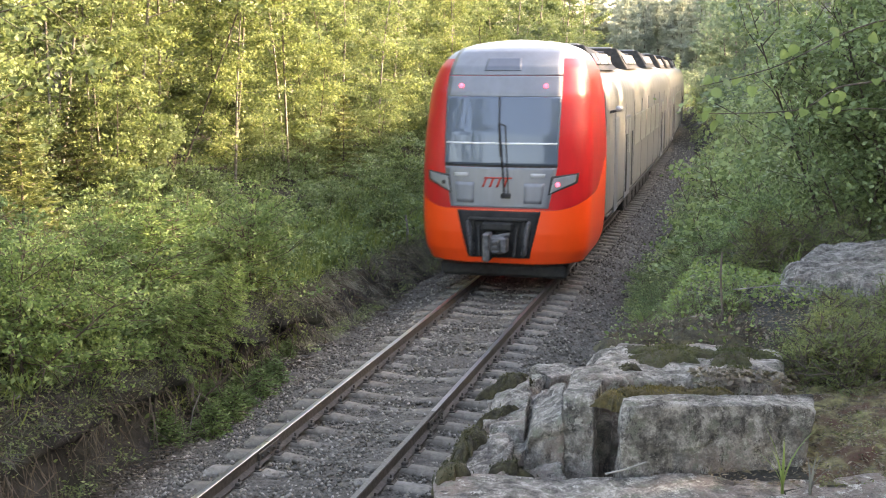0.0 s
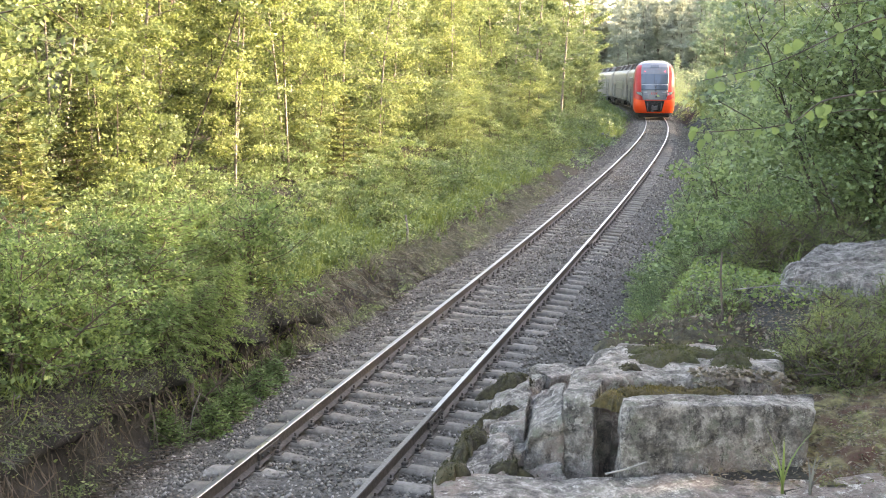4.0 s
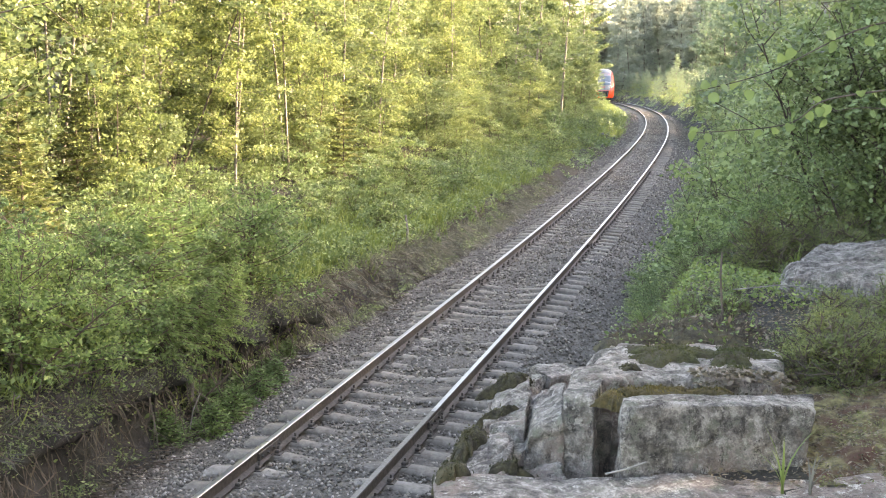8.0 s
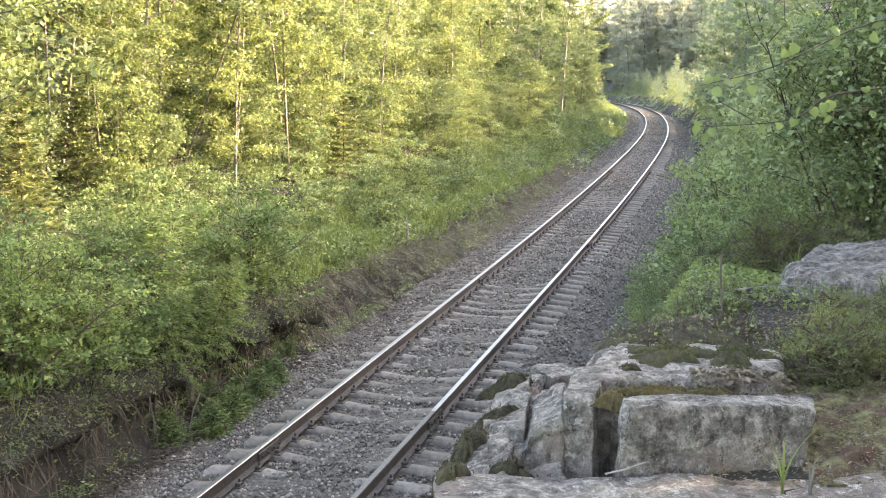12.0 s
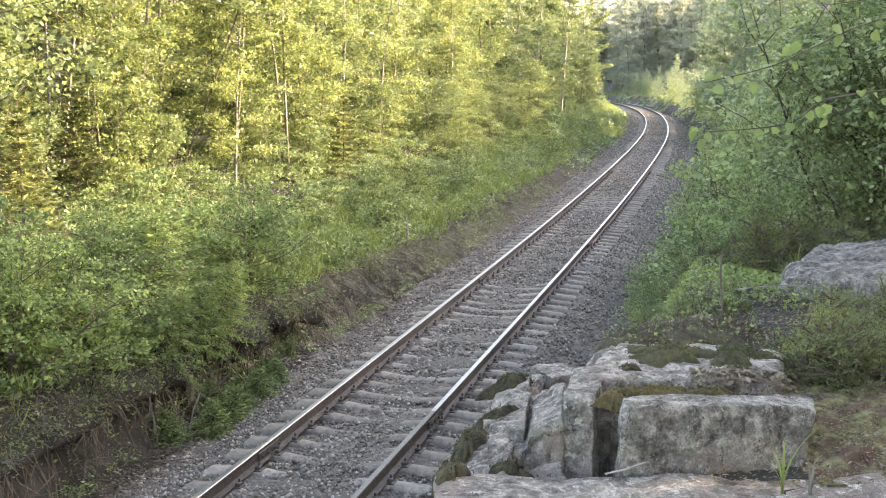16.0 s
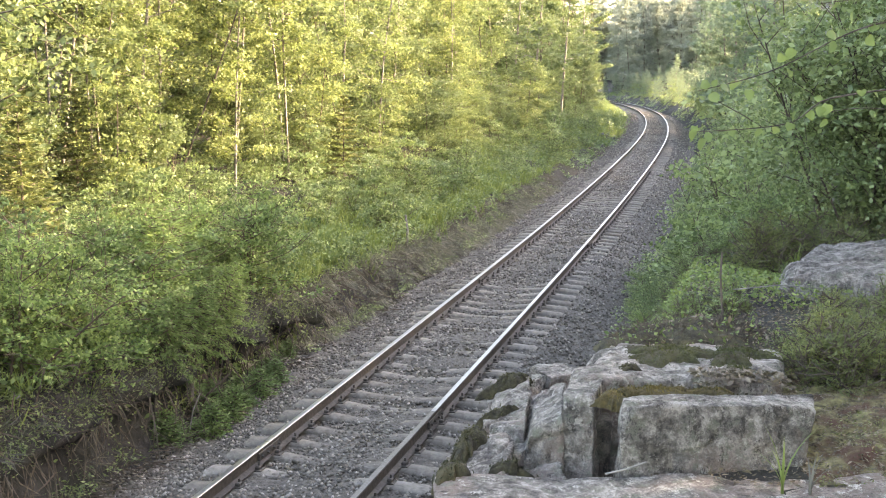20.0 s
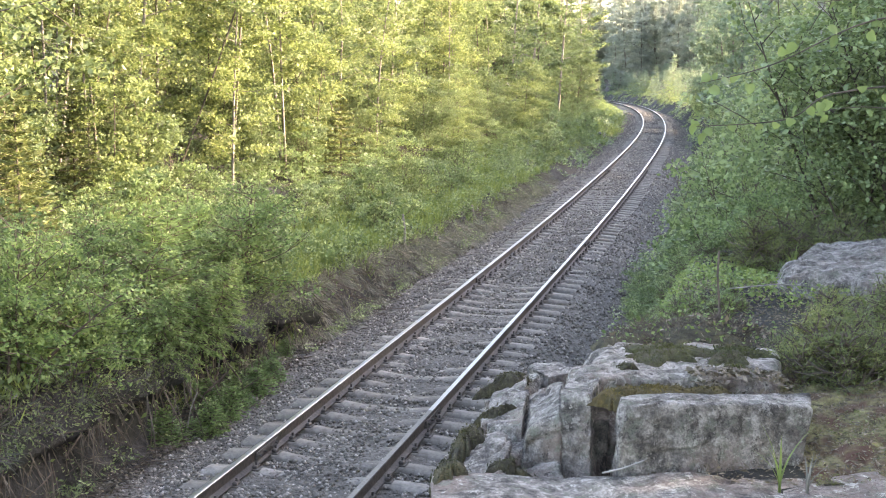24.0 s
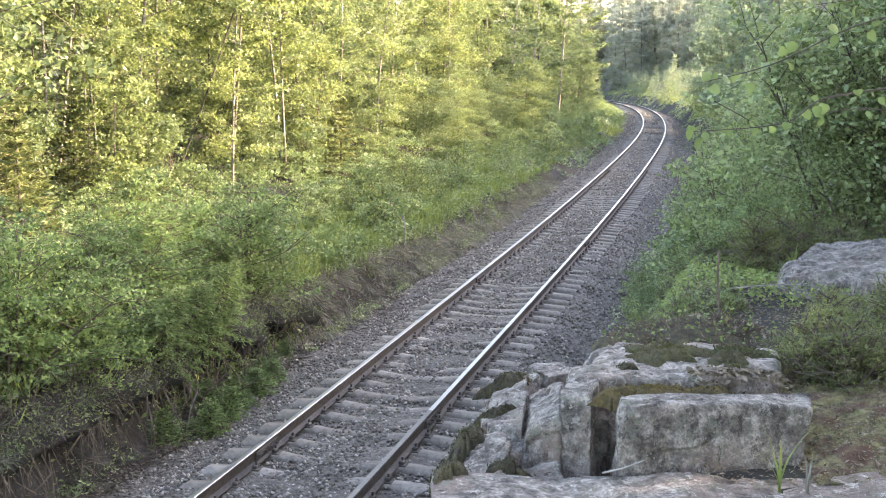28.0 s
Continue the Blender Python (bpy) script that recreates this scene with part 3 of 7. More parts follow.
def build_trees():
    rng = np.random.default_rng(21)
    G = "trees of the forest edge"
    left = tagged_all([plant("birch_tree", 1, 11, 0.05, 0.1, 1.7, 9600, 0.105, M["birch"], M["leaf_birch"], 34),
                       plant("birch_tree", 2, 12.5, 0.05, 0.13, 1.8, 10500, 0.105, M["birch"], M["leaf_birch"], 36)],
                      "slender young birch with pale bark and yellow-green leaves", "tree", G)
    left += tagged_all([plant("alder_tree", 3, 10, 0.05, 0.07, 1.8, 10000, 0.11, M["bark"], M["leaf_alder"], 34),
                        plant("alder_tree", 4, 9, 0.05, 0.05, 1.6, 8800, 0.108, M["bark"], M["leaf_birch"], 32)],
                       "young alder with grey-brown stem and leafy crown", "tree", G)
    spread_out(left, scatter(rng, 50, (2, 62), (-14, -7.1), 1.65), rng, (0.8, 1.15), 0.075)
    back = tagged_all([plant("birch_tree", 5, 12, 0.08, 0.1, 1.9, 5200, 0.14, M["birch"], M["leaf_alder"], 22, fine=False),
                       plant("alder_tree", 6, 11, 0.08, 0.06, 2.0, 5200, 0.14, M["bark"], M["leaf_alder"], 22, fine=False)],
                      "tall young deciduous tree in the dense wood beside the line", "tree", G)
    spread_out(back, np.vstack([scatter(rng, 32, (60, 175), (-12, -6.4), 2.4), scatter(rng, 30, (0, 62), (-24, -12.5), 1.8), scatter(rng, 26, (50, 170), (-27, -12), 3.0)]), rng, (0.85, 1.2))
    # the other side: shaded trees; rows out of view are added to block sun
    R = "trees on the rock side"
    right = tagged_all([plant("birch_tree", 7, 8.6, 0.05, 0.06, 1.6, 7500, 0.085, M["birch"], M["leaf_right"], 28),
                        plant("alder_tree", 8, 8.0, 0.05, 0.04, 1.7, 8000, 0.09, M["bark"], M["leaf_right"], 28)],
                       "young tree in shade with green leaves beside the cutting", "tree", R)
    spread_out(right, np.vstack([scatter(rng, 20, (14, 60), (5.2, 11), 1.8), scatter(rng, 14, (2, 15), (5.4, 11), 1.5), scatter(rng, 9, (1.5, 9), (7.0, 10.5), 1.1), scatter(rng, 8, (-24, 3), (8.0, 11), 1.6)]), rng, (0.66, 0.88))
    # mostly unseen trees, added dense to keep sun off rocks and track
    wood = tagged_all([plant("alder_tree", 17, 9.5, 0.08, 0.03, 2.0, 11000, 0.095, M["bark"], M["leaf_right"], 26, fine=False, top=0.5)],
                      "dense leafy tree of the wood, mostly unseen, added to block sun", "tree", R)
    tall = tagged_all([plant("alder_tree", 20, 9.5, 0.08, 0.03, 2.2, 14000, 0.085, M["bark"], M["leaf_right"], 28, fine=False, top=0.5)],
                      "dense leafy tree of the wood, mostly unseen, added to block sun", "tree", R)
    low = tagged(copy_thing(tall[0], Matrix()), "dense leafy tree of the wood, mostly unseen, added to block sun", "tree", R)
    spread_out(tall, np.vstack([scatter(rng, 18, (-9, 0.5), (10.5, 17), 1.35), scatter(rng, 12, (-24, -8), (9, 15), 1.6)]), rng, (0.9, 1.1))
    spread_out([low], scatter(rng, 16, (0.5, 9), (10.5, 17), 1.35), rng, (0.8, 0.95))
    spread_out(wood, scatter(rng, 72, (8, 68), (9.5, 17), 1.4), rng, (0.72, 0.9))
    # unseen stand farther back, added to stop the low sun
    deep = plant("alder_tree", 18, 11, 0.1, 0.03, 2.6, 900, 0.62, M["bark"], M["leaf_right"], 24, fine=False)
    joined("deep_woods", "tall leafy trees deep in the wood, unseen, added to block sun", deep, np.vstack([scatter(rng, 64, (-30, 70), (17, 30), 2.5), scatter(rng, 14, (66, 100), (15, 26), 3.2)]), rng, (0.74, 0.96))
    rback = tagged_all([plant("birch_tree", 9, 9, 0.07, 0.05, 2.0, 5200, 0.14, M["birch"], M["leaf_mid_haze"], 22, fine=False)],
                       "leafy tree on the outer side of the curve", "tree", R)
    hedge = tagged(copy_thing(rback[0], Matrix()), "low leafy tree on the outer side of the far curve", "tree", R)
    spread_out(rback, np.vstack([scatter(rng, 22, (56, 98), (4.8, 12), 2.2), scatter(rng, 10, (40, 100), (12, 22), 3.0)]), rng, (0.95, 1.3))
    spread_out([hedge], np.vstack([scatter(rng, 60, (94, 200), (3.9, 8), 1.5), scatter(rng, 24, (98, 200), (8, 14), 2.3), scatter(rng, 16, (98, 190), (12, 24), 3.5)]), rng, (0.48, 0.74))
    # the far wood that closes the view behind the bend, leaves paled for haze
    far = tagged_all([plant("far_tree", 10, 17, 0.14, 0.03, 3.4, 6500, 0.33, M["bark"], M["leaf_haze"], 24, fine=False, cluster=0.45),
                      plant("far_tree", 19, 15, 0.14, 0.03, 3.6, 6500, 0.33, M["bark"], M["leaf_haze"], 24, fine=False, cluster=0.45),
                      plant("far_tree", 11, 17, 0.14, 0.03, 2.8, 6500, 0.32, M["bark"], M["leaf_haze"], 24, fine=False, cluster=0.4)], "tall tree in the far wood, leaves paled for haze", "tree", "far wood")
    pts = []
    for k in range(110):
        y = rng.uniform(190, 275)
        pts.append((rng.uniform(0.0, 0.3) * y, y))
    pts = np.array(pts)
    s, d = line_coords(pts[:, 0], pts[:, 1])
    spread_out(far, pts[np.abs(d) > 6], rng, (0.8, 1.05))


def build_shrubs():
    rng = np.random.default_rng(33)
    K = dict(cluster=0.14, trunk_name="woody_stem", fine=False, seg=3)
    T = tagged_all([plant("shrub", 12, 1.7, 0.018, 0.1, 0.62, 1500, 0.09, M["twig"], M["leaf_shrub"], 11, 4, **K),
                    plant("shrub", 13, 1.3, 0.014, 0.08, 0.6, 1300, 0.085, M["twig"], M["leaf_shrub"], 11, 4, **K),
                    plant("shrub", 14, 1.9, 0.02, 0.12, 0.75, 1800, 0.095, M["twig"], M["leaf_shrub"], 12, 3, **K)],
                   "leafy green shrub on the track bank", "shrub", "shrubs on the bank")
    spread_out(T, np.vstack([scatter(rng, 96, (0, 27), (-7.8, -3.8), 0.6), scatter(rng, 74, (24, 75), (-7.5, -3.5), 0.9),
                             scatter(rng, 26, (70, 150), (-7, -4), 1.4)]), rng, (0.55, 1.3), 0.12)
    U = tagged_all([plant("understorey_shrub", 61, 2.3, 0.02, 0.06, 0.95, 2000, 0.1, M["twig"], M["leaf_alder"], 12, 3, **K)],
                   "leafy understorey shrub among the tree stems", "shrub", "understorey of the forest edge")
    spread_out(U, np.vstack([scatter(rng, 52, (3, 40), (-16, -8.2), 1.2), scatter(rng, 14, (34, 64), (-12, -8), 1.8)]), rng, (0.75, 1.25), 0.08)
    R = tagged_all([plant("willow_bush", 15, 1.4, 0.014, 0.04, 0.6, 1500, 0.072, M["twig"], M["leaf_shrub"], 11, 4, **K),
                    plant("willow_bush", 16, 2.2, 0.018, 0.04, 0.85, 2400, 0.075, M["twig"], M["leaf_shrub"], 12, 3, **K)],
                   "green willow bush growing at the foot of the rocks", "bush", "bushes on the rock side")
    spread_out(R, scatter(rng, 90, (4.5, 26), (2.75, 4.3), 0.4), rng, (0.3, 0.55), 0.1)
    spread_out(R, scatter(rng, 46, (3, 34), (2.15, 2.9), 0.45), rng, (0.2, 0.38), 0.12)
    spread_out(R, np.vstack([scatter(rng, 40, (3.5, 16), (3.9, 6.0), 0.5), scatter(rng, 46, (6, 32), (4.4, 9), 0.8), scatter(rng, 56, (26, 100), (3.6, 6.5), 1.1), scatter(rng, 18, (100, 170), (3.2, 6), 1.8)]), rng, (0.65, 1.15), 0.08)
    own = np.random.default_rng(39)
    spread_out(T, np.vstack([scatter(own, 46, (7, 24), (-4.5, -3.4), 0.5), scatter(own, 44, (22, 62), (-4.6, -2.9), 0.75)]), own, (0.32, 0.62), 0.12)
    spread_out(R, np.vstack([scatter(own, 34, (13, 46), (2.95, 3.9), 0.7), scatter(own, 26, (2, 16), (2.5, 3.3), 0.45)]), own, (0.4, 0.75), 0.1)
    spread_out(R, [(2.5, 10.2), (2.75, 10.6), (2.95, 10.3), (3.1, 10.9), (2.6, 11.0), (2.3, 10.6), (2.75, 10.0)], own, (0.25, 0.4), 0.1)
    near = tagged_all([plant("aspen_bush", 71, 2.9, 0.02, 0.03, 1.0, 7200, 0.05, M["twig"], M["leaf_right"], 14, 3, **K),
                       plant("aspen_bush", 72, 3.4, 0.022, 0.05, 1.05, 7600, 0.052, M["twig"], M["leaf_right"], 15, 3, **K)],
                      "dense young aspen bush behind the boulder", "bush", "bushes behind the boulder")
    spread_out(near, np.vstack([scatter(rng, 13, (0.5, 9), (6.2, 9.0), 1.0), scatter(rng, 8, (8, 18), (5.0, 8), 1.1), [(4.0, 10.6), (4.6, 10.2), (5.0, 11.2), (4.4, 11.6), (5.6, 10.8), (5.3, 9.8)]]), rng, (0.8, 1.15), 0.08)


def build_bend_trees():
    rng = np.random.default_rng(29)
    edge = tagged_all([plant("alder_tree", 24, 6.5, 0.06, 0.01, 1.9, 5000, 0.13, M["bark"], M["leaf_alder"], 24, fine=False, top=0.55, up=0.4)],
                      "sunlit leafy tree at the inner edge of the curve", "tree", "trees of the forest edge")
    spread_out(edge, np.vstack([scatter(rng, 24, (74, 122), (-7.6, -5.6), 1.7)]), rng, (0.7, 1.2))
    joined("bend_woods", "sunlit leafy trees along the far inner curve", plant("alder_tree", 34, 6.5, 0.06, 0.01, 1.9, 2400, 0.2, M["bark"], M["leaf_birch"], 24, fine=False, top=0.55, up=0.4), scatter(rng, 46, (118, 330), (-9.5, -6.0), 2.6), rng, (0.7, 1.2))
    # two groups of trees added to keep sun off bank and train
    shade = tagged_all([plant("alder_tree", 25, 6.4, 0.06, 0.02, 1.6, 2200, 0.16, M["bark"], M["leaf_right"], 24, fine=False)],
                       "young leafy tree on the slope, added to shade the bank", "tree", "trees on the rock side")
    spread_out(shade, scatter(rng, 6, (17, 40), (7.5, 11), 1.5), rng, (0.8, 1.0))
    fill = tagged_all([plant("alder_tree", 28, 5.6, 0.06, 0.02, 1.7, 12000, 0.08, M["bark"], M["leaf_right"], 26, fine=False, top=0.7, up=0.45)],
                      "wide leafy young tree of the wood, added to block sun", "tree", "trees on the rock side")
    spread_out(fill, scatter(rng, 52, (3, 56), (9.5, 15), 1.3), rng, (0.85, 1.05))
    M["white_birch"] = grainy("white birch bark", (0.12, 0.11, 0.1), (0.5, 0.48, 0.45), 5, 0.75, stretch=(1, 1, 3.0), strength=0.3, dist=0.01)
    pale = tagged_all([plant("birch_tree", 35, 7.0, 0.055, 0.3, 1.3, 2600, 0.08, M["white_birch"], M["leaf_right"], 22)],
                      "slim birch with white bark behind the boulder", "tree", "trees on the rock side")
    spread_out(pale, [(4.75, 13.2), (6.3, 16.5)], rng, (0.9, 1.0), 0.02)
    deep = tagged_all([plant("birch_tree", 31, 13, 0.09, 0.06, 2.0, 3600, 0.2, M["birch"], M["leaf_birch"], 24, fine=False)],
                      "tall birch standing deep in the dense wood", "tree", "trees of the forest edge")
    spread_out(deep, np.vstack([scatter(rng, 22, (-4, 22), (-26, -13), 1.9), scatter(rng, 14, (14, 60), (-30, -20), 2.2)]), rng, (0.9, 1.15))
    # tall trees added right of the far wood to cast shade on it
    hill = tagged_all([plant("far_tree", 26, 23, 0.2, 0.03, 4.2, 8000, 0.42, M["bark"], M["leaf_haze"], 24, fine=False, cluster=0.6)],
                      "tall tree added on the far hill to shade the far wood", "tree", "far wood")
    pts = np.array([(rng.uniform(0.26, 0.42) * y, y) for y in rng.uniform(165, 285, 60)])
    s, d = line_coords(pts[:, 0], pts[:, 1])
    spread_out(hill, pts[np.abs(d) > 9], rng, (0.85, 1.05))
    back = tagged_all([plant("far_tree", 27, 18, 0.16, 0.02, 3.6, 7000, 0.38, M["bark"], M["leaf_haze"], 24, fine=False, cluster=0.5)],
                      "tall far tree with leaves coloured pale for haze", "tree", "far wood")
    pts = np.array([(rng.uniform(0.1, 0.24) * y, y) for y in rng.uniform(225, 280, 40)])
    s, d = line_coords(pts[:, 0], pts[:, 1])
    spread_out(back, pts[np.abs(d) > 6], rng, (0.8, 1.05))


def build_edge_trees():
    """Single trees that stand out at the forest edge: pale leaning stems, dark stems, an overhanging alder."""
    G = "trees of the forest edge"
    M["pale_bark"] = grainy("pale aspen bark", (0.06, 0.054, 0.045), (0.25, 0.225, 0.185), 5, 0.8, stretch=(1, 1, 2.5), strength=0.3, dist=0.01)
    pale = tagged(plant("aspen_tree", 91, 12, 0.043, 0.3, 1.7, 7500, 0.105, M["pale_bark"], M["leaf_birch"], 30), "slim aspen with a grey bare lower stem", "tree", G)
    dark = tagged(plant("alder_tree", 92, 12, 0.036, 0.3, 1.7, 7500, 0.11, M["bark"], M["leaf_birch"], 30), "slim dark-stemmed alder leaning at the forest edge", "tree", G)
    spots = [(pale, -6.7, 20.0, 0.13, 1.0), (pale, -6.3, 20.6, 0.05, 0.9), (dark, -5.05, 21.5, 0.17, 0.95), (pale, -4.15, 22.5, 0.03, 1.0), (dark, -7.4, 21.5, 0.04, 0.8), (pale, -6.9, 23.0, -0.03, 0.8),
             (pale, -3.3, 24.5, 0.05, 0.9), (dark, -6.0, 18.6, 0.03, 0.7), (pale, -8.2, 22.0, 0.06, 0.8), (dark, -2.2, 27.5, -0.05, 0.9)]
    used = set()
    for n, (t, x, y, lean, k) in enumerate(spots):
        x, y = 1.28 * x, 1.28 * y
        m = placed(x, y, 0, k)
        m = Matrix.Translation(m.translation) @ Euler((0.02 * (n % 3 - 1), lean, 0)).to_matrix().to_4x4() @ Euler((0, 0, 1.3 * n)).to_matrix().to_4x4() @ Matrix.Scale(k, 4)
        if t.name in used:
            copy_thing(t, m)
        else:
            used.add(t.name)
            t.matrix_basis = m
    over = tagged(plant("alder_tree", 93, 9.5, 0.07, 0.28, 2.1, 7500, 0.1, M["bark"], M["leaf_birch"], 30, up=0.3), "leafy alder reaching out over the bank", "tree", G)
    over.matrix_basis = placed(-6.6, 13.6, 0.4, 1.0)
    copy_thing(over, placed(-7.4, 16.0, 2.4, 0.9))
    back = tagged(plant("alder_tree", 94, 13, 0.09, 0.04, 2.3, 5000, 0.18, M["bark"], M["leaf_alder"], 24, fine=False), "tall dark alder deep in the wood", "tree", G)
    rng = np.random.default_rng(95)
    spread_out([back], np.vstack([scatter(rng, 26, (2, 34), (-36, -24), 1.8), scatter(rng, 20, (24, 90), (-34, -20), 2.6)]), rng, (0.9, 1.2))
    young = tagged_all([plant("young_alder", 96, 4.6, 0.03, 0.05, 1.15, 5200, 0.1, M["bark"], M["leaf_birch"], 24, up=0.45, top=0.5),
                        plant("young_alder", 97, 3.8, 0.028, 0.04, 1.1, 4600, 0.095, M["bark"], M["leaf_alder"], 22, up=0.45, top=0.5)],
                       "bushy young alder leafy to the ground", "tree", "young alders at the forest edge")
    spread_out(young, np.vstack([scatter(rng, 20, (6, 34), (-9.5, -6.6), 1.2), scatter(rng, 18, (34, 70), (-8.6, -6.0), 1.4), scatter(rng, 26, (6, 44), (-17, -9.5), 1.7)]), rng, (0.7, 1.1), 0.06)


def build_spruces():
    M["olive_needle"] = leafy("olive spruce needle", (0.042, 0.058, 0.02), (0.15, 0.165, 0.058), 0.22)
    T = tagged_all([spruce("spruce", 57, 4.6, 1.35, 60, needle="olive_needle"), spruce("spruce", 58, 3.6, 1.2, 60, needle="olive_needle")], "young olive-green spruce among the deciduous trees", "spruce", "spruces at the forest edge")
    rng = np.random.default_rng(59)
    spread_out(T, [(-6.3, 17.0), (-6.9, 18.4), (-2.9, 33.0), (-7.4, 23.0), (-6.6, 15.6)], rng, (0.8, 1.05), 0.03)


build_trees()
build_edge_trees()
build_shrubs()
build_spruces()
build_bend_trees()


# ---- rocks by the viewpoint ----
def rock_mesh(name, size, seed, n=40, cuts=16, rough=0.02, depth=0.16, tilt=0.35, round_k=0):
    """A broken block: a box cut by many planes, then weathered."""
    rng = np.random.default_rng(seed)
    t = np.linspace(-1, 1, n)
    U, W = np.meshgrid(t, t, indexing="ij")
    one = np.ones_like(U)
    sides = [(one, U, W), (-one, W, U), (U, -one, W), (W, one, U), (U, W, one), (W, U, -one)]
    V, F = [], []
    for k, q in enumerate(sides):
        V.append(np.stack(q, -1).reshape(-1, 3))
        i = np.arange(n * n).reshape(n, n) + k * n * n
        F.append(np.stack([i[:-1, :-1], i[1:, :-1], i[1:, 1:], i[:-1, 1:]], -1).reshape(-1, 4))
    V, F = np.concatenate(V), np.concatenate(F)
    _, first, inv = np.unique(np.round(V, 5), axis=0, return_index=True, return_inverse=True)
    V, F = V[first], inv.ravel()[F]
    H = np.array(size) / 2
    if round_k:
        V = V / ((np.abs(V) ** round_k).sum(1) ** (1 / round_k))[:, None]
    P = V * H
    P = P + 0.03 * min(size) * np.stack([fbm(P, 5.0, seed + j, 2) for j in (1, 2, 3)], -1)
    for _ in range(cuts):
        a = rng.normal(size=3)
        a[rng.integers(3)] *= tilt
        a = a / H
        a /= np.linalg.norm(a)
        c = (np.abs(a) * H).sum() * (1 - rng.uniform(0.25, 1) * depth)
        P = P - a * np.maximum(0, P @ a - c)[:, None] * 0.95
    nrm = P / H
    nrm /= np.linalg.norm(nrm, axis=1, keepdims=True)
    o = np.array([seed * 3.7, seed * 1.3, seed * 2.1])
    crack = np.clip(1 - 9 * np.abs(fbm(P + o, 5.0, seed + 4, 2)), 0, 1)
    step = np.round(2.5 * fbm(P * [1, 1, 2] + o, 3.5, seed + 8, 2)) / 2.5
    disp = 0.6 * fbm(P + o, 9, seed, 4) - 1.6 * crack + 0.9 * step
    P = P + nrm * (disp * rough)[:, None] + 0.3 * rough * np.stack([fbm(P + o, 22, seed + j, 3) for j in (5, 6, 7)], -1)
    return np_mesh(name, P, F)


def rock_material(name, tint=(1.0, 1.0, 1.0), pale=0.6, streak=(2.0, 2.0, 1.0)):
    """Weathered granite: grey and pinkish stone, pale and grey-green lichen, dark seams."""
    m, n, l, b = material(name, 0.85, 0, 0.35)

    def mask(scale, lo, hi, top, detail=8, rough=0.65, stretch=None):
        s = noise_node(n, l, scale, detail, rough, stretch=stretch)
        r = ramp(n, [(lo, (0, 0, 0)), (hi, (top, top, top))])
        l.new(s.outputs[0], r.inputs[0])
        return r.outputs[0]

    mid = noise_node(n, l, 10, 12, 0.78)
    fine = noise_node(n, l, 75, 8, 0.78)
    r = ramp(n, [(0.39, (0.055, 0.05, 0.043)), (0.45, (0.135, 0.122, 0.106)), (0.51, (0.225, 0.205, 0.18)), (0.58, (0.42, 0.385, 0.34))])
    l.new(mid.outputs[0], r.inputs[0])
    col = mixed(n, l, r.outputs[0], (0.265, 0.2, 0.165), mask(1.6, 0.5, 0.6, 0.6))
    col = mixed(n, l, col, (0.18, 0.19, 0.145), mask(12, 0.53, 0.56, 0.7, 12, 0.8))
    col = mixed(n, l, col, (0.5, 0.47, 0.41), mask(15, 0.56, 0.58, pale, 12, 0.8))
    col = mixed(n, l, col, (0.055, 0.048, 0.04), mask(8, 0.56, 0.585, 0.85, 12, 0.82, streak))
    seam = noise_node(n, l, 3.2, 8, 0.7)
    sr = ramp(n, [(0.486, (0, 0, 0)), (0.492, (0.6, 0.6, 0.6)), (0.498, (0, 0, 0))])
    l.new(seam.outputs[0], sr.inputs[0])
    col = mixed(n, l, col, (0.045, 0.04, 0.035), sr.outputs[0])
    fr = ramp(n, [(0.32, (0.62 * tint[0], 0.62 * tint[1], 0.62 * tint[2])), (0.5, tint), (0.68, (1.3 * tint[0], 1.3 * tint[1], 1.28 * tint[2]))])
    l.new(fine.outputs[0], fr.inputs[0])
    l.new(mixed(n, l, col, fr.outputs[0], 1.0, "MULTIPLY"), b.inputs["Base Color"])
    both = n.new("ShaderNodeMath")
    both.operation = "MULTIPLY_ADD"
    both.inputs[1].default_value = 0.35
    l.new(fine.outputs[0], both.inputs[0])
    l.new(mid.outputs[0], both.inputs[2])
    bump(n, l, b, both.outputs[0], 1.0, 0.05)
    return m


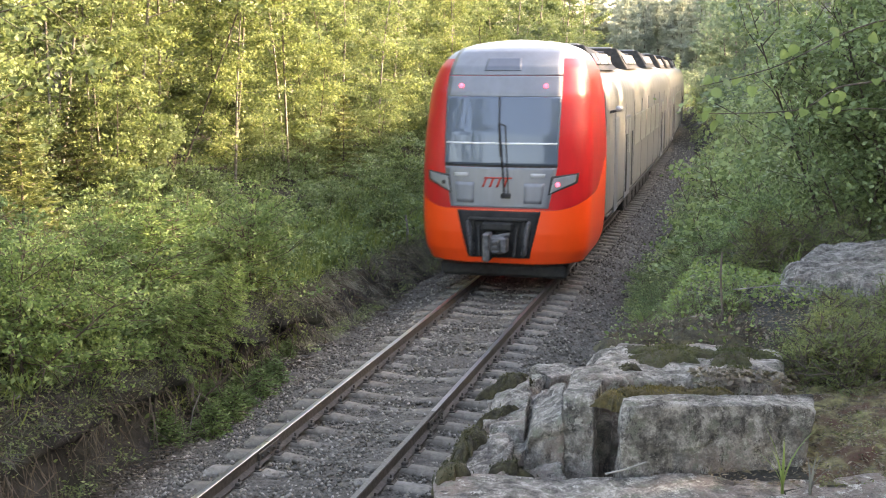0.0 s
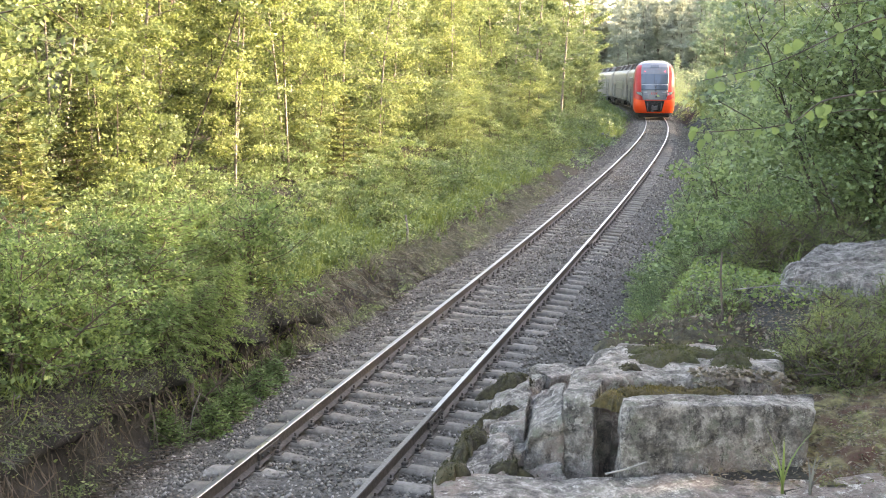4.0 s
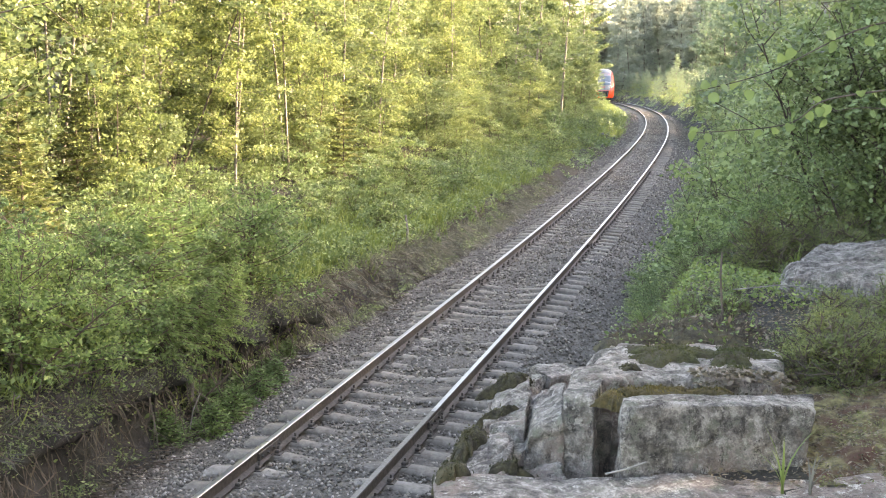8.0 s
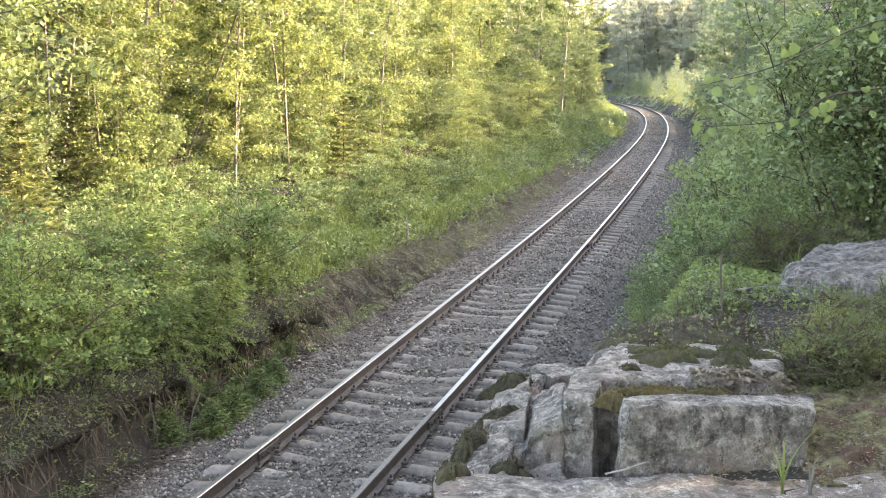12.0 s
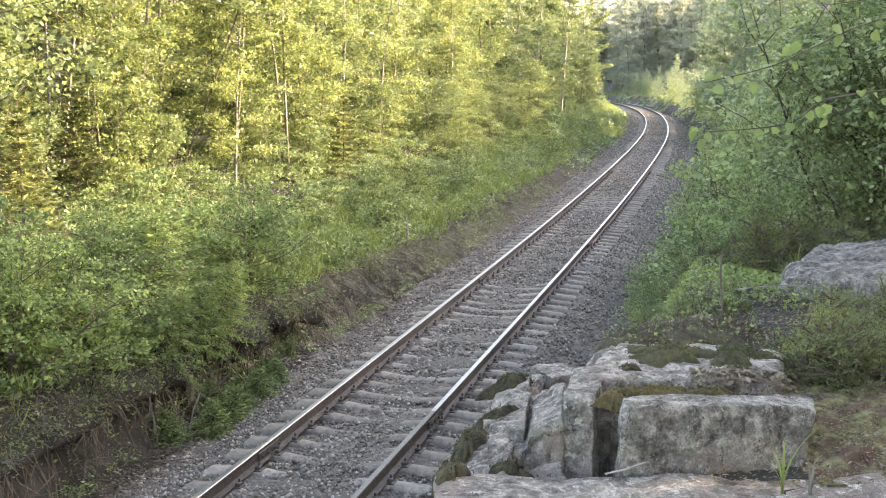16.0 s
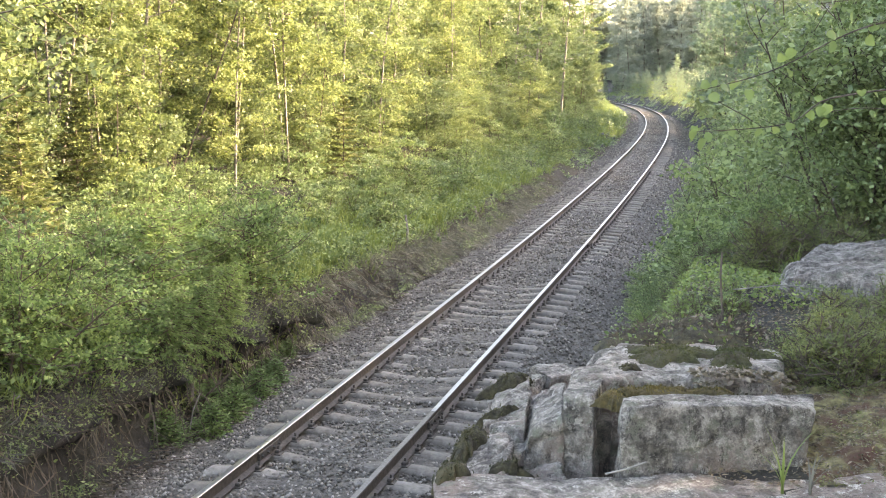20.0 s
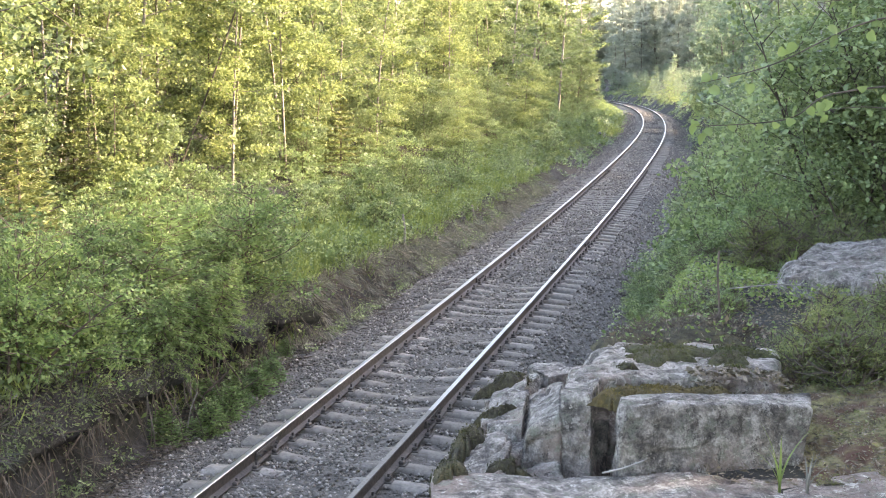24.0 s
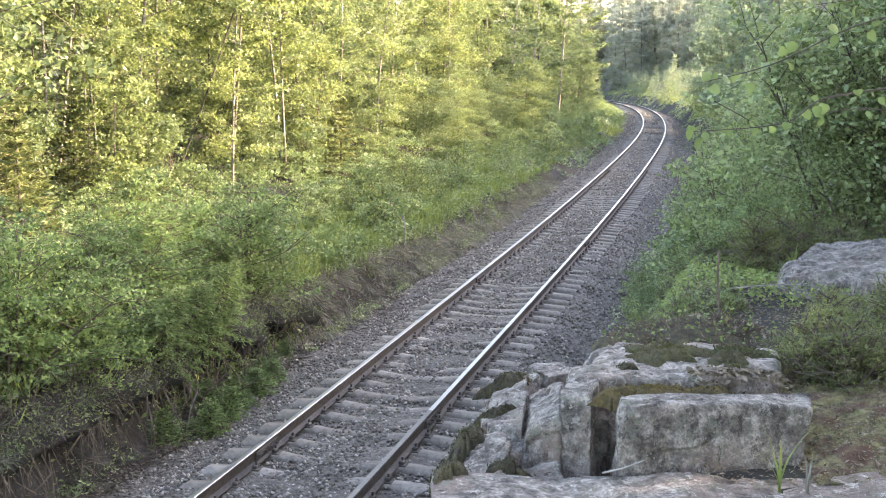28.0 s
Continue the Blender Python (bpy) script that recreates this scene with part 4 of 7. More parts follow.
def hewn(name, low, high, seed, label, n=44, rough=0.012, round_k=30, mat="rock", chips=12, category="rock", group="rocks of the outcrop"):
    """A broken block between four lower and four upper corners (front left, front right, back right, back left), its faces stepped and pitted."""
    t = np.linspace(-1, 1, n)
    U, W = np.meshgrid(t, t, indexing="ij")
    one = np.ones_like(U)
    V, F, N = [], [], []
    for k, q in enumerate([(one, U, W), (-one, W, U), (U, -one, W), (W, one, U), (U, W, one), (W, U, -one)]):
        V.append(np.stack(q, -1).reshape(-1, 3))
        i = np.arange(n * n).reshape(n, n) + k * n * n
        F.append(np.stack([i[:-1, :-1], i[1:, :-1], i[1:, 1:], i[:-1, 1:]], -1).reshape(-1, 4))
    V, F = np.concatenate(V), np.concatenate(F)
    _, first, inv = np.unique(np.round(V, 5), axis=0, return_index=True, return_inverse=True)
    V, F = V[first], inv.ravel()[F]
    V = V / ((np.abs(V) ** round_k).sum(1) ** (1 / round_k))[:, None]
    lo, hi = np.array(low, float), np.array(high, float)
    u, v, w = ((V[:, i:i + 1] + 1) / 2 for i in range(3))
    quad = lambda c: (c[0] * (1 - u) + c[1] * u) * (1 - v) + (c[3] * (1 - u) + c[2] * u) * v
    P = quad(lo) * (1 - w) + quad(hi) * w
    mid = (lo.mean(0) + hi.mean(0)) / 2
    out = V ** 7
    out /= np.linalg.norm(out, axis=1, keepdims=True) + 1e-9
    rng = np.random.default_rng(seed + 100)
    span = np.concatenate([lo, hi]).max(0) - np.concatenate([lo, hi]).min(0)
    for _ in range(chips):
        a = rng.choice([-1.0, 0.0, 1.0], 3) + rng.normal(0, 0.25, 3)
        a /= np.linalg.norm(a) + 1e-9
        q = (P - mid) @ a
        c = q.max() - rng.uniform(0.015, 0.07) * span.min()
        P = P - a * np.maximum(0, q - c)[:, None] * 0.97
    facet = np.round(1.6 * fbm(P * [1, 1, 2.2], 6.0, seed + 8, 2)) / 1.6
    shard = np.round(1.3 * fbm(P * [1, 1, 1.4], 17.0, seed + 9, 2)) / 1.3
    crack = np.clip(1 - 12 * np.abs(fbm(P, 7.0, seed + 4, 2)), 0, 1)
    disp = 0.3 * fbm(P, 3.0, seed, 2) + 0.8 * facet + 0.35 * shard - 1.3 * crack + 0.35 * fbm(P, 24, seed + 2, 3)
    P = P + out * (disp * rough)[:, None] + 0.2 * rough * np.stack([fbm(P, 40, seed + j, 3) for j in (5, 6, 7)], -1)
    ob = link_mesh(name, np_mesh(name, P - mid, F), M[mat], m=Matrix.Translation(mid), smooth=True)
    return tagged(ob, label, category, group)


M["rock"] = rock_material("weathered granite", (1.0, 0.99, 0.97))
M["slab_rock"] = rock_material("lichen-streaked granite", (1.08, 1.07, 1.05), 0.95, streak=(0.6, 2.2, 1.0))
M["boulder_rock"] = rock_material("blue-grey granite", (0.8, 0.81, 0.83), 0.4)
# darker granite copy, the shade of the cleft put into its colour
M["cleft_shade_rock"] = rock_material("granite darkened for cleft shade", (0.66, 0.64, 0.6), 0.2)
M["moss"] = grainy("dark moss", (0.018, 0.02, 0.006), (0.075, 0.078, 0.022), 22, 0.95, bump_scale=60, strength=1.0, dist=0.03, third=(0.05, 0.04, 0.018), big=5)


def rock(name, centre, size, turn, seed, label, **k):
    ob = link_mesh(name, rock_mesh(name, size, seed, **k), M["rock"], m=pose(*centre, *turn), smooth=True)
    return tagged(ob, label, "rock", "rocks of the outcrop")


def build_rocks():
    slab = rock("rock_slab", (1.74, 3.72, 2.33), (3.6, 1.95, 0.72), (0, 0, -1.5), 1, "flat grey granite slab, streaked and lichen-spotted", n=60, cuts=4, depth=0.02, rough=0.018)
    slab.data.materials[0] = M["slab_rock"]
    # block corners are placed to fit the camera's view
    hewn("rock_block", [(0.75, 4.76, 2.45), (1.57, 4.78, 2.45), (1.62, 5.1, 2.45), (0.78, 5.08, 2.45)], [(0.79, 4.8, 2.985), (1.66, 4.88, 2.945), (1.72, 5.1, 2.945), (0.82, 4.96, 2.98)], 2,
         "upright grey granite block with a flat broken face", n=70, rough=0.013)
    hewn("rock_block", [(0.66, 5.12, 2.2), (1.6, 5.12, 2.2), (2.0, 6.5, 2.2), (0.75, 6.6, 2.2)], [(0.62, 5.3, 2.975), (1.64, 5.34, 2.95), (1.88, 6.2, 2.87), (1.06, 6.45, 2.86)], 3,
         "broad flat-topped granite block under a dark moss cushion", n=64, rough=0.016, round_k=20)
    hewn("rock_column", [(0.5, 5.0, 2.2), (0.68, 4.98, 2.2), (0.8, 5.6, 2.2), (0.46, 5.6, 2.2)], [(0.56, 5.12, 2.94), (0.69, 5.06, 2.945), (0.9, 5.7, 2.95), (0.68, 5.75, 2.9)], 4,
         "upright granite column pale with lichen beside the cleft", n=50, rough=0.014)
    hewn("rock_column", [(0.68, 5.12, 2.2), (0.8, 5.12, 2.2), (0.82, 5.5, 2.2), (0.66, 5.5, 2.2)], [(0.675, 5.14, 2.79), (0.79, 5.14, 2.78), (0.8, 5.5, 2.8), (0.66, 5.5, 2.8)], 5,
         "granite stump coloured dark for the shade in the cleft", n=30, rough=0.012, mat="cleft_shade_rock")
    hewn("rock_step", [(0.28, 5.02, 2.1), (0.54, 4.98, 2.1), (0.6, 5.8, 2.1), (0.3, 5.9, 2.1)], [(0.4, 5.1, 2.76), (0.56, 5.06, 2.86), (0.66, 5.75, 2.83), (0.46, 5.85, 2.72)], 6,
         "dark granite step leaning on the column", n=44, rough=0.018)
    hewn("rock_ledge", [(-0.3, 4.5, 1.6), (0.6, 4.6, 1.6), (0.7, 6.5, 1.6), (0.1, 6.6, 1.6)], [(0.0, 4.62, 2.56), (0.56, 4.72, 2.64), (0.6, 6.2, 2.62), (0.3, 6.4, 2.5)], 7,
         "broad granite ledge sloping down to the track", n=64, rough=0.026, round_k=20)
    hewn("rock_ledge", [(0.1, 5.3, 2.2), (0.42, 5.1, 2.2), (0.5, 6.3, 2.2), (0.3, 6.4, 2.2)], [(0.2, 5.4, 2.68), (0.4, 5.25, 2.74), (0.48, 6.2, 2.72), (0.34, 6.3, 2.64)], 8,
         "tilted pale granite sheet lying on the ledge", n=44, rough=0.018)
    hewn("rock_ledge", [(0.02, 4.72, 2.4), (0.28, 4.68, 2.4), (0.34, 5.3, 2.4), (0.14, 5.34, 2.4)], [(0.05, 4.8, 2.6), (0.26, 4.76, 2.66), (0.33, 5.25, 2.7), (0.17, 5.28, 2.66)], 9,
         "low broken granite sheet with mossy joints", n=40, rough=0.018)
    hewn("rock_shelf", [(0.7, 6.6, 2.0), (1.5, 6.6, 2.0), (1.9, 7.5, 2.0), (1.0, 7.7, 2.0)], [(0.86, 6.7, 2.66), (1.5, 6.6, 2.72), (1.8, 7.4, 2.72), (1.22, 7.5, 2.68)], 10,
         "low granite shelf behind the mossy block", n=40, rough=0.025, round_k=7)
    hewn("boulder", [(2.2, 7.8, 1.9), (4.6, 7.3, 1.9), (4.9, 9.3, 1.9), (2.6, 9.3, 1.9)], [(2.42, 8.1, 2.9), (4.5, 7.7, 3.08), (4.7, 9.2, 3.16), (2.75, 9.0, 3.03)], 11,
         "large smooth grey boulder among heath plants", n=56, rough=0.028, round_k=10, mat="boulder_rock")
    rng = np.random.default_rng(15)
    for k in range(12):
        y = 4.75 + 0.15 * k
        x = 0.04 + 0.2 * (y - 4.75) + float(rng.uniform(-0.06, 0.3))
        z = 2.6 + 0.1 * (x - 0.1) + float(rng.uniform(-0.06, 0.0))
        rock("rock_fragment", (x, y, z), tuple(float(v) for v in rng.uniform((0.1, 0.14, 0.05), (0.24, 0.34, 0.12))), (float(rng.normal(4, 6)), float(rng.normal(-14, 7)), float(rng.normal(-12, 18))), 20 + k,
             "angular broken granite piece on the ledge", n=20, cuts=9, depth=0.2, rough=0.01)


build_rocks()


# ---- ground plants ----
def herb_cover(name, label, rng, n, s_range, d_range, height, leaf, mat, bias=1.0, narrow=0.5):
    """Low leafy growth over a stretch of the bank, taller in patches."""
    k = 36
    m = n // k
    s = s_range[0] + (s_range[1] - s_range[0]) * rng.uniform(0, 1, m) ** bias
    d = rng.uniform(*d_range, m)
    P = on_line(s, d)
    Q = np.stack([P[:, 0], P[:, 1], 0 * s], -1)
    tall = height * (0.6 + 0.4 * np.clip(fbm(Q, 1.4, 41, 3), -1, 1)) * rng.uniform(0.5, 1.25, m)
    wide = 3.2 * leaf + 0.3 * tall
    lie = np.repeat(rng.normal(size=(m, 3)) * 0.4 + [0.1, -0.15, 0.75], k, 0)
    rise = rng.uniform(0, 1, (m, k)) ** 0.6
    off = rng.normal(size=(m, k, 2)) * (wide * 0.55)[:, None, None] * (0.35 + 0.65 * rise[..., None])
    X, Y = P[:, None, 0] + off[..., 0], P[:, None, 1] + off[..., 1]
    C = np.stack([X, Y, ground_z(X, Y) + 0.02 + rise * tall[:, None]], -1).reshape(-1, 3)
    ob = link_mesh(name, leaf_mesh(name, C, leaf * 1.2, rng, 0.1, narrow, face=lie), mat)
    return tagged(ob, label, "undergrowth", kind="stuff")


def blades(name, label, rng, n, s_range, d_range, length, mat, lean=0.35, bias=1.0, width=0.05, hang=0.0, category="grass"):
    """Grass blades standing (or hanging) on the ground."""
    per = 14
    m = n // per
    n = m * per
    s = np.repeat(s_range[0] + (s_range[1] - s_range[0]) * rng.uniform(0, 1, m) ** bias, per) + rng.normal(0, 0.06, n)
    d = np.repeat(rng.uniform(*d_range, m), per) + rng.normal(0, 0.06, n)
    P = on_line(s, d)
    z = ground_z(P[:, 0], P[:, 1])
    U = rng.normal(size=(n, 3)) * lean + np.array([0, 0, 1.0 - 2 * hang])
    h = np.interp(s, S, HEAD)
    if hang:
        U = U + 0.7 * np.stack([np.cos(h), -np.sin(h), 0 * h], -1)
    U /= np.linalg.norm(U, axis=1, keepdims=True)
    C = np.stack([P[:, 0], P[:, 1], z + 0.04], -1) + U * length * 0.42
    ob = link_mesh(name, leaf_mesh(name, C, length, rng, 0, width, up=U * 3), mat)
    return tagged(ob, label, category, kind="stuff")


def hanging_tufts(name, label, rng, n, per, s_range, length, mat):
    """Tufts of dry grass rooted along the brow of the bank and hanging over its face."""
    s = rng.uniform(*s_range, n)
    brow = np.interp(s, [-2, 0, 2, 5, 7, 9, 14, 22, 30], [2.6, 2.7, 2.95, 3.15, 3.1, 2.7, 2.75, 2.6, 2.5])
    d = -(brow + rng.uniform(-0.05, 0.6, n))
    P = on_line(s, d)
    P[:, 2] = ground_z(P[:, 0], P[:, 1])
    h = np.interp(s, S, HEAD)
    out = np.stack([np.cos(h), -np.sin(h), 0 * h], -1)
    way = out * rng.uniform(0.2, 0.7, n)[:, None] + np.array([0, 0, -0.75]) + rng.normal(size=(n, 3)) * 0.3
    P, way = np.repeat(P, per, 0), np.repeat(way, per, 0)
    U = way + rng.normal(size=way.shape) * 0.22
    U /= np.linalg.norm(U, axis=1, keepdims=True)
    ln = length * rng.uniform(0.5, 1.2, len(P))
    C = P + rng.normal(size=P.shape) * [0.05, 0.05, 0.03] + U * (ln * 0.45)[:, None] + np.repeat(out, per, 0) * 0.06
    C[:, 2] = np.maximum(C[:, 2], ground_z(C[:, 0], C[:, 1]) + 0.03)
    ob = link_mesh(name, leaf_mesh(name, C, ln, rng, 0, 0.028, 0.0, up=U * 3), mat)
    return tagged(ob, label, "grass", kind="stuff")


def fern(seed):
    rng = np.random.default_rng(seed)
    root = new("fern")
    for k in range(11):
        az, el = k * 0.571 * 1.0 + rng.uniform(-0.2, 0.2), rng.uniform(1.1, 1.5)
        ln = rng.uniform(0.55, 0.85)
        t = np.linspace(0.12, 1, 26)
        out, rise = ln * t * math.cos(el) * (1 + 0.3 * t), ln * (t * math.sin(el) - 0.35 * t * t)
        ax = np.stack([out * math.cos(az), out * math.sin(az), rise], -1)
        side = np.array([-math.sin(az), math.cos(az), 0])
        w = 0.12 * np.sin(np.pi * t ** 0.75) + 0.01
        V, F = [], []
        for i in range(26):
            for sg in (-1, 1):
                tip = ax[i] + side * sg * w[i] + np.array([0, 0, -0.02])
                fw = (ax[min(i + 1, 25)] - ax[max(i - 1, 0)]) * 0.24
                b = len(V)
                V += [ax[i] - fw, ax[i] + fw, tip + fw * 1.5, tip + fw * 1.1]
                F.append([b, b + 1, b + 2, b + 3])
        link_mesh("frond", np_mesh("frond", np.array(V), np.array(F)), M["leaf_fern"], root)
    return tagged(root, "bright green fern on the bank", "fern", "ferns on the bank")


def build_cover():
    rng = np.random.default_rng(55)
    herb_cover("bank_herbs", "dense green herbs covering the bank", rng, 16000, (-1, 13), (-9.5, -3.1), 0.7, 0.075, M["leaf_shrub"], 1.0)
    herb_cover("slope_herbs", "dense green herbs covering the slope", rng, 28000, (11, 42), (-9.5, -3.2), 0.65, 0.08, M["leaf_shrub"], 1.1)
    herb_cover("far_bank_herbs", "green herbs along the far bank", rng, 36000, (36, 165), (-8.5, -2.35), 0.7, 0.12, M["leaf_shrub"])
    herb_cover("rock_side_herbs", "green herbs at the foot of the slope", rng, 30000, (2.5, 40), (2.4, 9), 0.7, 0.06, M["leaf_right"], 1.2)
    herb_cover("far_rock_side_herbs", "green herbs along the outer slope", rng, 18000, (38, 190), (2.5, 8), 0.7, 0.13, M["leaf_right"])
    herb_cover("forest_floor_plants", "low green plants on the forest floor", rng, 44000, (0, 64), (-20, -7.5), 0.8, 0.11, M["leaf_alder"], 1.2)
    blades("bank_grass", "green grass growing on the bank", rng, 14000, (0, 70), (-6.5, -3.05), 0.36, M["grass"], 0.45, 1.2, 0.045)
    blades("edge_grass", "tall light green grass on the top of the bank", rng, 4500, (7, 34), (-5.4, -3.3), 0.5, M["grass"], 0.4, 1.0, 0.05)
    blades("far_grass", "pale grass beside the far track", rng, 7000, (55, 160), (-7, -2.5), 0.6, M["grass"], 0.5, 1.0, 0.06)
    blades("dry_bank_grass", "dry grey-brown grass and roots hanging on the bank face", rng, 8000, (7, 36), (-3.5, -2.65), 0.34, M["dry_grass"], 0.4, 1.0, 0.03, 0.75)
    herb_cover("bank_foot_herbs", "dull green plants on the dark bank face", rng, 7500, (-1.5, 34), (-3.4, -2.5), 0.28, 0.05, M["leaf_right"], 1.0, 0.35)
    M["straw"] = leafy("grey straw", (0.085, 0.08, 0.07), (0.25, 0.235, 0.21), 0.15)
    hanging_tufts("hanging_grass", "grey-brown dry grass hanging over the brow of the bank", rng, 330, 40, (6.5, 34), 0.42, M["straw"])
    hanging_tufts("hanging_roots", "dull brown dry grass and roots over the dark hollow", rng, 26, 24, (-1.5, 6.5), 0.4, M["dry_grass"])
    herb_cover("hollow_herbs", "dull green plants in the dark hollow of the bank", rng, 2200, (-2, 7), (-3.9, -2.55), 0.3, 0.045, M["leaf_alder"], 1.0, 0.4)
    blades("hollow_grass", "long green grass hanging in the hollow of the bank", rng, 500, (-2, 4), (-4.0, -3.4), 0.4, M["grass"], 0.5, 1.0, 0.03)
    ferns = [fern(3), fern(4)]
    spread_out(ferns, np.vstack([scatter(rng, 24, (10, 21), (-5.6, -3.5), 0.5), scatter(rng, 16, (20, 45), (-5.2, -3.2), 0.8)]), rng, (0.75, 1.05), 0.1)


build_cover()


def build_roots():
    """Bare roots and litter on the face of the bank."""
    rng = np.random.default_rng(58)
    n = 1000
    s, d = rng.uniform(-1.5, 13, n), rng.uniform(-3.3, -2.55, n)
    P = on_line(s, d)
    P[:, 2] = ground_z(P[:, 0], P[:, 1]) + 0.01
    h = np.interp(s, S, HEAD)
    out = np.stack([np.cos(h), -np.sin(h), 0 * h], -1)
    Q = P + out * rng.uniform(0.05, 0.35, n)[:, None] + rng.normal(0, 0.16, (n, 3)) - np.array([0, 0, 0.12])
    Q[:, 2] = np.maximum(Q[:, 2], ground_z(Q[:, 0], Q[:, 1]) + 0.01)
    r = rng.uniform(0.003, 0.011, n)
    ob = link_mesh("bank_roots", rods_mesh("bank_roots", P, Q, r, r * 0.5, 4), M["twig"])
    tagged(ob, "tangled bare roots and twigs on the bank face", "roots", kind="stuff")
    m = 5000
    s, d = rng.uniform(-1.5, 26, m), rng.uniform(-3.4, -2.4, m)
    P = on_line(s, d)
    P[:, 2] = np.maximum(ground_z(P[:, 0], P[:, 1]), np.interp(s, S, LZ) - 0.56) + 0.015
    M["bank_leaf"] = leafy("withered bank leaf", (0.03, 0.026, 0.02), (0.14, 0.115, 0.085), 0.1)
    ob = link_mesh("bank_litter", leaf_mesh("bank_litter", P, 0.07, rng, 0.0, 0.4), M["bank_leaf"])
    tagged(ob, "withered leaves and grass litter on the bank", "leaf litter", kind="stuff")


build_roots()


def build_overhang():
    """Turf that juts out over the hollow of the bank, with stems and roots hanging from its lip."""
    rng = np.random.default_rng(67)
    s = np.linspace(-2.2, 8.4, 110)
    brow = np.interp(s, [-2, 0, 2, 5, 7, 9], [2.6, 2.7, 2.95, 3.15, 3.1, 2.7])
    reach = 0.16 + 0.12 * np.sin(2.3 * s) + 0.1 * np.sin(5.1 * s + 1) + 0.05 * np.sin(13 * s)
    reach = reach * smooth(0.0, 2.5, s) - 0.12 * (1 - smooth(0.0, 2.5, s))
    rows = []
    for k, (u, dz) in enumerate(((1.0, 0.02), (0.5, 0.05), (0.15, 0.03), (0.0, -0.06), (0.06, -0.16), (0.4, -0.2), (0.9, -0.3))):
        d = -(brow - reach + u * (reach + 0.75))
        base = on_line(s, -(brow + 0.75))
        z0 = ground_z(base[:, 0], base[:, 1])
        p = on_line(s, d)
        p[:, 2] = z0 + dz - 0.42 * (1 - u) ** 1.5 + 0.05 * fbm(p, 4, 70, 4) + 0.02 * fbm(p, 17, 70 + k, 2)
        rows.append(p)
    ob = link_mesh("turf_overhang", grid_mesh("turf_overhang", np.stack(rows, 1)), M["soil"], smooth=True)
    tagged(ob, "dark turf lip jutting over the hollow of the bank", "turf", kind="structure")
    lip = rows[3]
    n = 190
    i = rng.integers(2, 106, n)
    A = lip[i] + rng.normal(size=(n, 3)) * [0.08, 0.08, 0.03]
    h = np.interp(s[i], S, HEAD)
    out = np.stack([np.cos(h), -np.sin(h), 0 * h], -1)
    B = A + out * rng.uniform(-0.25, 0.3, n)[:, None] + rng.normal(size=(n, 3)) * [0.1, 0.1, 0] - np.array([0, 0, 1.0]) * rng.uniform(0.25, 1.0, n)[:, None]
    B[:, 2] = np.maximum(B[:, 2], ground_z(B[:, 0], B[:, 1]) + 0.01)
    mid = (A + B) / 2 + rng.normal(size=(n, 3)) * 0.06
    r = rng.uniform(0.004, 0.011, n)
    for a, b, m, k in list(zip(A, B, mid, r)):
        bm = bmesh.new()
        rod(bm, a, m, k, k * 0.85, 4)
        rod(bm, m, b, k * 0.85, k * 0.5, 4)
        tagged(part("hanging_root", bm, M["bark"]), "bare brown root hanging from the turf lip", "root", "roots under the turf")
    top = np.stack(rows[:4], 1)
    n = 9000
    a, b, w = rng.integers(110, size=n), rng.integers(3, size=n), rng.uniform(0, 1, (n, 1))
    q = top[a, b] * (1 - w) + top[a, b + 1] * w + rng.normal(size=(n, 3)) * [0.06, 0.06, 0.02]
    q[:, 2] += 0.18 * rng.uniform(0, 1, n) * (0.4 + 0.6 * (fbm(q * [1, 1, 0], 3.5, 44, 2) > 0))
    tagged(link_mesh("lip_herbs", leaf_mesh("lip_herbs", q, 0.05, rng, 0.4, 0.4), M["leaf_alder"]), "green plants drooping over the turf lip", "undergrowth", kind="stuff")
    a = rng.integers(110, size=900)
    U = np.repeat(rng.normal(size=(110, 3)) * 0.4 + [0.35, -0.1, 0.3], 1, 0)[a] + rng.normal(size=(900, 3)) * 0.3
    U /= np.linalg.norm(U, axis=1, keepdims=True)
    q = top[a, rng.integers(1, 3, size=900)] + U * 0.16
    tagged(link_mesh("lip_grass", leaf_mesh("lip_grass", q, 0.34, rng, 0, 0.03, up=U * 3), M["dry_grass"]), "dry grass blades drooping over the turf lip", "grass", kind="stuff")


build_overhang()


# ---- the heath on the rock shelf ----
ROCKS = [o for o in scene.objects if o.type == "MESH" and o.parent is None and o.name.split(".")[0] in ("rock_slab", "rock_block", "rock_column", "rock_ledge", "rock_step", "rock_shelf", "rock_fragment", "boulder")]
bpy.context.view_layer.update()


def rock_points():
    out = []
    for o in ROCKS:
        v = np.empty(len(o.data.vertices) * 3, np.float32)
        o.data.vertices.foreach_get("co", v)
        m = np.array(o.matrix_world)
        out.append(v.reshape(-1, 3) @ m[:3, :3].T + m[:3, 3])
    return np.concatenate(out)


RP = rock_points()


CELL = 0.03
_tx, _ty = np.floor(RP[:, 0] / CELL).astype(int), np.floor(RP[:, 1] / CELL).astype(int)
_x0, _y0 = _tx.min() - 2, _ty.min() - 2
TOPS = np.full((_tx.max() - _x0 + 3, _ty.max() - _y0 + 3), -9.0)
np.maximum.at(TOPS, (_tx - _x0, _ty - _y0), RP[:, 2])
for _ax in (0, 1):
    TOPS = np.maximum(TOPS, np.maximum(np.roll(TOPS, 1, _ax), np.roll(TOPS, -1, _ax)))


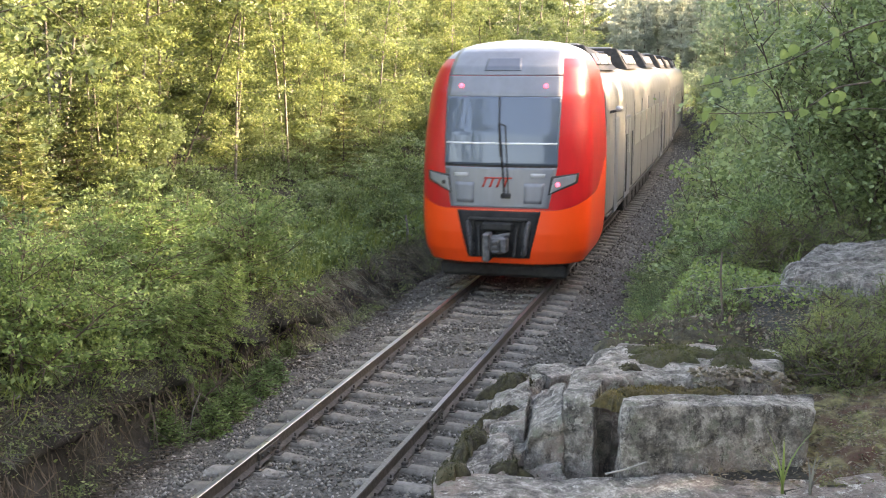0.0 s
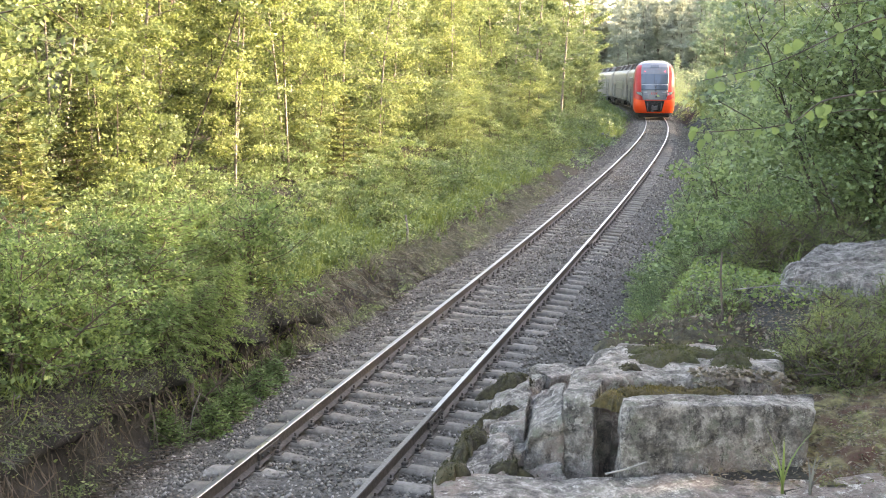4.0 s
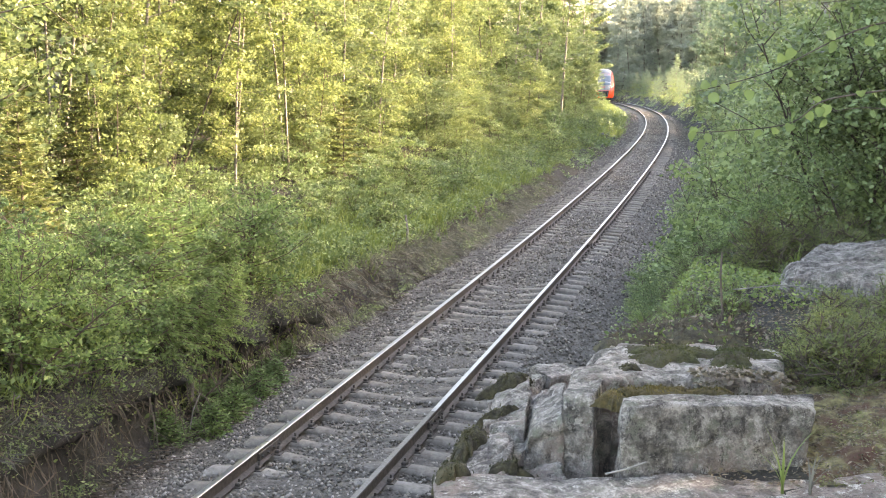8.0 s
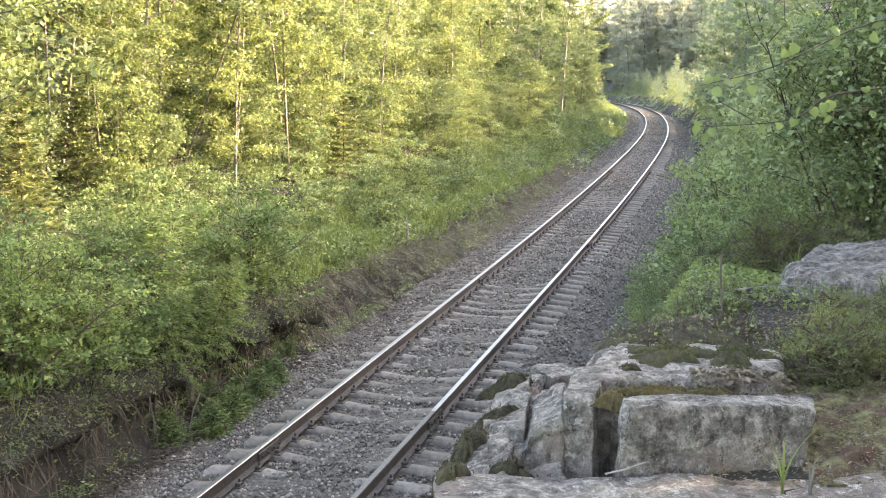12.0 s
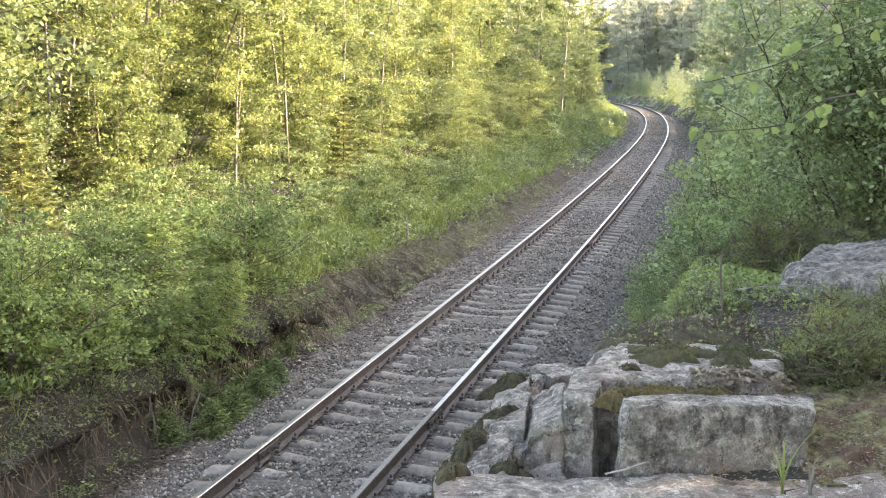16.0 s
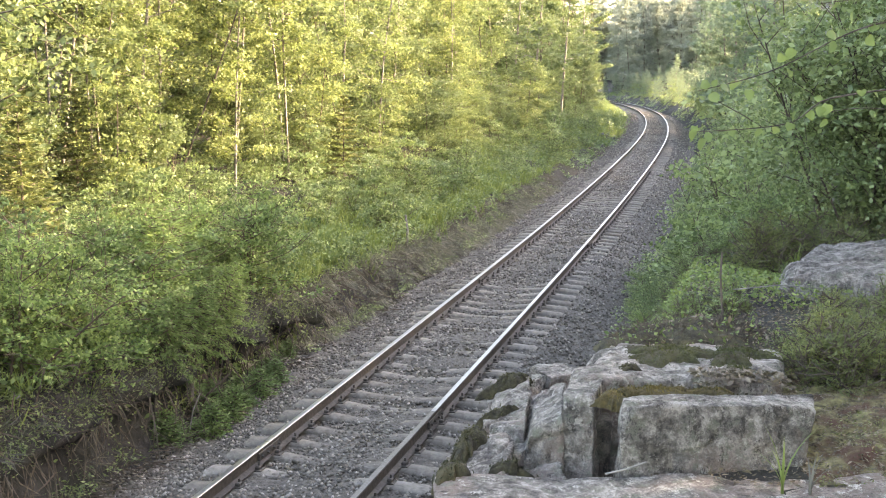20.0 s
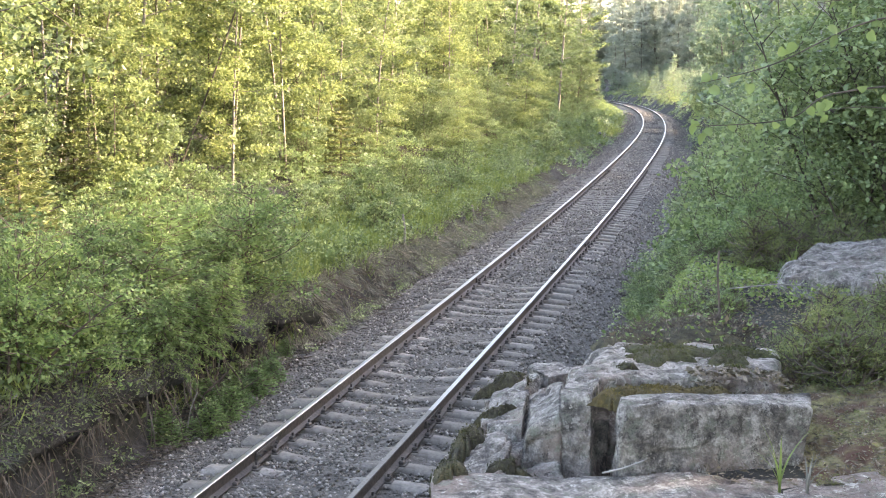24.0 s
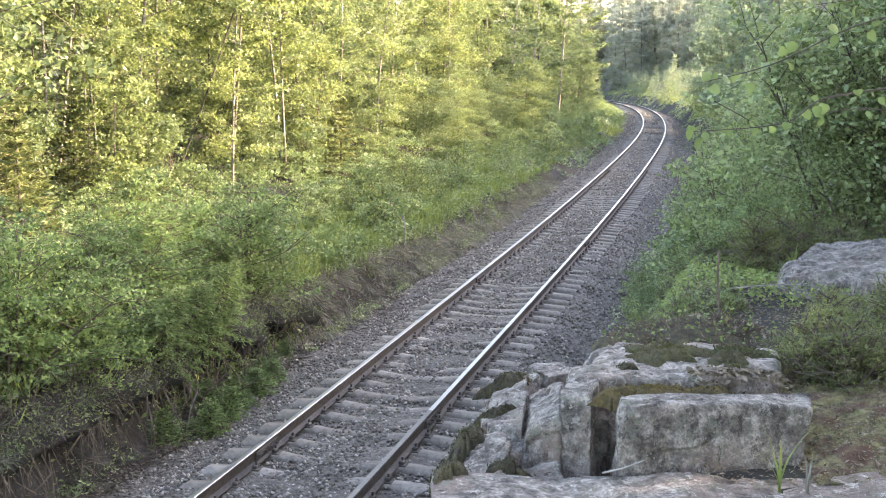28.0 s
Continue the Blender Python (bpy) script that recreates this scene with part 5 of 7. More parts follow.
def tops_at(x, y):
    """The highest surface, rock or ground, at arrays of places."""
    x, y = np.asarray(x, float), np.asarray(y, float)
    i, j = np.floor(x / CELL).astype(int) - _x0, np.floor(y / CELL).astype(int) - _y0
    inside = (i >= 0) & (j >= 0) & (i < TOPS.shape[0]) & (j < TOPS.shape[1])
    z = np.where(inside, TOPS[np.clip(i, 0, TOPS.shape[0] - 1), np.clip(j, 0, TOPS.shape[1] - 1)], -9.0)
    return np.maximum(z, ground_z(x, y))


def top_at(x, y):
    return float(tops_at(np.array([x]), np.array([y]))[0])


def shelf_cover(name, label, rng, n, xr, yr, height, leaf, mat, narrow=0.5, flat=False, category="undergrowth", patch=None, on_rock=False):
    """Small growth or litter strewn over the shelf."""
    x, y = rng.uniform(*xr, n), rng.uniform(*yr, n)
    Q = np.stack([x, y, 0 * x], -1)
    if patch is not None:
        k = fbm(Q, patch[0], patch[1], 2) > patch[2]
        x, y, Q = x[k], y[k], Q[k]
    z = ground_z(x, y)
    if on_rock:
        z = tops_at(x, y)
    tall = height * (0.6 + 0.4 * np.clip(fbm(Q, 3.0, 47, 2), -1, 1))
    C = np.stack([x, y, z + 0.01 + rng.uniform(0, 1, len(x)) * tall], -1)
    up = None
    if flat:
        up = rng.normal(size=(len(x), 3)) * [1, 1, 0.15]
    ob = link_mesh(name, leaf_mesh(name, C, leaf, rng, 0.0, narrow, up=up), mat)
    return tagged(ob, label, category, kind="stuff")


def moss_cushion(x, y, size, turn, seed, label="dark olive moss cushion lying on the granite", mat="moss", sprig="moss_sprig", level=None):
    """A thin cushion that follows the rock, with a ragged edge."""
    na, nr = 72, 16
    a, r = np.meshgrid(np.linspace(0, 2 * np.pi, na), np.linspace(0, 1, nr) ** 0.8, indexing="ij")
    edge = 1 + 0.22 * np.sin(3 * a + seed) + 0.13 * np.sin(7 * a + 2 * seed) + 0.08 * np.sin(15 * a + seed * 3)
    u, v = r * edge * np.cos(a) * size[0] / 2, r * edge * np.sin(a) * size[1] / 2
    t = radians(turn)
    X, Y = x + u * math.cos(t) - v * math.sin(t), y + u * math.sin(t) + v * math.cos(t)
    Z = tops_at(X, Y)
    Z = np.clip(Z, np.median(Z) - 0.035, np.median(Z) + 0.03) if level is None else np.full(X.shape, level)
    P = np.stack([X, Y, Z + size[2] * (1 - r ** 3) - 0.016 - 0.03 * r ** 6], -1)
    P[..., 2] += 0.009 * fbm(P, 45, seed, 3) * (1 - r ** 2)
    mat = M[mat]
    ob = link_mesh("moss", grid_mesh("moss", P), mat, smooth=True)
    # sprigs that break its outline
    rng = np.random.default_rng(seed)
    q = P[:-1].reshape(-1, 3)
    n = int(1500 * min(1.0, 6 * size[0] * size[1]))
    C = q[rng.integers(len(q), size=n)] + rng.normal(size=(n, 3)) * [0.012, 0.012, 0.003]
    link_mesh("moss_fuzz", leaf_mesh("moss_fuzz", C, 0.016, rng, 0, 0.35, up=rng.normal(size=(n, 3)) * 0.6 + [0, 0, 1.0]), M[sprig], ob)["kind"] = "stuff"
    return tagged(ob, label, "moss", "moss on the rocks")


def blade_tuft(x, y, n, length, seed, mat, label):
    rng = np.random.default_rng(seed)
    root = new("grass_tuft")
    root.matrix_basis = Matrix.Translation((x, y, top_at(x, y) - 0.01))
    for k in range(n):
        az, ln, bend = rng.uniform(0, 6.28), length * rng.uniform(0.6, 1.1), rng.uniform(0.15, 0.6)
        t = np.linspace(0, 1, 7)
        ax = np.stack([np.cos(az) * ln * bend * t * t, np.sin(az) * ln * bend * t * t, ln * (t - 0.3 * bend * t * t)], -1)
        side = np.array([-math.sin(az), math.cos(az), 0]) * 0.006
        w = (1 - t ** 2)[:, None] + 0.05
        P = np.stack([ax - side * w, ax + side * w], 1)
        link_mesh("blade", grid_mesh("blade", P), mat, root)
    return tagged(root, label, "grass")


def stick(name, pts, r, label, mat=None):
    bm = bmesh.new()
    for a, b in zip(pts[:-1], pts[1:]):
        rod(bm, a, b, r, r * 0.8, 6)
    return tagged(part(name, bm, mat or M["dead_wood"]), label, "stick")


def build_heath():
    M["moss_sprig"] = leafy("dark moss sprig", (0.02, 0.022, 0.008), (0.085, 0.088, 0.028), 0.1, 0.9)
    M["gold_sprig"] = leafy("golden moss sprig", (0.04, 0.03, 0.01), (0.19, 0.14, 0.045), 0.1, 0.9)
    M["dark_sprig"] = leafy("brown moss sprig", (0.018, 0.016, 0.009), (0.09, 0.08, 0.04), 0.1, 0.9)
    M["litter"] = leafy("dead leaf litter", (0.06, 0.046, 0.034), (0.26, 0.2, 0.145), 0.1)
    M["lichen"] = leafy("pale lichen", (0.08, 0.09, 0.04), (0.2, 0.21, 0.12), 0.1)
    M["near_moss"] = leafy("yellow-green moss sprig", (0.09, 0.1, 0.03), (0.27, 0.28, 0.12), 0.15)
    M["berry_leaf"] = leafy("berry shrub leaf", (0.06, 0.105, 0.03), (0.19, 0.25, 0.08), 0.3, 0.5)
    M["heather"] = leafy("heather sprig", (0.08, 0.1, 0.04), (0.2, 0.225, 0.085), 0.35)
    M["dead_wood"] = grainy("dead wood", (0.1, 0.09, 0.08), (0.3, 0.28, 0.25), 12, 0.85)
    rng = np.random.default_rng(77)
    shelf_cover("leaf_litter", "brown dead leaves and twigs on the shelf", rng, 34000, (0.6, 5), (4.6, 11), 0.04, 0.03, M["litter"], 0.25, True, "leaf litter")
    shelf_cover("lichen_patch", "pale reindeer lichen and moss on the shelf", rng, 9000, (1.2, 4), (4.6, 9), 0.035, 0.022, M["lichen"], 0.8, False, "lichen", (2.5, 61, 0.1))
    shelf_cover("berry_plants", "low berry plants with small green leaves", rng, 30000, (0.9, 5.5), (7.7, 13), 0.2, 0.034, M["berry_leaf"], 0.6, False, "undergrowth", (2.2, 62, -0.3))
    heath = tagged_all([plant("heather_bush", 41, 0.4, 0.0035, 0.05, 0.24, 7600, 0.02, M["twig"], M["heather"], 16, 5, cluster=0.035, narrow=0.3, trunk_name="woody_stem"),
                        plant("heather_bush", 42, 0.34, 0.0035, 0.05, 0.26, 7000, 0.02, M["twig"], M["heather"], 16, 5, cluster=0.035, narrow=0.3, trunk_name="woody_stem")],
                       "olive-green heather bush on the rock shelf", "heather", "heather on the shelf")
    spread_out(heath, [(2.12, 5.75), (2.4, 5.8), (2.65, 5.75), (2.3, 6.15), (2.6, 6.25), (2.85, 6.0), (2.75, 6.6), (3.05, 6.6), (2.5, 7.0), (2.95, 7.1), (3.25, 7.2), (2.2, 5.95), (2.95, 5.75), (3.2, 6.1), (2.05, 5.9), (2.0, 6.3), (3.3, 6.7), (3.5, 7.2)], rng, (0.8, 1.1), 0.1)
    spread_out([copy_thing(heath[0], Matrix()), copy_thing(heath[1], Matrix())], [(3.0, 9.7), (3.3, 9.8), (3.6, 9.7), (3.15, 10.0), (3.5, 10.1), (3.8, 10.0), (4.0, 9.7), (2.8, 9.9)], rng, (1.0, 1.3), 0.1)
    edge = tagged_all([plant("bilberry_bush", 43, 0.34, 0.005, 0.03, 0.26, 1700, 0.025, M["twig"], M["berry_leaf"], 14, 5, cluster=0.04, narrow=0.55, trunk_name="woody_stem"),
                       plant("bilberry_bush", 44, 0.5, 0.006, 0.03, 0.3, 2200, 0.027, M["twig"], M["leaf_shrub"], 14, 5, cluster=0.05, narrow=0.55, trunk_name="woody_stem")],
                      "small light green bilberry bush at the shelf edge", "bush", "bilberry bushes on the shelf")
    rim = [(1.02 + 0.27 * (y - 6.5) + rng.normal(0, 0.16), y) for y in np.arange(6.75, 12.2, 0.13)]
    spread_out(edge, rim + [(1.5 + rng.uniform(0, 0.7), rng.uniform(7.5, 8.4)) for _ in range(12)] + [(rng.uniform(2.0, 3.1), rng.uniform(9.0, 10.8)) for _ in range(16)], rng, (0.45, 0.85), 0.12)
    M["gold_moss"] = grainy("yellow-brown moss", (0.035, 0.026, 0.01), (0.16, 0.118, 0.04), 30, 0.95, bump_scale=80, strength=1.0, dist=0.03, third=(0.05, 0.042, 0.018), big=6)
    M["shelf_moss"] = grainy("heath moss and lichen", (0.035, 0.028, 0.017), (0.33, 0.3, 0.13), 20, 0.95, bump_scale=60, strength=1.0, dist=0.05, third=(0.105, 0.055, 0.035), big=6)
    M["dark_moss"] = grainy("blackish rock moss", (0.016, 0.014, 0.008), (0.065, 0.058, 0.03), 30, 0.95, bump_scale=70, strength=1.0, dist=0.03, third=(0.085, 0.075, 0.035), big=8)
    for x, y, size, a, sd in ((1.2, 5.86, (0.56, 0.5, 0.05), 4, 71), (1.5, 5.8, (0.22, 0.62, 0.04), -12, 72), (1.66, 5.98, (0.3, 0.36, 0.035), 5, 73), (1.46, 5.45, (0.12, 0.26, 0.03), 10, 79)):
        moss_cushion(x, y, size, a, sd)
    for x, y, size, a, sd in ((0.98, 5.1, (0.46, 0.2, 0.05), 2, 74), (0.8, 5.06, (0.14, 0.2, 0.04), 8, 75), (1.24, 5.14, (0.3, 0.14, 0.03), -6, 80)):
        moss_cushion(x, y, size, a, sd, "yellow-brown moss along the ledge between the blocks", "gold_moss", "gold_sprig", 2.935)
    for x, y, size, a, sd in ((0.12, 5.2, (0.16, 0.34, 0.06), -16, 76), (0.04, 4.78, (0.16, 0.3, 0.06), -12, 77), (0.3, 4.86, (0.22, 0.12, 0.04), 0, 78), (0.36, 6.12, (0.3, 0.16, 0.05), 20, 81),
                              (0.28, 5.6, (0.2, 0.08, 0.03), 5, 82), (0.92, 5.5, (0.12, 0.1, 0.03), 0, 83), (0.72, 4.25, (0.16, 0.1, 0.03), 10, 84), (1.9, 4.5, (0.12, 0.06, 0.02), 0, 85)):
        moss_cushion(x, y, size, a, sd, "dark brown moss cushion on the broken ledge", "dark_moss", "dark_sprig")
    X, Y = np.meshgrid(np.linspace(1.5, 3.6, 110), np.linspace(4.6, 6.2, 80))
    P = np.stack([X, Y, np.maximum(2.655 + 0.12 * smooth(4.68, 5.4, Y), ground_z(X, Y) + 0.015) - 0.1 * (1 - smooth(1.5, 1.62, X))], -1)
    P[..., 2] += 0.02 * np.abs(fbm(P * [1, 1, 0], 9, 12, 3)) + 0.008 * fbm(P * [1, 1, 0], 40, 13, 3)
    tagged(link_mesh("moss_carpet", grid_mesh("moss_carpet", P), M["shelf_moss"], smooth=True), "brown and yellow-green carpet of moss and lichen", "moss", kind="structure")
    for name, label, mat, n, size, zone in (("carpet_sprigs", "yellow-green moss sprigs in the carpet", "near_moss", 16000, 0.017, -0.1), ("carpet_litter", "brown needles and bits of dead leaf in the moss", "litter", 7000, 0.022, -9.0)):
        q = P.reshape(-1, 3)[rng.integers(110 * 80, size=n)] + rng.normal(size=(n, 3)) * [0.012, 0.012, 0.004]
        q = q[fbm(q, 5.0, 63, 2) > zone]
        tagged(link_mesh(name, leaf_mesh(name, q, size, rng, 0, 0.4), M[mat]), label, "moss", kind="stuff")
    shelf_cover("block_litter", "brown needles and leaves gathered on the rock", rng, 700, (1.2, 1.75), (5.15, 5.4), 0.015, 0.035, M["litter"], 0.45, True, "leaf litter", None, True)
    # a dark hump of twiggy heath behind the mossy block
    na, nr = 48, 12
    a, r = np.meshgrid(np.linspace(0, 2 * np.pi, na), np.linspace(0, 1, nr), indexing="ij")
    X, Y = 1.62 + 0.62 * r * np.cos(a) * (1 + 0.12 * np.sin(3 * a)), 7.05 + 0.5 * r * np.sin(a) * (1 + 0.1 * np.sin(5 * a))
    P = np.stack([X, Y, 2.62 + 0.2 * (1 - r ** 2) ** 0.7], -1)
    P[..., 2] += 0.035 * fbm(P, 9, 5, 3) * (1 - r ** 3)
    tagged(link_mesh("heath_hump", grid_mesh("heath_hump", P), M["dark_moss"], smooth=True), "dark peaty hump with twigs behind the mossy rock", "mound")
    n = 900
    x, y = 1.62 + 0.58 * rng.uniform(-1, 1, n), 7.0 + 0.42 * rng.uniform(-1, 1, n)
    k = ((x - 1.62) / 0.6) ** 2 + ((y - 7.05) / 0.5) ** 2 < 1
    x, y = x[k], y[k]
    A = np.stack([x, y, 2.62 + 0.18 * (1 - ((x - 1.62) / 0.62) ** 2 - ((y - 7.05) / 0.5) ** 2).clip(0, 1) ** 0.7], -1)
    B = A + rng.normal(size=A.shape) * [0.07, 0.06, 0.03] + [0, -0.02, 0.05]
    rr = rng.uniform(0.0018, 0.004, len(A))
    tagged(link_mesh("hump_twigs", rods_mesh("hump_twigs", A, B, rr, rr * 0.5, 3), M["twig"]), "tangle of thin bare heath twigs on the hump", "twigs", kind="stuff")
    C = A[::2] + rng.normal(size=A[::2].shape) * 0.04 + [0, 0, 0.05]
    tagged(link_mesh("hump_leaves", leaf_mesh("hump_leaves", C, 0.032, rng, 0.0, 0.6), M["berry_leaf"]), "small green berry leaves on the hump", "undergrowth", kind="stuff")
    C = A[::4] + rng.normal(size=A[::4].shape) * 0.03 + [0, 0, 0.02]
    tagged(link_mesh("hump_litter", leaf_mesh("hump_litter", C, 0.045, rng, 0.0, 0.5), M["litter"]), "dead leaves caught on the hump", "leaf litter", kind="stuff")
    blade_tuft(1.42, 4.55, 7, 0.3, 81, M["grass"], "thin pale grass blades in a rock joint")
    blade_tuft(1.52, 4.5, 4, 0.22, 82, M["dry_grass"], "dry bent grass blades in a rock joint")
    blade_tuft(2.98, 9.45, 16, 0.34, 83, M["grass"], "yellow-green grass tuft beside the boulder")
    blade_tuft(2.95, 7.6, 9, 0.25, 84, M["grass"], "green grass tuft below the boulder")
    stick("dead_sapling", [(1.86, 7.4, 2.7), (1.85, 7.42, 2.9), (1.83, 7.4, 3.06), (1.84, 7.42, 3.22)], 0.008, "thin bare upright sapling stem", M["twig"])
    stick("fallen_stick", [(1.9, 7.35, 2.98), (2.2, 7.3, 3.02), (2.5, 7.4, 2.98)], 0.004, "bare grey stick caught in the heath")
    stick("fallen_stick", [(0.7, 4.7, 2.7), (0.79, 4.68, 2.73), (0.87, 4.66, 2.77)], 0.0055, "pale twig on the slab")
    for s, d, ln, a in ((14.2, -2.05, 0.5, 0.9), (9.5, -2.3, 0.3, 0.2), (17.5, -2.3, 0.5, 0.5), (11.0, -2.4, 0.45, -0.4)):
        p = on_line(s, d, -0.5)
        q = p + np.array([math.cos(a), math.sin(a), 0.1]) * ln
        stick("fallen_stick", [tuple(p), tuple((p + q) / 2 + [0, 0.03, 0.03]), tuple(q)], 0.01, "pale dry stick lying on the ballast")


build_heath()


def near_bushes():
    rng = np.random.default_rng(91)
    M["leaf_bush"] = leafy("fresh bush leaf", (0.026, 0.06, 0.02), (0.21, 0.3, 0.105), tint=(0.25, 0.38, 0.14))
    B = tagged_all([plant("overhanging_bush", 51, 1.7, 0.024, 0.12, 1.0, 7500, 0.05, M["twig"], M["leaf_bush"], 16, 4, up=0.35, cluster=0.12, trunk_name="woody_stem"),
                    plant("overhanging_bush", 52, 1.4, 0.02, 0.12, 0.95, 7000, 0.048, M["twig"], M["leaf_bush"], 15, 4, up=0.3, cluster=0.12, trunk_name="woody_stem")],
                   "fresh green bush overhanging the dark bank", "bush", "bushes over the bank")
    spread_out(B, [on_line(s, d)[:2] for s, d in ((3.2, -3.7), (2.2, -3.75), (1.1, -3.7), (4.3, -4.4), (0.9, -4.6), (6.6, -4.4), (0.0, -3.9), (8.0, -3.9), (2.6, -4.6))], rng, (0.95, 1.2), 0.12)
    M["fresh_needle"] = leafy("fresh spruce needle", (0.062, 0.112, 0.036), (0.21, 0.3, 0.11), 0.4, 0.6, (0.25, 0.38, 0.14))
    L = tagged_all([spruce("young_spruce", 53, 0.62, 0.5, 110, needle="fresh_needle"), spruce("young_spruce", 54, 0.5, 0.44, 110, needle="fresh_needle")], "small young spruce at the foot of the bank", "spruce", "young spruces")
    B = tagged_all([spruce("bank_spruce", 55, 1.9, 1.15, 80, needle="fresh_needle"), spruce("bank_spruce", 56, 1.5, 1.0, 80, needle="fresh_needle")], "spreading fresh green spruce over the dark hollow", "spruce", "spruces over the bank")
    spread_out(L, [on_line(s, d)[:2] for s, d in ((3.5, -2.35), (4.1, -2.4), (4.7, -2.38), (5.3, -2.42), (5.9, -2.5), (4.4, -2.75), (5.2, -2.8), (6.2, -2.75), (3.0, -2.75), (7.4, -2.9), (12.5, -3.9), (16.2, -4.3))], rng, (0.75, 1.1), 0.2)
    spread_out(B, [on_line(s, d)[:2] for s, d in ((5.2, -3.7), (5.9, -3.9), (4.4, -3.8), (5.5, -4.4))], rng, (0.85, 1.05), 0.1)
    for k, (s, d, z, size) in enumerate(((5.1, -3.15, 0.4, 0.72), (4.4, -3.2, 0.4, 0.75), (3.6, -3.2, 0.4, 0.65))):
        h = float(np.interp(s, S, HEAD))
        p = Vector(on_line(s, d, z))
        copy_thing(B[k % 2], Matrix.Translation(p) @ Euler((0, 0, -h)).to_matrix().to_4x4() @ Euler((0.05, 0.45, 0)).to_matrix().to_4x4() @ Euler((0, 0, 1.7 * k)).to_matrix().to_4x4() @ Matrix.Scale(size / B[k % 2].scale[0], 4))
    for s, d, h in ((15.6, -3.2, 0.75), (22.5, -3.1, 0.5)):
        p = on_line(s, d)
        z = float(ground_z(p[:1], p[1:2])[0])
        stick("dead_stump", [(p[0], p[1], z - 0.1), (p[0] + 0.03, p[1], z + h * 0.5), (p[0] - 0.02, p[1] + 0.03, z + h)], 0.035, "pale bare stump standing on the bank")
    stick("dead_branch", [(-5.42, 13.5, 1.5), (-5.2, 13.58, 1.66), (-4.99, 13.7, 1.74)], 0.022, "pale dead branch placed to fit the camera's view", M["dead_wood"])
    for k in range(40):
        s, d = float(rng.uniform(-0.5, 7.5)), float(rng.uniform(-3.5, -2.6))
        p = on_line(s, d)
        z = float(ground_z(p[:1], p[1:2])[0])
        q = np.array([p[0] + rng.normal(0, 0.3), p[1] + rng.normal(0, 0.35), z + rng.uniform(0.15, 0.7)])
        p[2] = z - 0.03
        stick("dead_branch", [tuple(p), tuple((p + q) / 2 + rng.normal(0, 0.06, 3)), tuple(q)], float(rng.uniform(0.005, 0.013)), "bare dead branch hanging at the bank", M["dead_wood"] if k % 3 == 0 else M["twig"])


near_bushes()


def heart_leaf():
    """A rounded, pointed leaf, a little cupped, its stalk end at the origin, pointing to +y."""
    t = np.linspace(0, 2 * np.pi, 17)[:-1]
    y = 0.5 - 0.5 * np.cos(t)
    x = np.sign(np.sin(t)) * 0.52 * np.abs(np.sin(t)) ** 0.9 * (1.25 - 0.75 * y)
    y = y - 0.07 * np.exp(-((y - 0.02) / 0.12) ** 2) * (np.abs(x) > 0.05)
    rim = np.stack([x, y, 0.25 * np.abs(x) - 0.2 * (y - 0.4) ** 2], -1)
    mid_line = np.array([[0, 0.5, -0.02]])
    V = np.concatenate([rim, mid_line])
    F = np.array([[i, (i + 1) % 16, 16] for i in range(16)])
    return np_mesh("leaf", V, F)


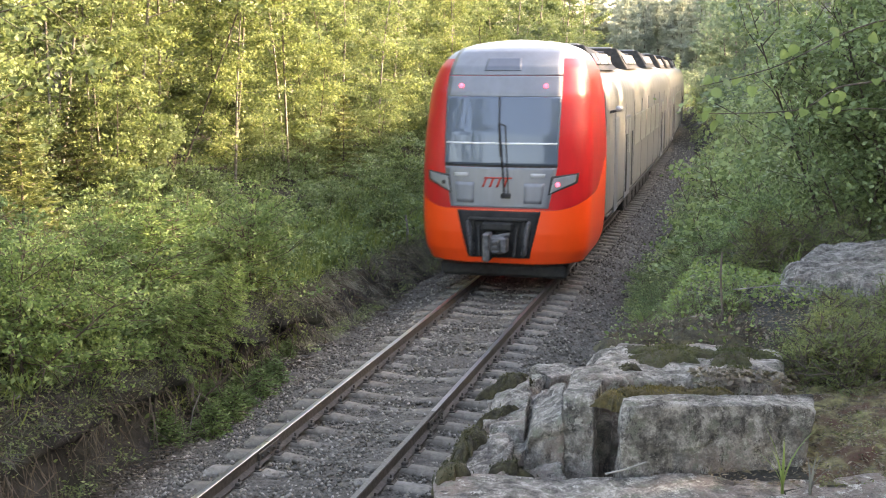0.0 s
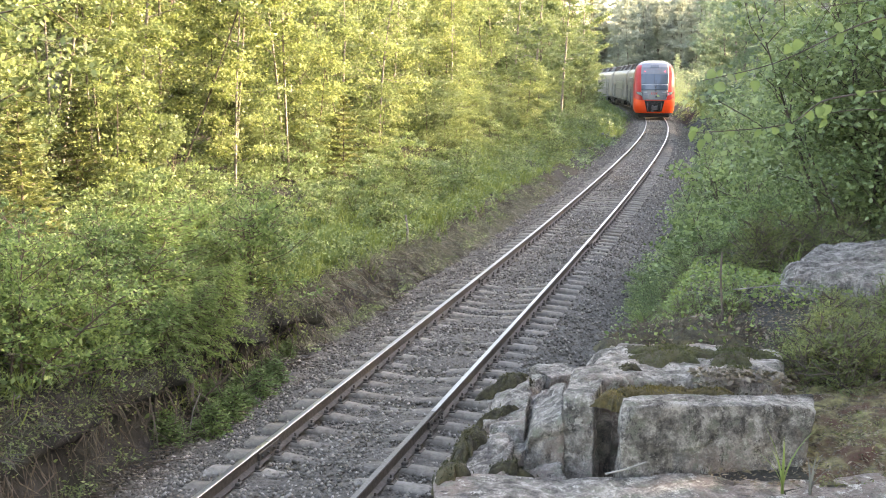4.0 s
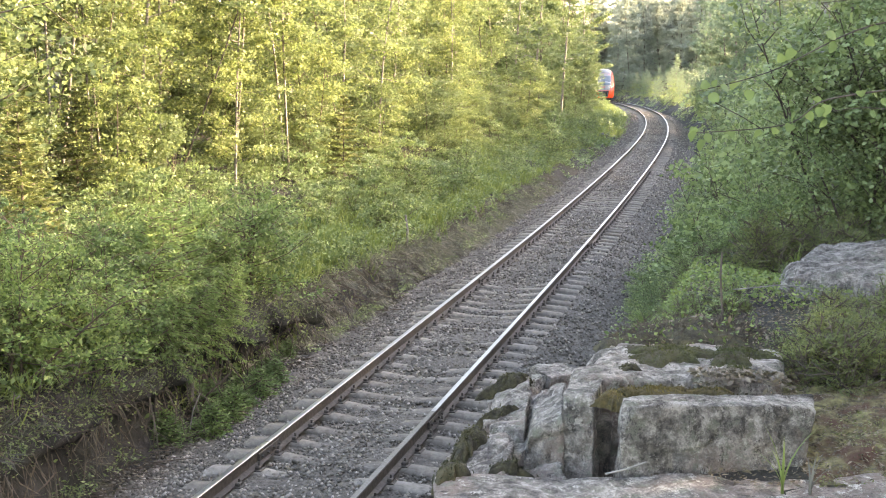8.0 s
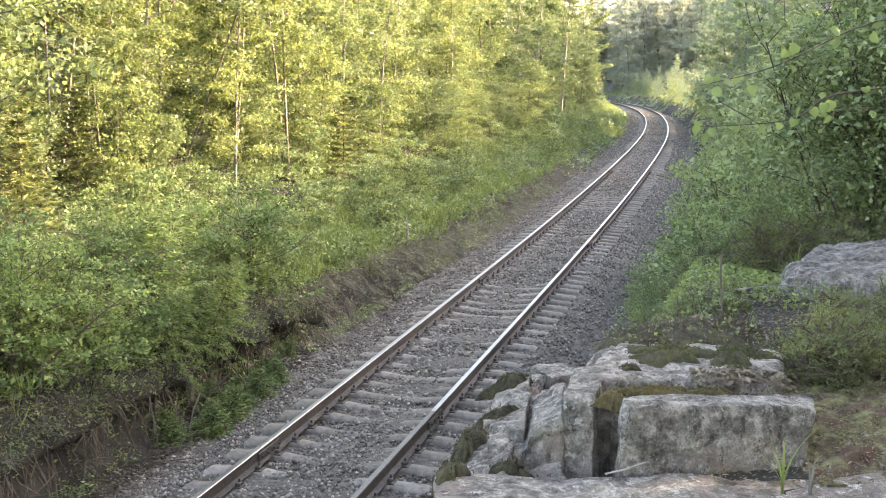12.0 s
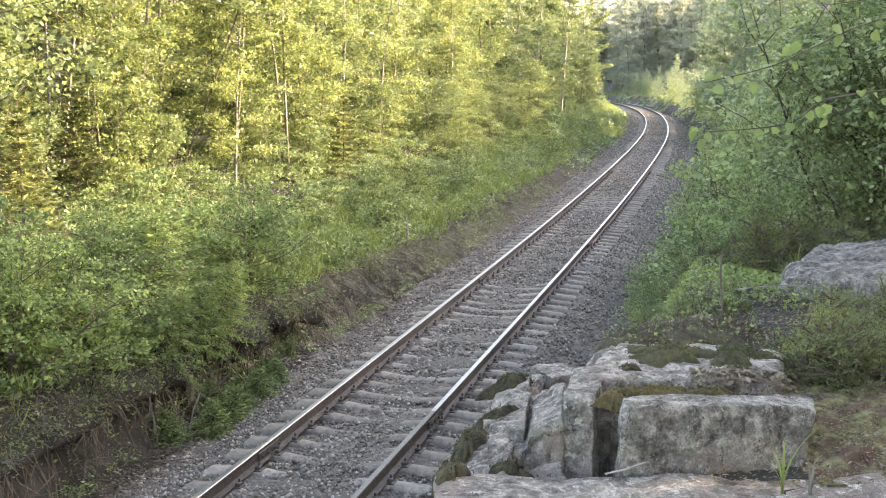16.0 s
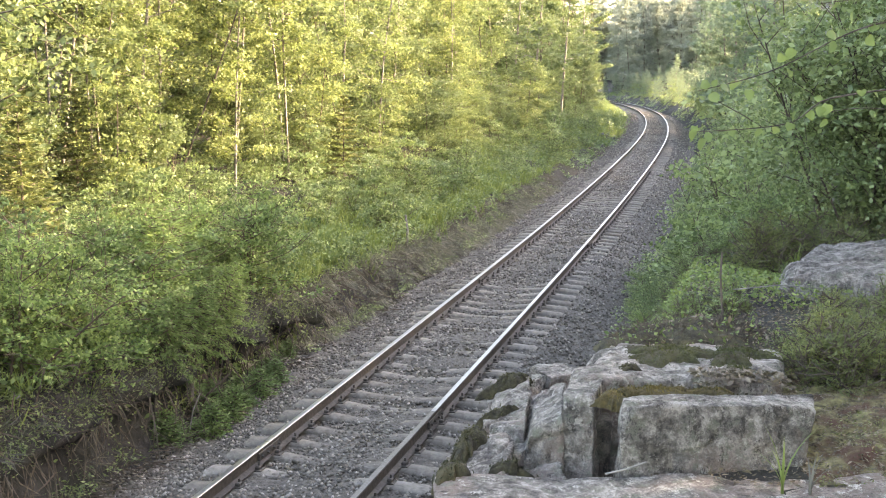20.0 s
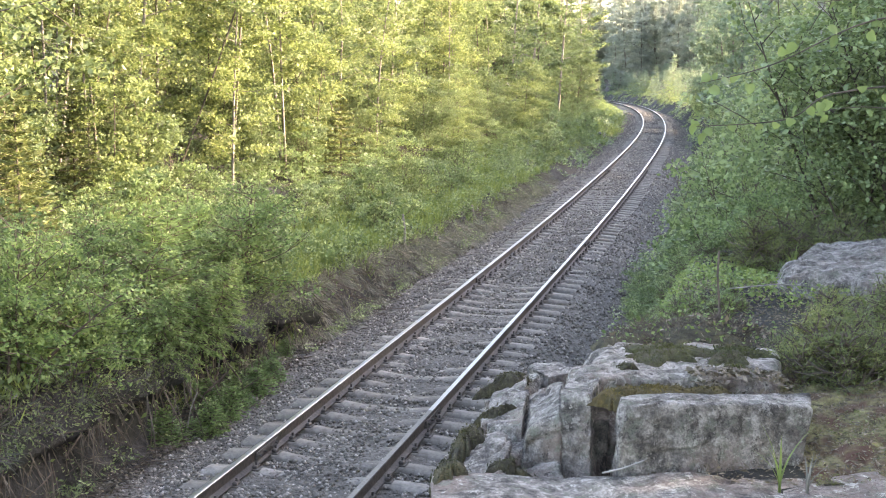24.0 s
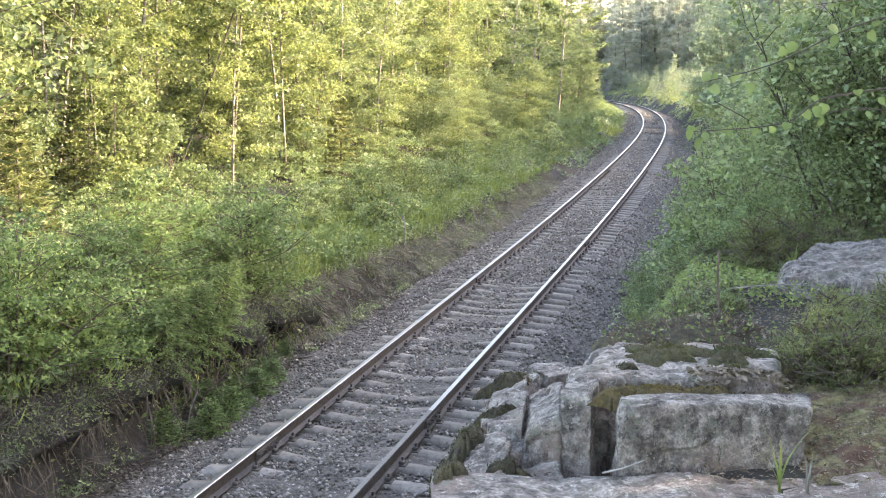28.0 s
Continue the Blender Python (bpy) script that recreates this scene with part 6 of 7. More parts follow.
def build_sapling():
    """An aspen sapling beside the viewpoint; its twigs are placed to fit the camera's view."""
    M["leaf_aspen"] = leafy("aspen leaf", (0.09, 0.14, 0.05), (0.21, 0.28, 0.1), 0.42, 0.45)
    rng = np.random.default_rng(64)
    root = tagged(new("aspen_sapling"), "thin aspen sapling with round leaves on long twigs", "sapling")
    x0, y0 = 2.05, 3.55
    z0 = top_at(x0, y0) - 0.05
    root.matrix_basis = Matrix.Translation((x0, y0, z0))
    bm = bmesh.new()
    rod(bm, (0, 0, 0), (0.03, 0.02, 1.2), 0.02, 0.016)
    rod(bm, (0.03, 0.02, 1.19), (0.0, 0.0, 2.5), 0.016, 0.008)
    part("stem", bm, M["bark"], root)
    leaf = heart_leaf()
    leaf.materials.append(M["leaf_aspen"])
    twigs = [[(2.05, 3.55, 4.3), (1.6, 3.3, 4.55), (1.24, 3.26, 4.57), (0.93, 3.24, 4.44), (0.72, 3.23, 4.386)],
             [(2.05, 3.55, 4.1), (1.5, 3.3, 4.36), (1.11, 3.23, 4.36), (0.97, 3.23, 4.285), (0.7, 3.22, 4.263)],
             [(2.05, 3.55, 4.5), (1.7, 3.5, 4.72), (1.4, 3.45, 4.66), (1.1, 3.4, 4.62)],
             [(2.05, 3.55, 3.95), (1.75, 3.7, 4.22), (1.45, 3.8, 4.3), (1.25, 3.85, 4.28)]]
    made = []
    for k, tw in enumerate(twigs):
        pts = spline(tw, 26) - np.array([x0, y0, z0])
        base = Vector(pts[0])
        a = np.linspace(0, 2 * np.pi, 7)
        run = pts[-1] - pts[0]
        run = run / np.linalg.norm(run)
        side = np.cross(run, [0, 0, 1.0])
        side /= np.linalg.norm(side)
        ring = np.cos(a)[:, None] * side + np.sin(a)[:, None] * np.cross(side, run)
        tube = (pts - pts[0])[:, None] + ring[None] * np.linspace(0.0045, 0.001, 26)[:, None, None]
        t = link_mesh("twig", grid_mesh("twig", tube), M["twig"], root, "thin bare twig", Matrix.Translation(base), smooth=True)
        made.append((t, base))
        for j in range(18 if k < 2 else 13):
            i = int(25 - 17 * rng.uniform(0, 1) ** 1.3) if k < 2 else int(rng.uniform(6, 25))
            p = Vector(pts[i]) - base + Vector(rng.normal(0, 0.018, 3))
            sc = float(rng.uniform(0.024, 0.037))
            m = Matrix.Translation(p) @ Euler((radians(float(rng.uniform(-130, -30))), float(rng.normal(0, 0.5)), float(rng.uniform(-1.2, 1.2)))).to_matrix().to_4x4() @ Matrix.Scale(sc, 4)
            link_mesh("leaf", leaf, M["leaf_aspen"], t, "", m)
    return made


SAPLING_TWIGS = build_sapling()


def build_post():
    """A small distance post beside the far track."""
    p = on_line(59.5, -3.0)
    z = float(ground_z(p[:1], p[1:2])[0])
    post = tagged(new("marker_post"), "small dark railway distance post with a grey cap", "post")
    post.matrix_basis = Matrix.Translation((p[0], p[1], z - 0.05))
    part("shaft", box_bm(0.11, 0.11, 0.55, 0.01, (0, 0, 0.27)), M["dark"], post)
    part("cap", box_bm(0.13, 0.13, 0.12, 0.015, (0, 0, 0.6)), M["grey"], post, "worn grey painted cap")


build_post()


# ---- the train ----
HALF = spline([(1.58, 0.34), (1.69, 0.65), (1.73, 1.2), (1.74, 1.9), (1.73, 2.6), (1.69, 3.2), (1.63, 3.75), (1.5, 4.2), (1.22, 4.53), (0.7, 4.71), (0.0, 4.76)], 200)
BODY = spline([(1.62, 0.96), (1.71, 1.02), (1.74, 1.3), (1.74, 1.9), (1.74, 2.6), (1.72, 3.3), (1.66, 3.75), (1.45, 4.05), (1.0, 4.22), (0.5, 4.3), (0.0, 4.32)], 120)
RAKE_Z = [0.3, 0.6, 0.95, 1.4, 2.2, 2.9, 3.7, 4.2, 4.5, 4.66, 4.76]
RAKE_Y = [0.14, 0.04, 0.0, 0.02, 0.08, 0.17, 0.34, 0.56, 0.9, 1.35, 2.2]
LIFT = 0.1
NOSE_DEPTH, NOSE_POWER, NOSE_END = 1.0, 2.7, 3.25


def half_width(z):
    return np.interp(z, HALF[:, 1], HALF[:, 0])


def rake(z):
    return np.interp(z, RAKE_Z, RAKE_Y)


def on_nose(x, z, off=0.0):
    """The point of the nose at x across and z up, lifted off it by off."""
    x, z = np.broadcast_arrays(np.asarray(x, float), np.asarray(z, float))

    def at(x, z):
        w = np.maximum(half_width(z), 1e-3)
        u = np.clip(np.abs(x) / w, 0, 1)
        return rake(z) + NOSE_DEPTH * (1 - (1 - u ** NOSE_POWER) ** (1 / NOSE_POWER))

    y = at(x, z)
    e = 0.01
    gx, gz = (at(x + e, z) - at(x - e, z)) / (2 * e), (at(x, z + e) - at(x, z - e)) / (2 * e)
    k = np.sqrt(1 + gx ** 2 + gz ** 2)
    return np.stack([x + off * gx / k, y - off / k, z + off * gz / k + LIFT], -1)


def panel(name, corners, mat, parent, off=0.006, n=(20, 20), label="", thick=0.012):
    """A curved panel on the nose between four corners (x, z): lower left, lower right, upper right, upper left."""
    a, b, c, d = [np.array(q, float) for q in corners]
    u, v = np.linspace(0, 1, n[0])[None, :, None], np.linspace(0, 1, n[1])[:, None, None]
    q = (a * (1 - u) + b * u) * (1 - v) + (d * (1 - u) + c * u) * v
    P = on_nose(q[..., 0], q[..., 1], off)
    B = on_nose(q[..., 0], q[..., 1], off - thick)
    ring = np.concatenate([B[:1], P, B[-1:]], 0)
    ring = np.concatenate([np.concatenate([B[:1, :1], B[:, :1], B[-1:, :1]], 0), ring, np.concatenate([B[:1, -1:], B[:, -1:], B[-1:, -1:]], 0)], 1)
    return link_mesh(name, grid_mesh(name, ring), mat, parent, label, smooth=False)


def mirror(pts):
    return [(-x, z) for x, z in (pts[1], pts[0], pts[3], pts[2])]


def nose_shell(name, z_low, z_high, mat, parent, label):
    """The nose skin between two heights, which may change round the nose; a is 0 in the middle and 1 at the rear."""
    na, nz = 72, 60
    rows = []
    for t in np.linspace(-1, 1, 2 * na + 1):
        a = abs(t)
        round_part = min(a / 0.62, 1.0)
        ang = round_part * math.pi / 2
        sx = math.sin(ang) ** (2 / NOSE_POWER)
        cy = max(math.cos(ang), 0.0) ** (2 / NOSE_POWER)
        back = max(0.0, (a - 0.62) / 0.38)
        z = np.linspace(z_low(a), z_high(a), nz)
        y0 = rake(z) + NOSE_DEPTH * (1 - cy)
        y1 = y0 + back * (NOSE_END - y0)
        rows.append(np.stack([math.copysign(1, t) * half_width(z) * sx, y1, z + LIFT], -1))
    return link_mesh(name, grid_mesh(name, np.array(rows)), mat, parent, label, smooth=True)


def car_body(name, y0, y1, mat, parent, label, blend=None):
    """The coach shell, swept from y0 to y1, with its floor and ends closed."""
    sec = np.concatenate([np.stack([BODY[:, 0], BODY[:, 1]], -1), np.stack([-BODY[::-1, 0], BODY[::-1, 1]], -1)[1:]])
    ys = np.linspace(y0, y1, 12)
    P = np.stack([np.stack([sec[:, 0], 0 * sec[:, 0] + y, sec[:, 1]], -1) for y in ys])
    me = grid_mesh(name, P)
    bm = bmesh.new()
    bm.from_mesh(me)
    bpy.data.meshes.remove(me)
    bm.verts.ensure_lookup_table()
    k = len(sec)
    bm.faces.new([bm.verts[i] for i in range(k)])
    bm.faces.new([bm.verts[i] for i in range(11 * k, 12 * k)][::-1])
    for i in range(11):
        bm.faces.new([bm.verts[i * k], bm.verts[(i + 1) * k], bm.verts[(i + 2) * k - 1], bm.verts[(i + 1) * k - 1]])
    bmesh.ops.recalc_face_normals(bm, faces=bm.faces)
    ob = part(name, bm, mat, parent, label)
    for f in ob.data.polygons:
        f.use_smooth = len(f.vertices) == 4 and abs(f.normal.y) < 0.5
    return ob


def bogie(car, y):
    b = part("bogie", box_bm(2.1, 2.6, 0.22, 0.04, (0, y, 0.62)), M["dark"], car, "black steel bogie")
    for side in (-1, 1):
        part("side_frame", box_bm(0.16, 3.3, 0.3, 0.05, (side * 1.12, y, 0.6)), M["dark"], b)
        for k in (-1.25, 1.25):
            bm = bmesh.new()
            rod(bm, (side * 0.74, y + k, 0.46), (side * 0.87, y + k, 0.46), 0.46, seg=24)
            rod(bm, (side * 0.87, y + k, 0.46), (side * 1.0, y + k, 0.46), 0.12, seg=12)
            part("wheel", bm, M["iron"], b)
            bm = box_bm(0.16, 0.3, 0.3, 0.03, (side * 1.13, y + k, 0.46))
            part("axle_box", bm, M["iron"], b)
        bm = bmesh.new()
        rod(bm, (side * 1.22, y, 0.5), (side * 1.22, y, 0.85), 0.1, seg=10)
        part("spring", bm, M["iron"], b)


def car_fittings(car, y0, y1, seed):
    """Windows, doors, roof gear and underframe boxes along a coach."""
    rng = np.random.default_rng(seed)
    length = y1 - y0
    for side in (-1, 1):
        x = side * 1.742
        for yd in (y0 + length * 0.2, y0 + length * 0.8):
            door = part("door", box_bm(0.03, 1.4, 2.1, 0.01, (side * 1.733, yd, 2.0)), M["grey"], car, "grey sliding passenger door")
            for k in (-0.35, 0.35):
                part("door_window", box_bm(0.02, 0.45, 0.9, 0.006, (x + side * 0.004, yd + k, 2.5)), M["side_glass"], door)
        n = int(length * 0.5 / 1.9)
        for i in range(n):
            yw = y0 + length * 0.28 + (i + 0.5) * length * 0.44 / n
            w = part("window", box_bm(0.03, 1.55, 0.85, 0.01, (side * 1.735, yw, 2.55)), M["side_glass"], car, "coach window toned beige for its reflections")
        part("sill", box_bm(0.05, length, 0.09, 0.012, (side * 1.7, (y0 + y1) / 2, 0.93)), M["dark"], car, "dark sill under the body side")
        for k in range(9):
            yl = y0 + length * (0.06 + 0.11 * k)
            part("panel_joint", box_bm(0.012, 0.03, 2.3, 0.002, (side * 1.741, yl, 2.2)), M["hatch"], car)
        for yd in (y0 + length * 0.2, y0 + length * 0.8):
            for k in (-0.78, 0.78):
                bm = bmesh.new()
                rod(bm, (side * 1.79, yd + k, 1.15), (side * 1.79, yd + k, 2.6), 0.018)
                part("handrail", bm, M["iron"], car)
        for k in range(7):
            part("equipment_box", box_bm(0.5, float(rng.uniform(0.7, 1.5)), 0.45, 0.03, (side * 1.25, y0 + length * (0.3 + 0.06 * k), 0.55)), M["dark"], car)
    for k in range(3):
        ya, ln = y0 + length * (0.06 + 0.32 * k), length * 0.2
        bm = bmesh.new()
        low = [bm.verts.new((x, y, 4.2)) for x, y in ((-1.3, ya), (1.3, ya), (1.3, ya + ln), (-1.3, ya + ln))]
        top = [bm.verts.new((x, y, z)) for x, y, z in ((-0.95, ya + 0.1, 4.8), (0.95, ya + 0.1, 4.8), (0.95, ya + ln - 0.5, 4.58), (-0.95, ya + ln - 0.5, 4.58))]
        bm.faces.new(top)
        for q in range(4):
            bm.faces.new((low[q], low[(q + 1) % 4], top[(q + 1) % 4], top[q]))
        bmesh.ops.recalc_face_normals(bm, faces=bm.faces)
        bmesh.ops.bevel(bm, geom=bm.edges[:], offset=0.04, segments=2, affect="EDGES", profile=0.5)
        f = part("roof_unit", bm, M["dark"], car, "dark slanted roof equipment fairing")
        for q in range(4):
            part("grille", box_bm(0.03, ln * 0.16, 0.3, 0.01, (1.16, ya + ln * (0.14 + 0.19 * q), 4.47), turn=Euler((0, radians(-30), 0)).to_matrix().to_4x4()), M["iron"], f)
        part("lid", box_bm(1.5, ln * 0.3, 0.05, 0.015, (0, ya + ln * 0.3, 4.775), turn=Euler((radians(-3), 0, 0)).to_matrix().to_4x4()), M["roof"], f, "pale lid")
        for q in range(5):
            yb = ya + ln + 0.35 + q * length * 0.02
            for x in (-0.8, 0.8):
                bm = bmesh.new()
                rod(bm, (x, yb, 4.1), (x, yb, 4.5 + 0.06 * (q % 3)), 0.1, 0.06, 10)
                part("insulator", bm, M["iron"], car)
        bm = bmesh.new()
        yb = ya + ln + 0.2
        for x in (-0.5, 0.5):
            rod(bm, (x, yb, 4.25), (x, yb + 1.6, 4.66), 0.04)
        rod(bm, (-0.7, yb + 1.6, 4.66), (0.7, yb + 1.6, 4.66), 0.035)
        part("roof_bar", bm, M["iron"], car)
    part("underframe", box_bm(2.5, length - 0.4, 0.25, 0.03, (0, (y0 + y1) / 2, 0.72)), M["dark"], car)


def end_car():
    """The coach with the driver's cab: its nose points to -y."""
    car = new("train_end_car")
    low = lambda a: 0.34
    line = lambda a: 1.42 + 0.26 * smooth(0.2, 0.62, a) + 0.6 * smooth(0.62, 1.0, a) ** 1.6
    nose_shell("nose_lower", low, line, M["orange"], car, "bright orange lower nose")
    nose_shell("nose_upper", lambda a: line(a) + 0.004, lambda a: 4.36, M["red"], car, "glossy red upper nose")
    nose_shell("nose_roof", lambda a: 4.363, lambda a: 4.757, M["roof"], car, "light silver-grey nose roof")
    L = 25.8
    car_body("body", NOSE_END - 0.02, L, M["side"], car, "beige-grey coach body")
    bm = bmesh.new()
    # cab face
    panel("mask_lower", [(-0.98, 1.46), (0.98, 1.46), (1.13, 2.253), (-1.13, 2.253)], M["grey"], car, 0.008, label="light grey front hood panel")
    sc = panel("windscreen", [(-1.13, 2.3), (1.13, 2.3), (1.16, 3.62), (-1.16, 3.62)], M["glass"], car, 0.012, (40, 30), "large reflective windscreen")
    panel("blind_edge", [(-1.1, 2.7), (1.1, 2.7), (1.1, 2.735), (-1.1, 2.735)], M["white_mark"], sc, 0.016, (30, 3), "thin white edge of a blind")
    panel("mask_sill", [(-1.13, 2.255), (1.13, 2.255), (1.13, 2.3), (-1.13, 2.3)], M["dark"], car, 0.009, label="black windscreen cowl")
    panel("light_band", [(-1.16, 3.62), (1.16, 3.62), (1.15, 4.02), (-1.15, 4.02)], M["grey"], car, 0.012, label="grey band with marker lamps")
    panel("mask_upper", [(-1.15, 4.03), (1.15, 4.03), (1.08, 4.58), (-1.08, 4.58)], M["grey"], car, 0.008, label="light grey domed brow panel")
    panel("destination_display", [(-0.4, 4.12), (0.34, 4.12), (0.3, 4.36), (-0.36, 4.36)], M["display"], car, 0.02, label="dark destination display")
    for sx in (-1, 1):
        P = on_nose(sx * 0.84, 3.82, 0.03)
        bm = bmesh.new()
        bmesh.ops.create_uvsphere(bm, u_segments=14, v_segments=8, radius=0.045, matrix=Matrix.Translation(P) @ Matrix.Diagonal((1, 0.6, 1, 1)))
        part("marker_lamp", bm, M["lamp"], car, "glowing red marker lamp", smooth=True)
        pts = [(1.0, 1.76), (1.46, 1.98), (1.48, 2.12), (1.06, 2.05)]
        if sx < 0:
            pts = mirror(pts)
        hl = panel("headlight", pts, M["lens"], car, 0.016, label="slanted wedge-shaped headlight")
        rim = [(0.96, 1.72), (1.5, 1.95), (1.53, 2.15), (1.02, 2.09)]
        if sx < 0:
            rim = mirror(rim)
        panel("headlight_rim", rim, M["dark"], hl, 0.01)
        P = on_nose(sx * 1.14, 1.93, 0.02)
        bm = bmesh.new()
        bmesh.ops.create_uvsphere(bm, u_segments=14, v_segments=8, radius=0.045, matrix=Matrix.Translation(P) @ Matrix.Diagonal((1, 0.5, 1, 1)))
        part("tail_lamp", bm, M["lamp"] if sx > 0 else M["dark"], hl, "round red tail lamp" if sx > 0 else "dark unlit lamp", smooth=True)
        hp = [(0.5, 1.55), (0.85, 1.55), (0.9, 1.95), (0.5, 1.95)]
        panel("hatch", hp if sx > 0 else mirror(hp), M["hatch"], car, 0.012, (6, 6), "small grey hatch")
        # number bars
        nb = [(0.62, 2.06), (0.9, 2.06), (0.91, 2.14), (0.62, 2.14)]
        panel("number_bar", nb if sx > 0 else mirror(nb), M["pale_mark"], car, 0.014, (6, 4), "pale number marking")
        # mirror camera
        bm = bmesh.new()
        rod(bm, (sx * 1.68, 3.9, 3.28), (sx * 1.93, 3.8, 3.34), 0.035, 0.03)
        arm = part("camera_arm", bm, M["iron"], car)
        bm = bmesh.new()
        bmesh.ops.create_uvsphere(bm, u_segments=12, v_segments=8, radius=0.085, matrix=Matrix.Translation((sx * 1.94, 3.78, 3.37)) @ Matrix.Diagonal((1, 1.4, 0.8, 1)))
        part("camera_housing", bm, M["pale_mark"], arm, "pale rounded rear-view camera", smooth=True)
        part("cab_door", box_bm(0.03, 0.8, 2.2, 0.01, (sx * 1.737, 5.3, 2.0)), M["grey"], car, "grey cab side door")
    # emblem as plain red shapes
    for k, x in enumerate((-0.34, -0.2, -0.06, 0.08)):
        panel("emblem_bar", [(x, 1.86), (x + 0.04, 1.86), (x + 0.11, 2.04), (x + 0.07, 2.04)], M["red_mark"], car, 0.016, (3, 4), "red slanted bar of an emblem")
    panel("emblem_bar", [(-0.3, 2.03), (0.26, 2.03), (0.27, 2.06), (-0.29, 2.06)], M["red_mark"], car, 0.017, (8, 3), "red bar of an emblem")
    # wiper
    bm = bmesh.new()
    a, b = on_nose(0.12, 1.72, 0.05), on_nose(0.0, 2.75, 0.07)
    rod(bm, a, on_nose(0.02, 2.75, 0.07), 0.016)
    rod(bm, on_nose(0.2, 1.74, 0.05), on_nose(0.1, 3.05, 0.07), 0.01)
    rod(bm, on_nose(0.1, 3.05, 0.07), on_nose(-0.02, 3.1, 0.07), 0.012)
    rod(bm, on_nose(0.03, 2.45, 0.05), on_nose(-0.03, 3.1, 0.05), 0.022)
    rod(bm, on_nose(-0.03, 3.1, 0.05), on_nose(-0.04, 3.62, 0.05), 0.012)
    box_bm(0.2, 0.06, 0.1, 0.02, tuple(on_nose(0.15, 1.7, 0.04)), bm)
    part("wiper", bm, M["dark"], car, "black windscreen wiper")
    # flat black panel painted for the shade of the coupler recess, with its coupler
    rec = panel("coupler_recess", [(-0.62, 0.46), (0.62, 0.46), (0.84, 1.4), (-0.84, 1.4)], M["recess"], car, 0.012, label="flat black panel for the shaded coupler opening")
    bm = box_bm(0.36, 0.4, 0.34, 0.05, (0.02, -0.1, 0.86))
    box_bm(0.15, 0.34, 0.56, 0.03, (-0.16, -0.24, 0.82), bm)
    box_bm(0.14, 0.28, 0.3, 0.03, (0.17, -0.2, 0.86), bm)
    for k in range(3):
        box_bm(0.12, 0.1, 0.05, 0.015, (0.02, -0.34, 0.74 + 0.1 * k), bm)
    rod(bm, (-0.05, -0.2, 1.0), (0.26, -0.16, 1.06), 0.04)
    cp = part("coupler", bm, M["coupler_iron"], car, "grey cast coupler head")
    part("draft_box", box_bm(0.62, 0.2, 0.18, 0.04, (0.0, -0.02, 1.2)), M["dark"], cp, "black box over the coupler")
    part("coupler_beam", box_bm(1.2, 0.12, 0.06, 0.015, (0.0, -0.03, 1.34)), M["dark"], cp)
    for sx in (-1, 1):
        part("bracket", box_bm(0.1, 0.14, 0.7, 0.03, (sx * 0.56, 0.02, 0.96), turn=Euler((0, radians(sx * 8), 0)).to_matrix().to_4x4()), M["iron"], cp, "grey side bracket")
    for sx in (-1, 1):
        bm = bmesh.new()
        rod(bm, (sx * 0.4, -0.02, 1.2), (sx * 0.34, -0.12, 0.62), 0.03)
        rod(bm, (sx * 0.5, 0.0, 1.3), (sx * 0.52, -0.06, 0.6), 0.025)
        part("air_hose", bm, M["dark"], cp)
    part("snow_plough", box_bm(2.6, 0.5, 0.3, 0.06, (0, 0.75, 0.24)), M["dark"], car, "black plough under the nose")
    car_fittings(car, NOSE_END + 0.4, L, 3)
    bogie(car, 4.4)
    bogie(car, L - 4.0)
    return car, L


def middle_car():
    car = new("train_middle_car")
    L = 24.2
    car_body("body", 0.0, L, M["side"], car, "beige-grey coach body")
    car_fittings(car, 0.4, L - 0.4, 5)
    part("gangway", box_bm(1.5, 0.7, 2.3, 0.06, (0, -0.3, 2.2)), M["dark"], car, "black folded gangway bellows")
    bogie(car, 4.0)
    bogie(car, L - 4.0)
    return car, L


def more_train_materials():
    M["coupler_iron"] = grainy("dark cast iron", (0.05, 0.05, 0.053), (0.2, 0.2, 0.205), 9, 0.55, 0.4)
    M["display"] = paint("display glass", (0.1, 0.11, 0.13), 0.3, 0.5)
    M["hatch"] = paint("hatch paint", (0.19, 0.2, 0.22), 0.45, 0.2)
    M["pale_mark"] = paint("pale marking", (0.42, 0.43, 0.44), 0.5, 0.0)
    M["recess"] = grainy("recess shade black", (0.006, 0.006, 0.007), (0.03, 0.03, 0.03), 6, 0.8)


more_train_materials()
TAIL0, SPEED, GAP = 11.6, 19.25, 0.6
end, END_L = end_car()
tagged(end, "red, orange and grey cab car at the train's tail", "train car", "cars of the train")
mid, MID_L = middle_car()
tagged(mid, "beige-grey middle coach with dark roof equipment", "train car", "cars of the train")


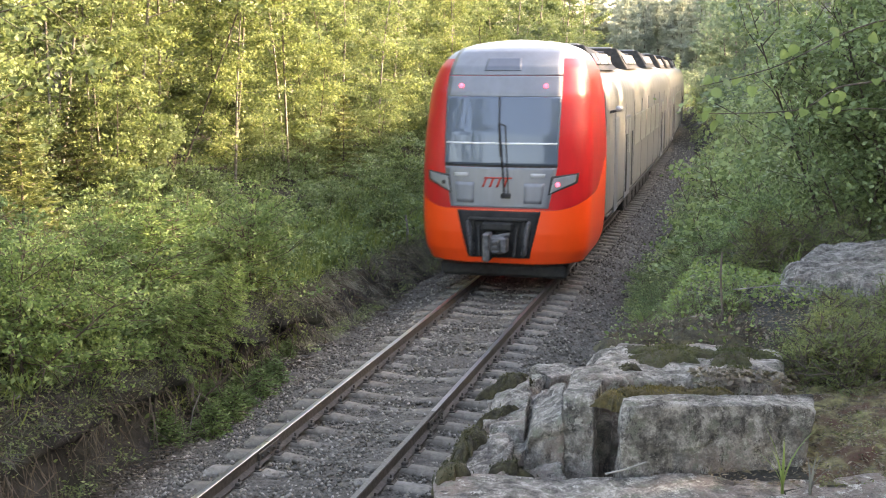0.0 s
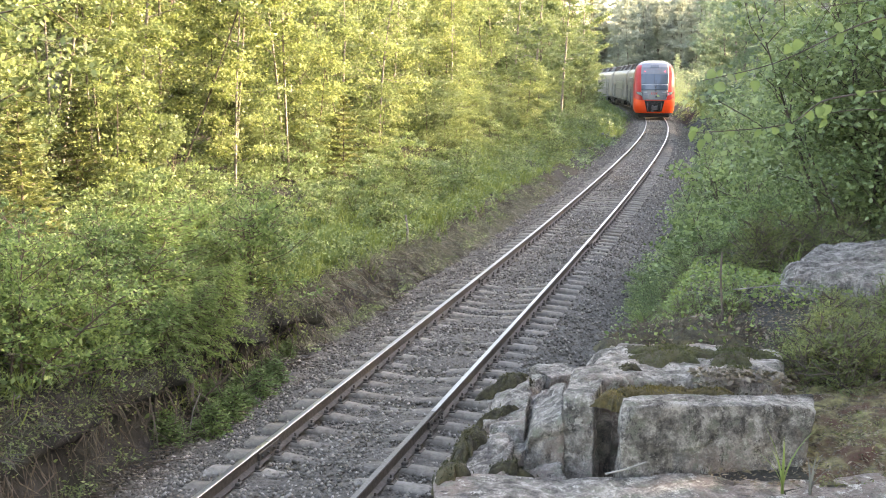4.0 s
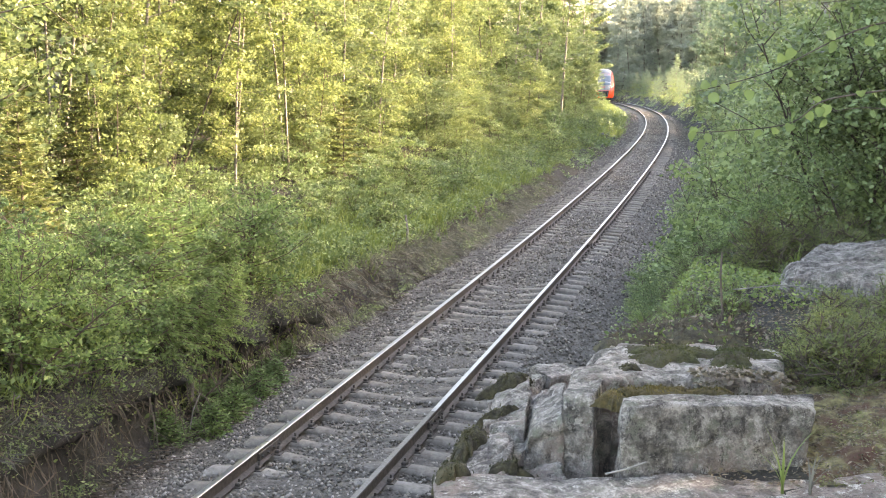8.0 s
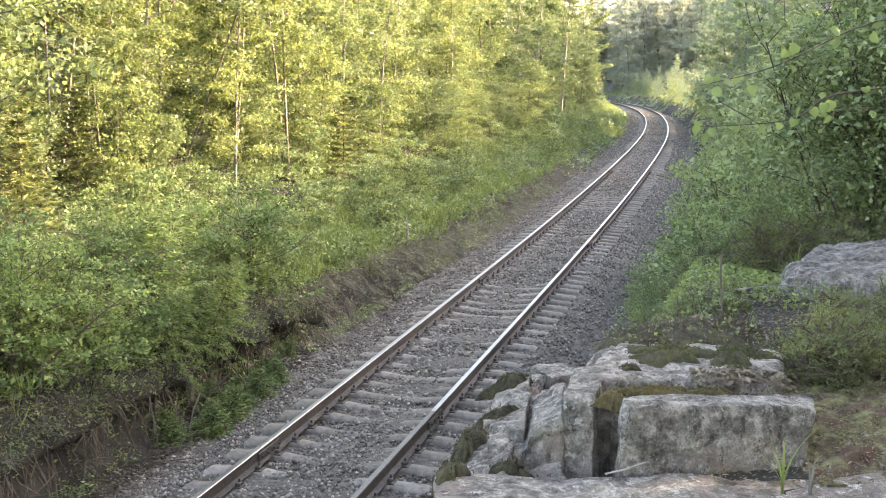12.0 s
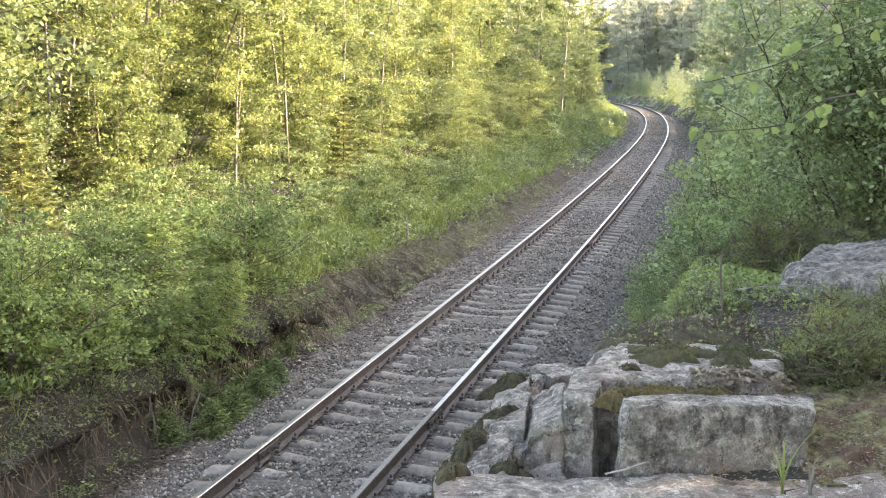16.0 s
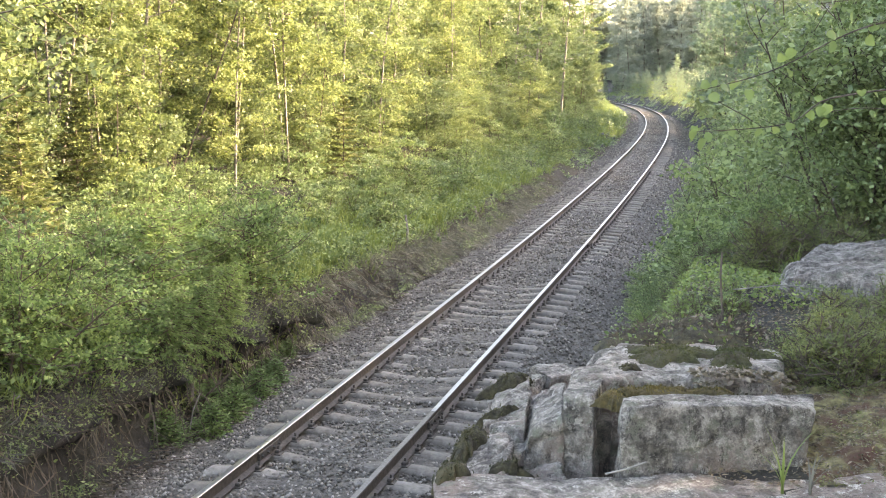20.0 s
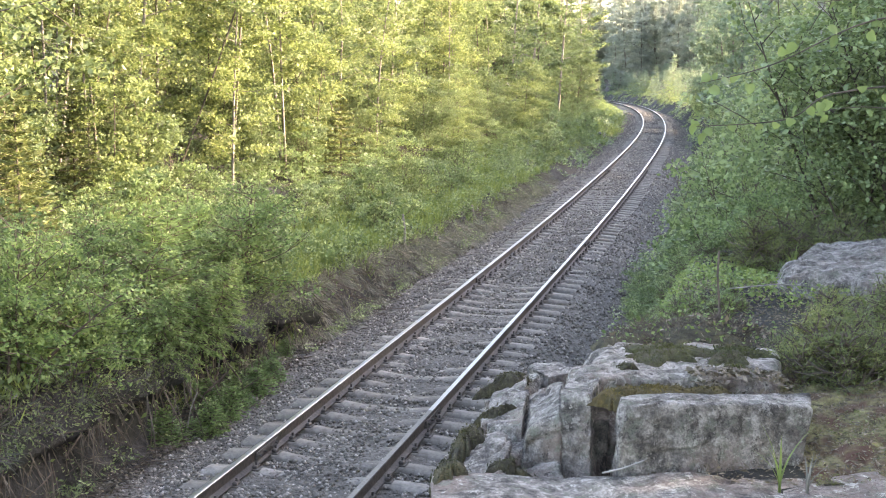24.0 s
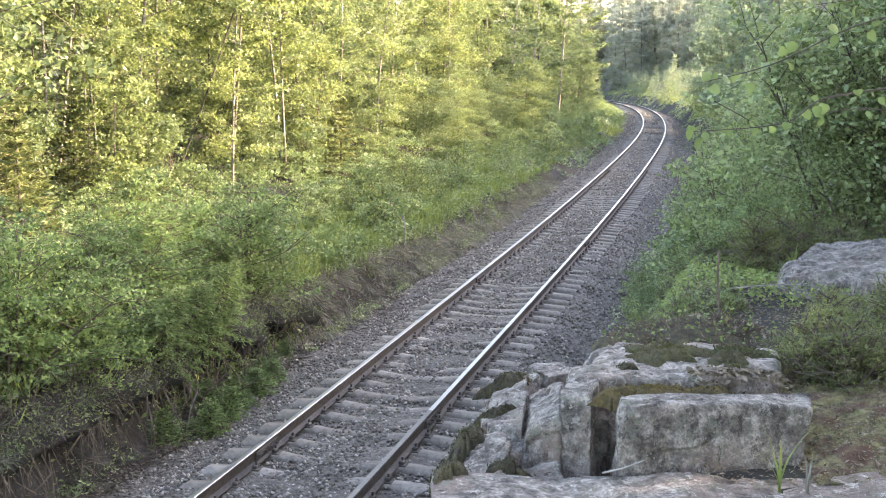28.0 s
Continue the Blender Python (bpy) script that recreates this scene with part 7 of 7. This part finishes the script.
def car_pose(s0, length, flip=False):
    """A coach, rear at s0, offset from the line to fit the camera's view."""
    a, b = on_line(s0 + 4.2, -0.14), on_line(s0 + length - 4.2, -0.1)
    v = Vector(b - a).normalized()
    o = Vector(a) - v * 4.2 + Vector((0, 0, 0.065 * max(0.0, 1 - abs(s0 - 11.6) / 22)))
    if flip:
        o, v = Vector(b) + v * 4.2, -v
    x = v.cross(Vector((0, 0, 1))).normalized()
    up = x.cross(v)
    m = Matrix((x, v, up)).transposed().to_4x4()
    return Matrix.Translation(o) @ m


CARS = [(end, 0.0, END_L, False)]
_s = END_L + GAP
for _i in range(3):
    CARS.append((mid if _i == 0 else copy_thing(mid, Matrix()), _s, MID_L, False))
    _s += MID_L + GAP
_lead = copy_thing(end, Matrix())
_lead["label"] = "red, orange and grey cab car leading the train"
CARS.append((_lead, _s, END_L, True))


def motions():
    times = [0.5 * i for i in range(21)] + [11.0 + i for i in range(18)]
    for car, off, length, flip in CARS:
        walk(car, [(t, car_pose(TAIL0 + off + SPEED * t, length, flip)) for t in times])
    # bushes and trees rock in the wind that the train draws behind it, and later in a light breeze
    for n, ob in enumerate(list(scene.objects)):
        kind = ob.name.split(".")[0]
        if ob.parent is not None:
            continue
        x, y, _ = ob.matrix_basis.translation
        if kind in ("overhanging_bush", "bank_spruce"):
            strong, calm = 2.4, 0.5
        elif kind == "aspen_bush":
            strong, calm = 0.9, 0.35
        elif kind in ("birch_tree", "alder_tree") and x < 6 and 12 < y < 42:
            strong, calm = 0.45, 0.2
        else:
            continue
        loc, q = ob.matrix_basis.translation.copy(), ob.matrix_basis.to_quaternion()
        rows = []
        for k in range(57):
            t = 0.5 * k
            a = (calm + strong * math.exp(-t / 2.0)) * (math.sin(2.3 * t + n) + 0.5 * math.sin(4.1 * t + 2.2 * n)) * 0.7
            rows.append((t, Matrix.Translation(loc) @ pose(0, 0, 0, 0.7 * a, a, 0) @ q.to_matrix().to_4x4()))
        walk(ob, rows)
    # twigs nod in the wind, strongest just after the train has passed
    for n, (twig, base) in enumerate(SAPLING_TWIGS):
        rows = []
        for k in range(57):
            t = 0.5 * k
            amp = 0.7 + 2.2 * math.exp(-t / 2.2)
            a = amp * (math.sin(2.1 * t + n) + 0.6 * math.sin(3.7 * t + 2 * n)) * 0.6
            rows.append((t, Matrix.Translation(base) @ pose(0, 0, 0, 0.5 * a, a, 0.8 * a)))
        walk(twig, rows)


motions()
